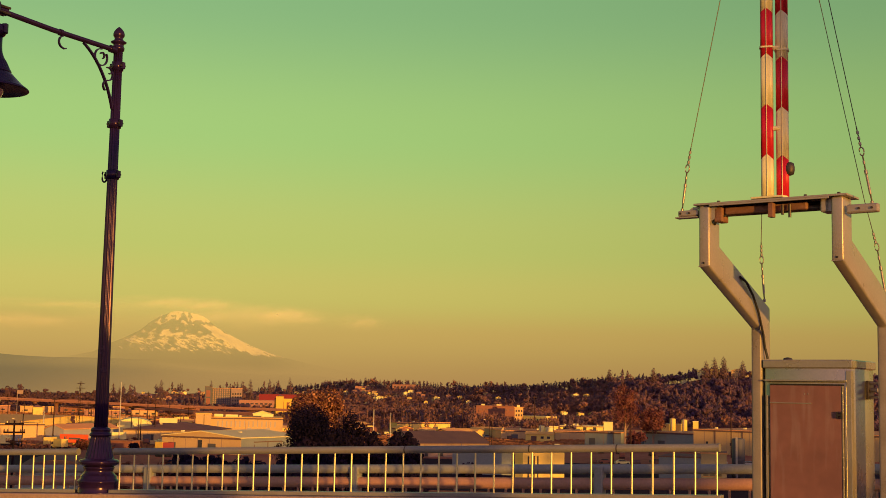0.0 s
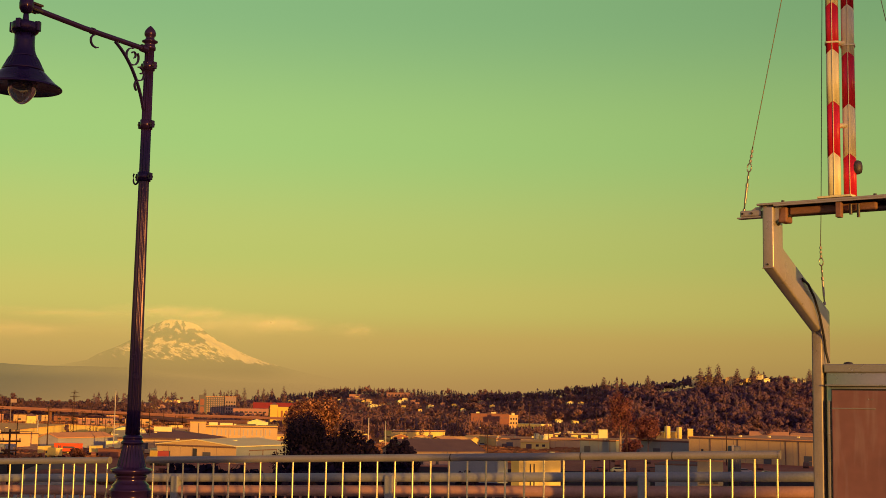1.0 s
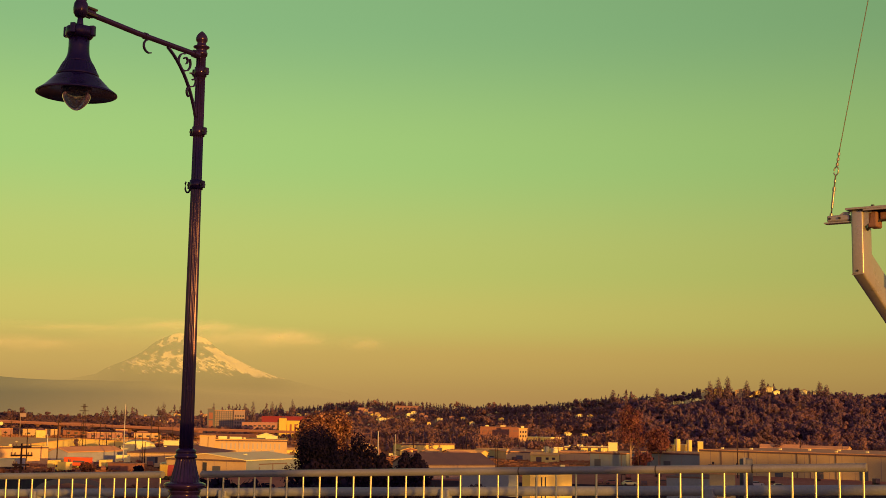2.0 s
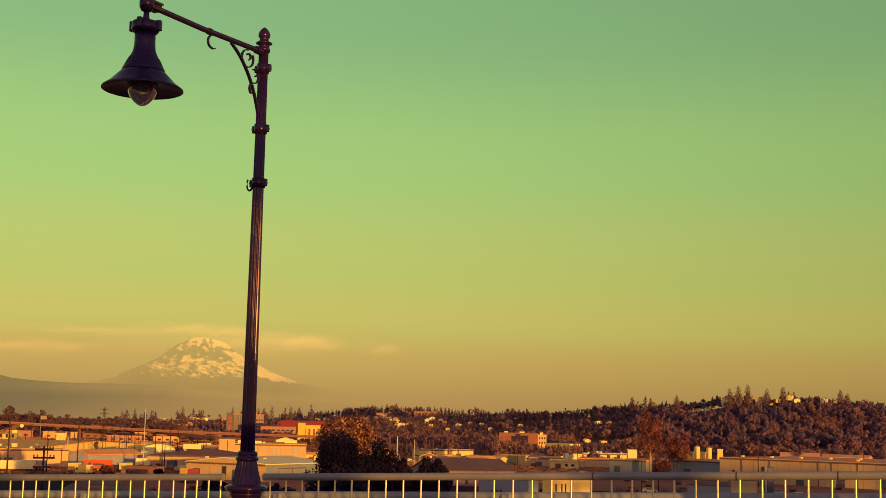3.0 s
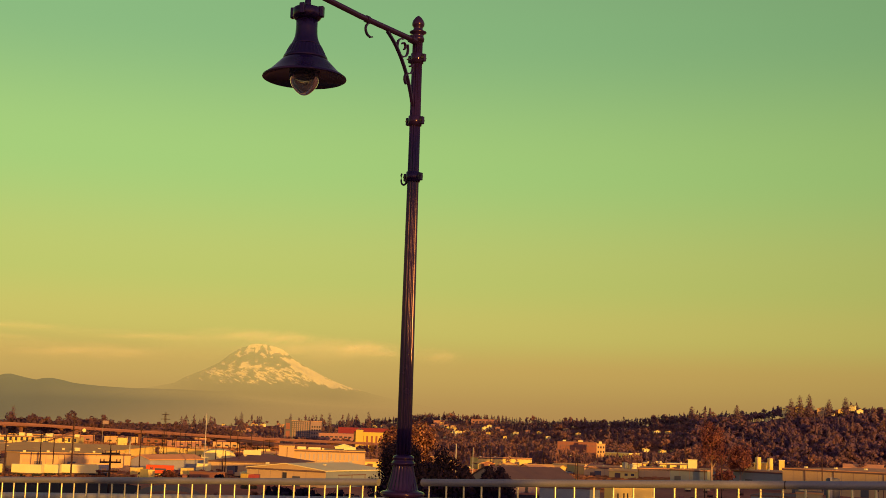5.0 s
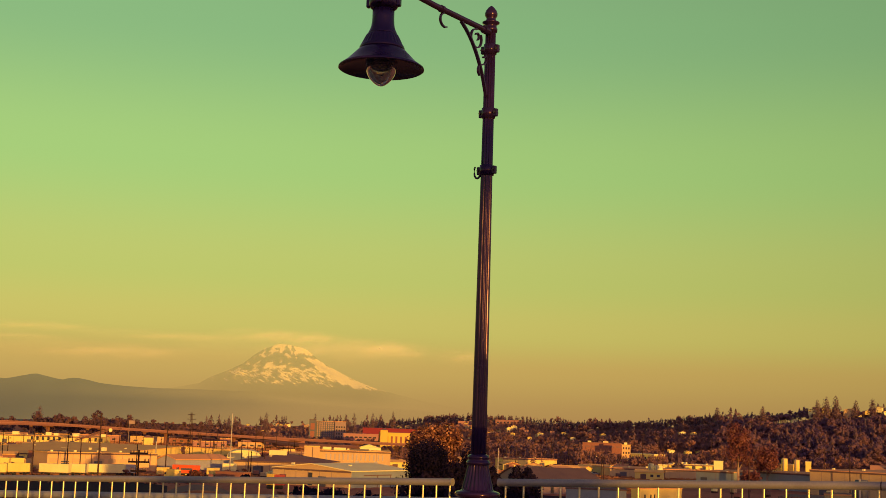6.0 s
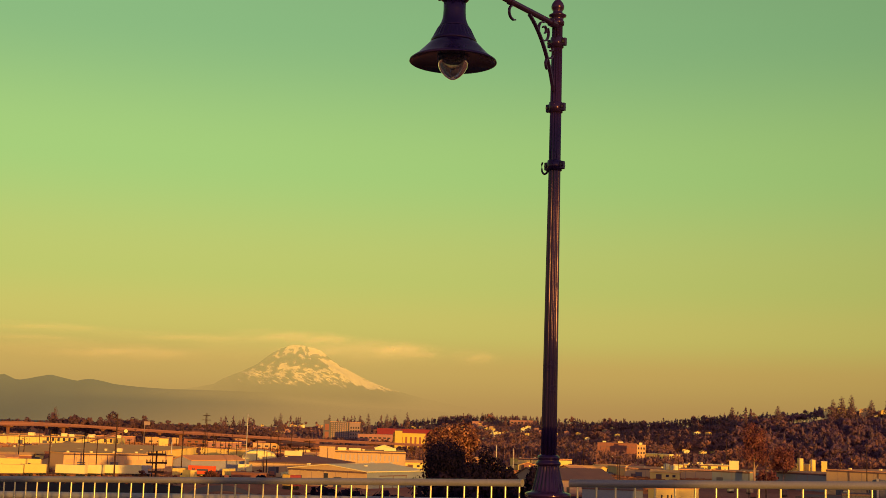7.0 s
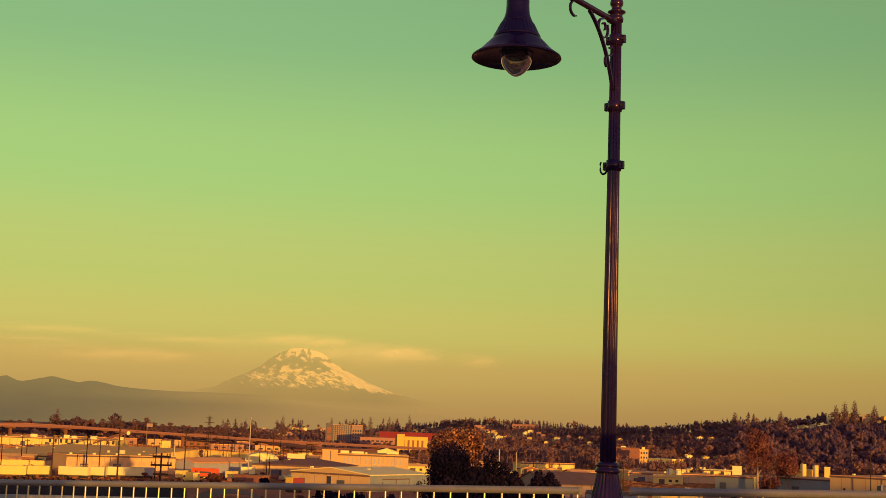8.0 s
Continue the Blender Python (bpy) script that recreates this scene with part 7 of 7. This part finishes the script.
def strew(models, zones, gap=4.0):
    """Copies of the models over the free ground in zones of (bearings, distances, count)."""
    spots = []
    for a0, a1, d0, d1, n in zones:
        for i in range(n):
            for k in range(12):
                a, r = rng.uniform(a0, a1), rng.uniform(d0, d1)
                if not built_over(*spot(a, r), gap):
                    spots.append((a, r))
                    break
    for i, (a, r) in enumerate(spots):
        m = Matrix.Translation((*spot(a, r), GROUND_Z + 0.05)) @ Matrix.Rotation(rng.uniform(0, 3.1), 4, "Z")
        if i < len(models):
            models[i].matrix_world = m
        else:
            copy_thing(models[i % len(models)], m)


strew([truck_model(WHITE, "white box truck parked in the yards"), truck_model(CREAM, "cream box truck parked in the yards"), truck_model(BRICK, "dull red box truck parked in the yards")],
      [(36.5, 42.0, 440, 470, 5), (34, 40, 700, 830, 12), (22.5, 30.5, 600, 690, 10), (41, 46, 560, 640, 4), (13, 22, 560, 620, 4)])
strew([pallet_model(TAN, "stacked pallets with a tan load"), pallet_model(BRICK, "stacked pallets with a rust-red load"), pallet_model(WHITE, "stacked pallets with a white load"), pallet_model(ROOF_DARK, "stacked pallets with a dark load")],
      [(37, 46, 470, 500, 14), (36, 46, 560, 700, 30), (22, 34, 590, 720, 36), (34, 48, 720, 900, 30), (8, 22, 430, 520, 10)])


def small_shed(wall, roofing, label, w, d, h):
    ob = empty("small_shed", (0, 0, 0))
    part("wall", prism(bmesh.new(), [(-d / 2, 0), (d / 2, 0), (d / 2, h), (0, h + 0.9), (-d / 2, h)], "x", -w / 2, w / 2), wall, ob)
    part("roof", prism(bmesh.new(), [(-d / 2 - 0.3, h - 0.08), (0, h + 0.92), (d / 2 + 0.3, h - 0.08), (d / 2 + 0.3, h + 0.08), (0, h + 1.1), (-d / 2 - 0.3, h + 0.08)], "x", -w / 2 - 0.3, w / 2 + 0.3), roofing, ob)
    for s in (-1, 1):
        part("door", box(bmesh.new(), -w * 0.3, -w * 0.3 + 2.4, s * d / 2 - 0.06, s * d / 2 + 0.06, 0.05, h * 0.75), ROOF_DARK, ob)
        for x in (0.05, 0.28):
            part("window", box(bmesh.new(), w * x, w * x + 1.3, s * d / 2 - 0.05, s * d / 2 + 0.05, h * 0.4, h * 0.72), PANE, ob)
    return tagged(ob, label, "shed", "small sheds")


def container_model(mat, label):
    ob = empty("shipping_container", (0, 0, 0))
    part("box_body", box(bmesh.new(), -6, 6, -1.2, 1.2, 0.12, 2.7, 0.04), mat, ob)
    for s in (-1, 1):
        for k in range(14):
            x = -5.6 + 0.86 * k
            part("rib", box(bmesh.new(), x - 0.12, x + 0.12, s * 1.21 - 0.04, s * 1.21 + 0.04, 0.3, 2.55), mat, ob)
    return tagged(ob, label, "container", "shipping containers")


strew([small_shed(CREAM, ROOF_SAND, "small cream shed among the yards", 12, 7, 3.2), small_shed(BUFF, ROOF_BROWN, "small buff shed with a brown roof", 9, 6, 2.8), small_shed(BRICK, ROOF_SAND, "small rust-red shed among the yards", 14, 7, 3.4), small_shed(TAN, ROOF_GREY, "small tan shed among the yards", 10, 8, 3.0)],
      [(37, 50, 500, 570, 14), (36, 50, 600, 780, 34), (22.5, 33, 600, 720, 16), (18, 22, 590, 680, 5)], 10)
strew([container_model(ORANGE, "orange-red shipping container in the yards"), container_model(CREAM, "cream shipping container in the yards"), container_model(BRICK, "rust-red shipping container in the yards")],
      [(40, 49, 475, 560, 10), (36, 48, 600, 760, 16), (23, 32, 600, 690, 8)], 8)


def conveyor(foot, head):
    a, b = Vector(foot), Vector(head)
    ob = empty("conveyor", (a.x, a.y, GROUND_Z))
    o = Vector((a.x, a.y, GROUND_Z))
    a, b = a - o, b - o
    side = (b - a).cross(Vector((0, 0, 1))).normalized() * 0.6
    for s in (-1, 1):
        part("boom_rail", tube(bmesh.new(), [a + side * s, b + side * s], 0.22, 6), BRICK, ob)
        part("boom_rail", tube(bmesh.new(), [a + side * s + Vector((0, 0, 1.1)), b + side * s + Vector((0, 0, 1.1))], 0.15, 6), BRICK, ob)
    for k in range(12):
        p = a.lerp(b, (k + 0.5) / 12)
        q = a.lerp(b, (k + 1) / 12)
        part("brace", tube(bmesh.new(), [p - side, q - side + Vector((0, 0, 1.1))], 0.1, 5), BRICK, ob)
    part("belt", tube(bmesh.new(), [a + Vector((0, 0, 0.4)), b + Vector((0, 0, 0.4))], 0.35, 6), ROOF_DARK, ob)
    part("head_drum", tube(bmesh.new(), [b - side * 2, b + side * 2], 1.0, 14), WHITE, ob, "", 40)
    for k in (0.45, 0.9):
        p = a.lerp(b, k)
        part("leg", tube(bmesh.new(), [p - side, Vector((p.x - side.x, p.y - side.y, 0))], 0.16, 6), BRICK, ob)
        part("leg", tube(bmesh.new(), [p + side, Vector((p.x + side.x, p.y + side.y, 0))], 0.16, 6), BRICK, ob)
    return tagged(ob, "rust-brown loading conveyor sloping up to a drum", "conveyor")


conveyor((-545.9, 531.7, -12.5), (-532.8, 544.8, -6.0))


def road_sign(x, y, z):
    ob = empty("road_sign", (x, y, GROUND_Z), math.degrees(math.atan2(y, x)) - 90)
    h = z - GROUND_Z
    part("post", tube(bmesh.new(), [(-1.2, 0.1, 0), (-1.2, 0.1, h)], 0.16, 8), TAN_DIM, ob, "", 50)
    part("panel", box(bmesh.new(), -1.5, 1.6, -0.08, 0.06, h - 1.9, h, 0.02), TAN_DIM, ob)
    for s in (-1.3, -0.4, 0.5, 1.4):
        part("stiffener", box(bmesh.new(), s - 0.04, s + 0.04, -0.12, -0.085, h - 1.85, h - 0.05), TAN_DIM, ob)
    return tagged(ob, "blank back of a highway sign on a post", "road sign")


road_sign(-502.8, 529.2, -0.3)

# ---- houses on the slopes ----
def house_model(wall, roofing, label, w=14.0, d=8.0, h=2.2):
    ob = empty("house", (0, 0, 0))
    part("wall", prism(bmesh.new(), [(-w / 2, -9.0), (w / 2, -9.0), (w / 2, h), (0, h + 1.9), (-w / 2, h)], "y", 0, d), wall, ob)
    part("roof", prism(bmesh.new(), [(-w / 2 - 0.6, h - 0.3), (0, h + 1.9), (w / 2 + 0.6, h - 0.3), (w / 2 + 0.6, h), (0, h + 2.3), (-w / 2 - 0.6, h)], "y", -0.6, d + 0.6), roofing, ob)
    for x, z in ((-5.2, 0.5), (-1.0, 0.5), (3.2, 0.5)):
        part("window", box(bmesh.new(), x, x + 1.8, -0.06, 0.05, z, z + 1.2), PANE, ob)
    part("chimney", box(bmesh.new(), w * 0.2, w * 0.2 + 0.9, d * 0.5, d * 0.5 + 0.9, h, h + 3.6), BRICK, ob)
    return tagged(ob, label, "house", "hillside houses")


HOUSES = [house_model(WHITE, ROOF_BROWN, "white gabled house among the trees"), house_model(CREAM, ROOF_DARK, "cream gabled house among the trees"), house_model(PINK, ROOF_BROWN, "salmon gabled house among the trees", 16, 8, 2.2), house_model(TAN, ROOF_GREY, "tan gabled house among the trees", 17, 8, 2.2)]
used = 0
for a, r, z in HOUSE_SEATS:
    k = rng.uniform(0.46, 0.72) * (1 if r < 1150 else 1.1)
    x, y = spot(a, r)
    m = Matrix.Translation((x, y, z - 2.2 * k)) @ Matrix.Rotation(radians(a) + rng.uniform(-0.6, 0.6), 4, "Z") @ Matrix.Scale(k, 4)
    if used < 4:
        HOUSES[used].matrix_world = m
    else:
        copy_thing(HOUSES[int(rng.integers(0, 2 if r < 1150 else 4))], m)
    used += 1
for k in range(105):
    a = rng.uniform(19, 47) if k < 75 else rng.uniform(30, 46)
    e, d = crest(a)
    r = rng.uniform(0.56 if a > 30 else 0.74, 0.93) * d
    x, y = spot(a, r)
    m = Matrix.Translation((x, y, ground_z(a, r) + rng.uniform(0.5, 2.2))) @ Matrix.Rotation(radians(a) + rng.uniform(-0.8, 0.8), 4, "Z") @ Matrix.Scale(rng.uniform(0.35, 0.8), 4)
    copy_thing(HOUSES[(0, 1, 2, 2, 3, 3, 3)[int(rng.integers(0, 7))]], m)
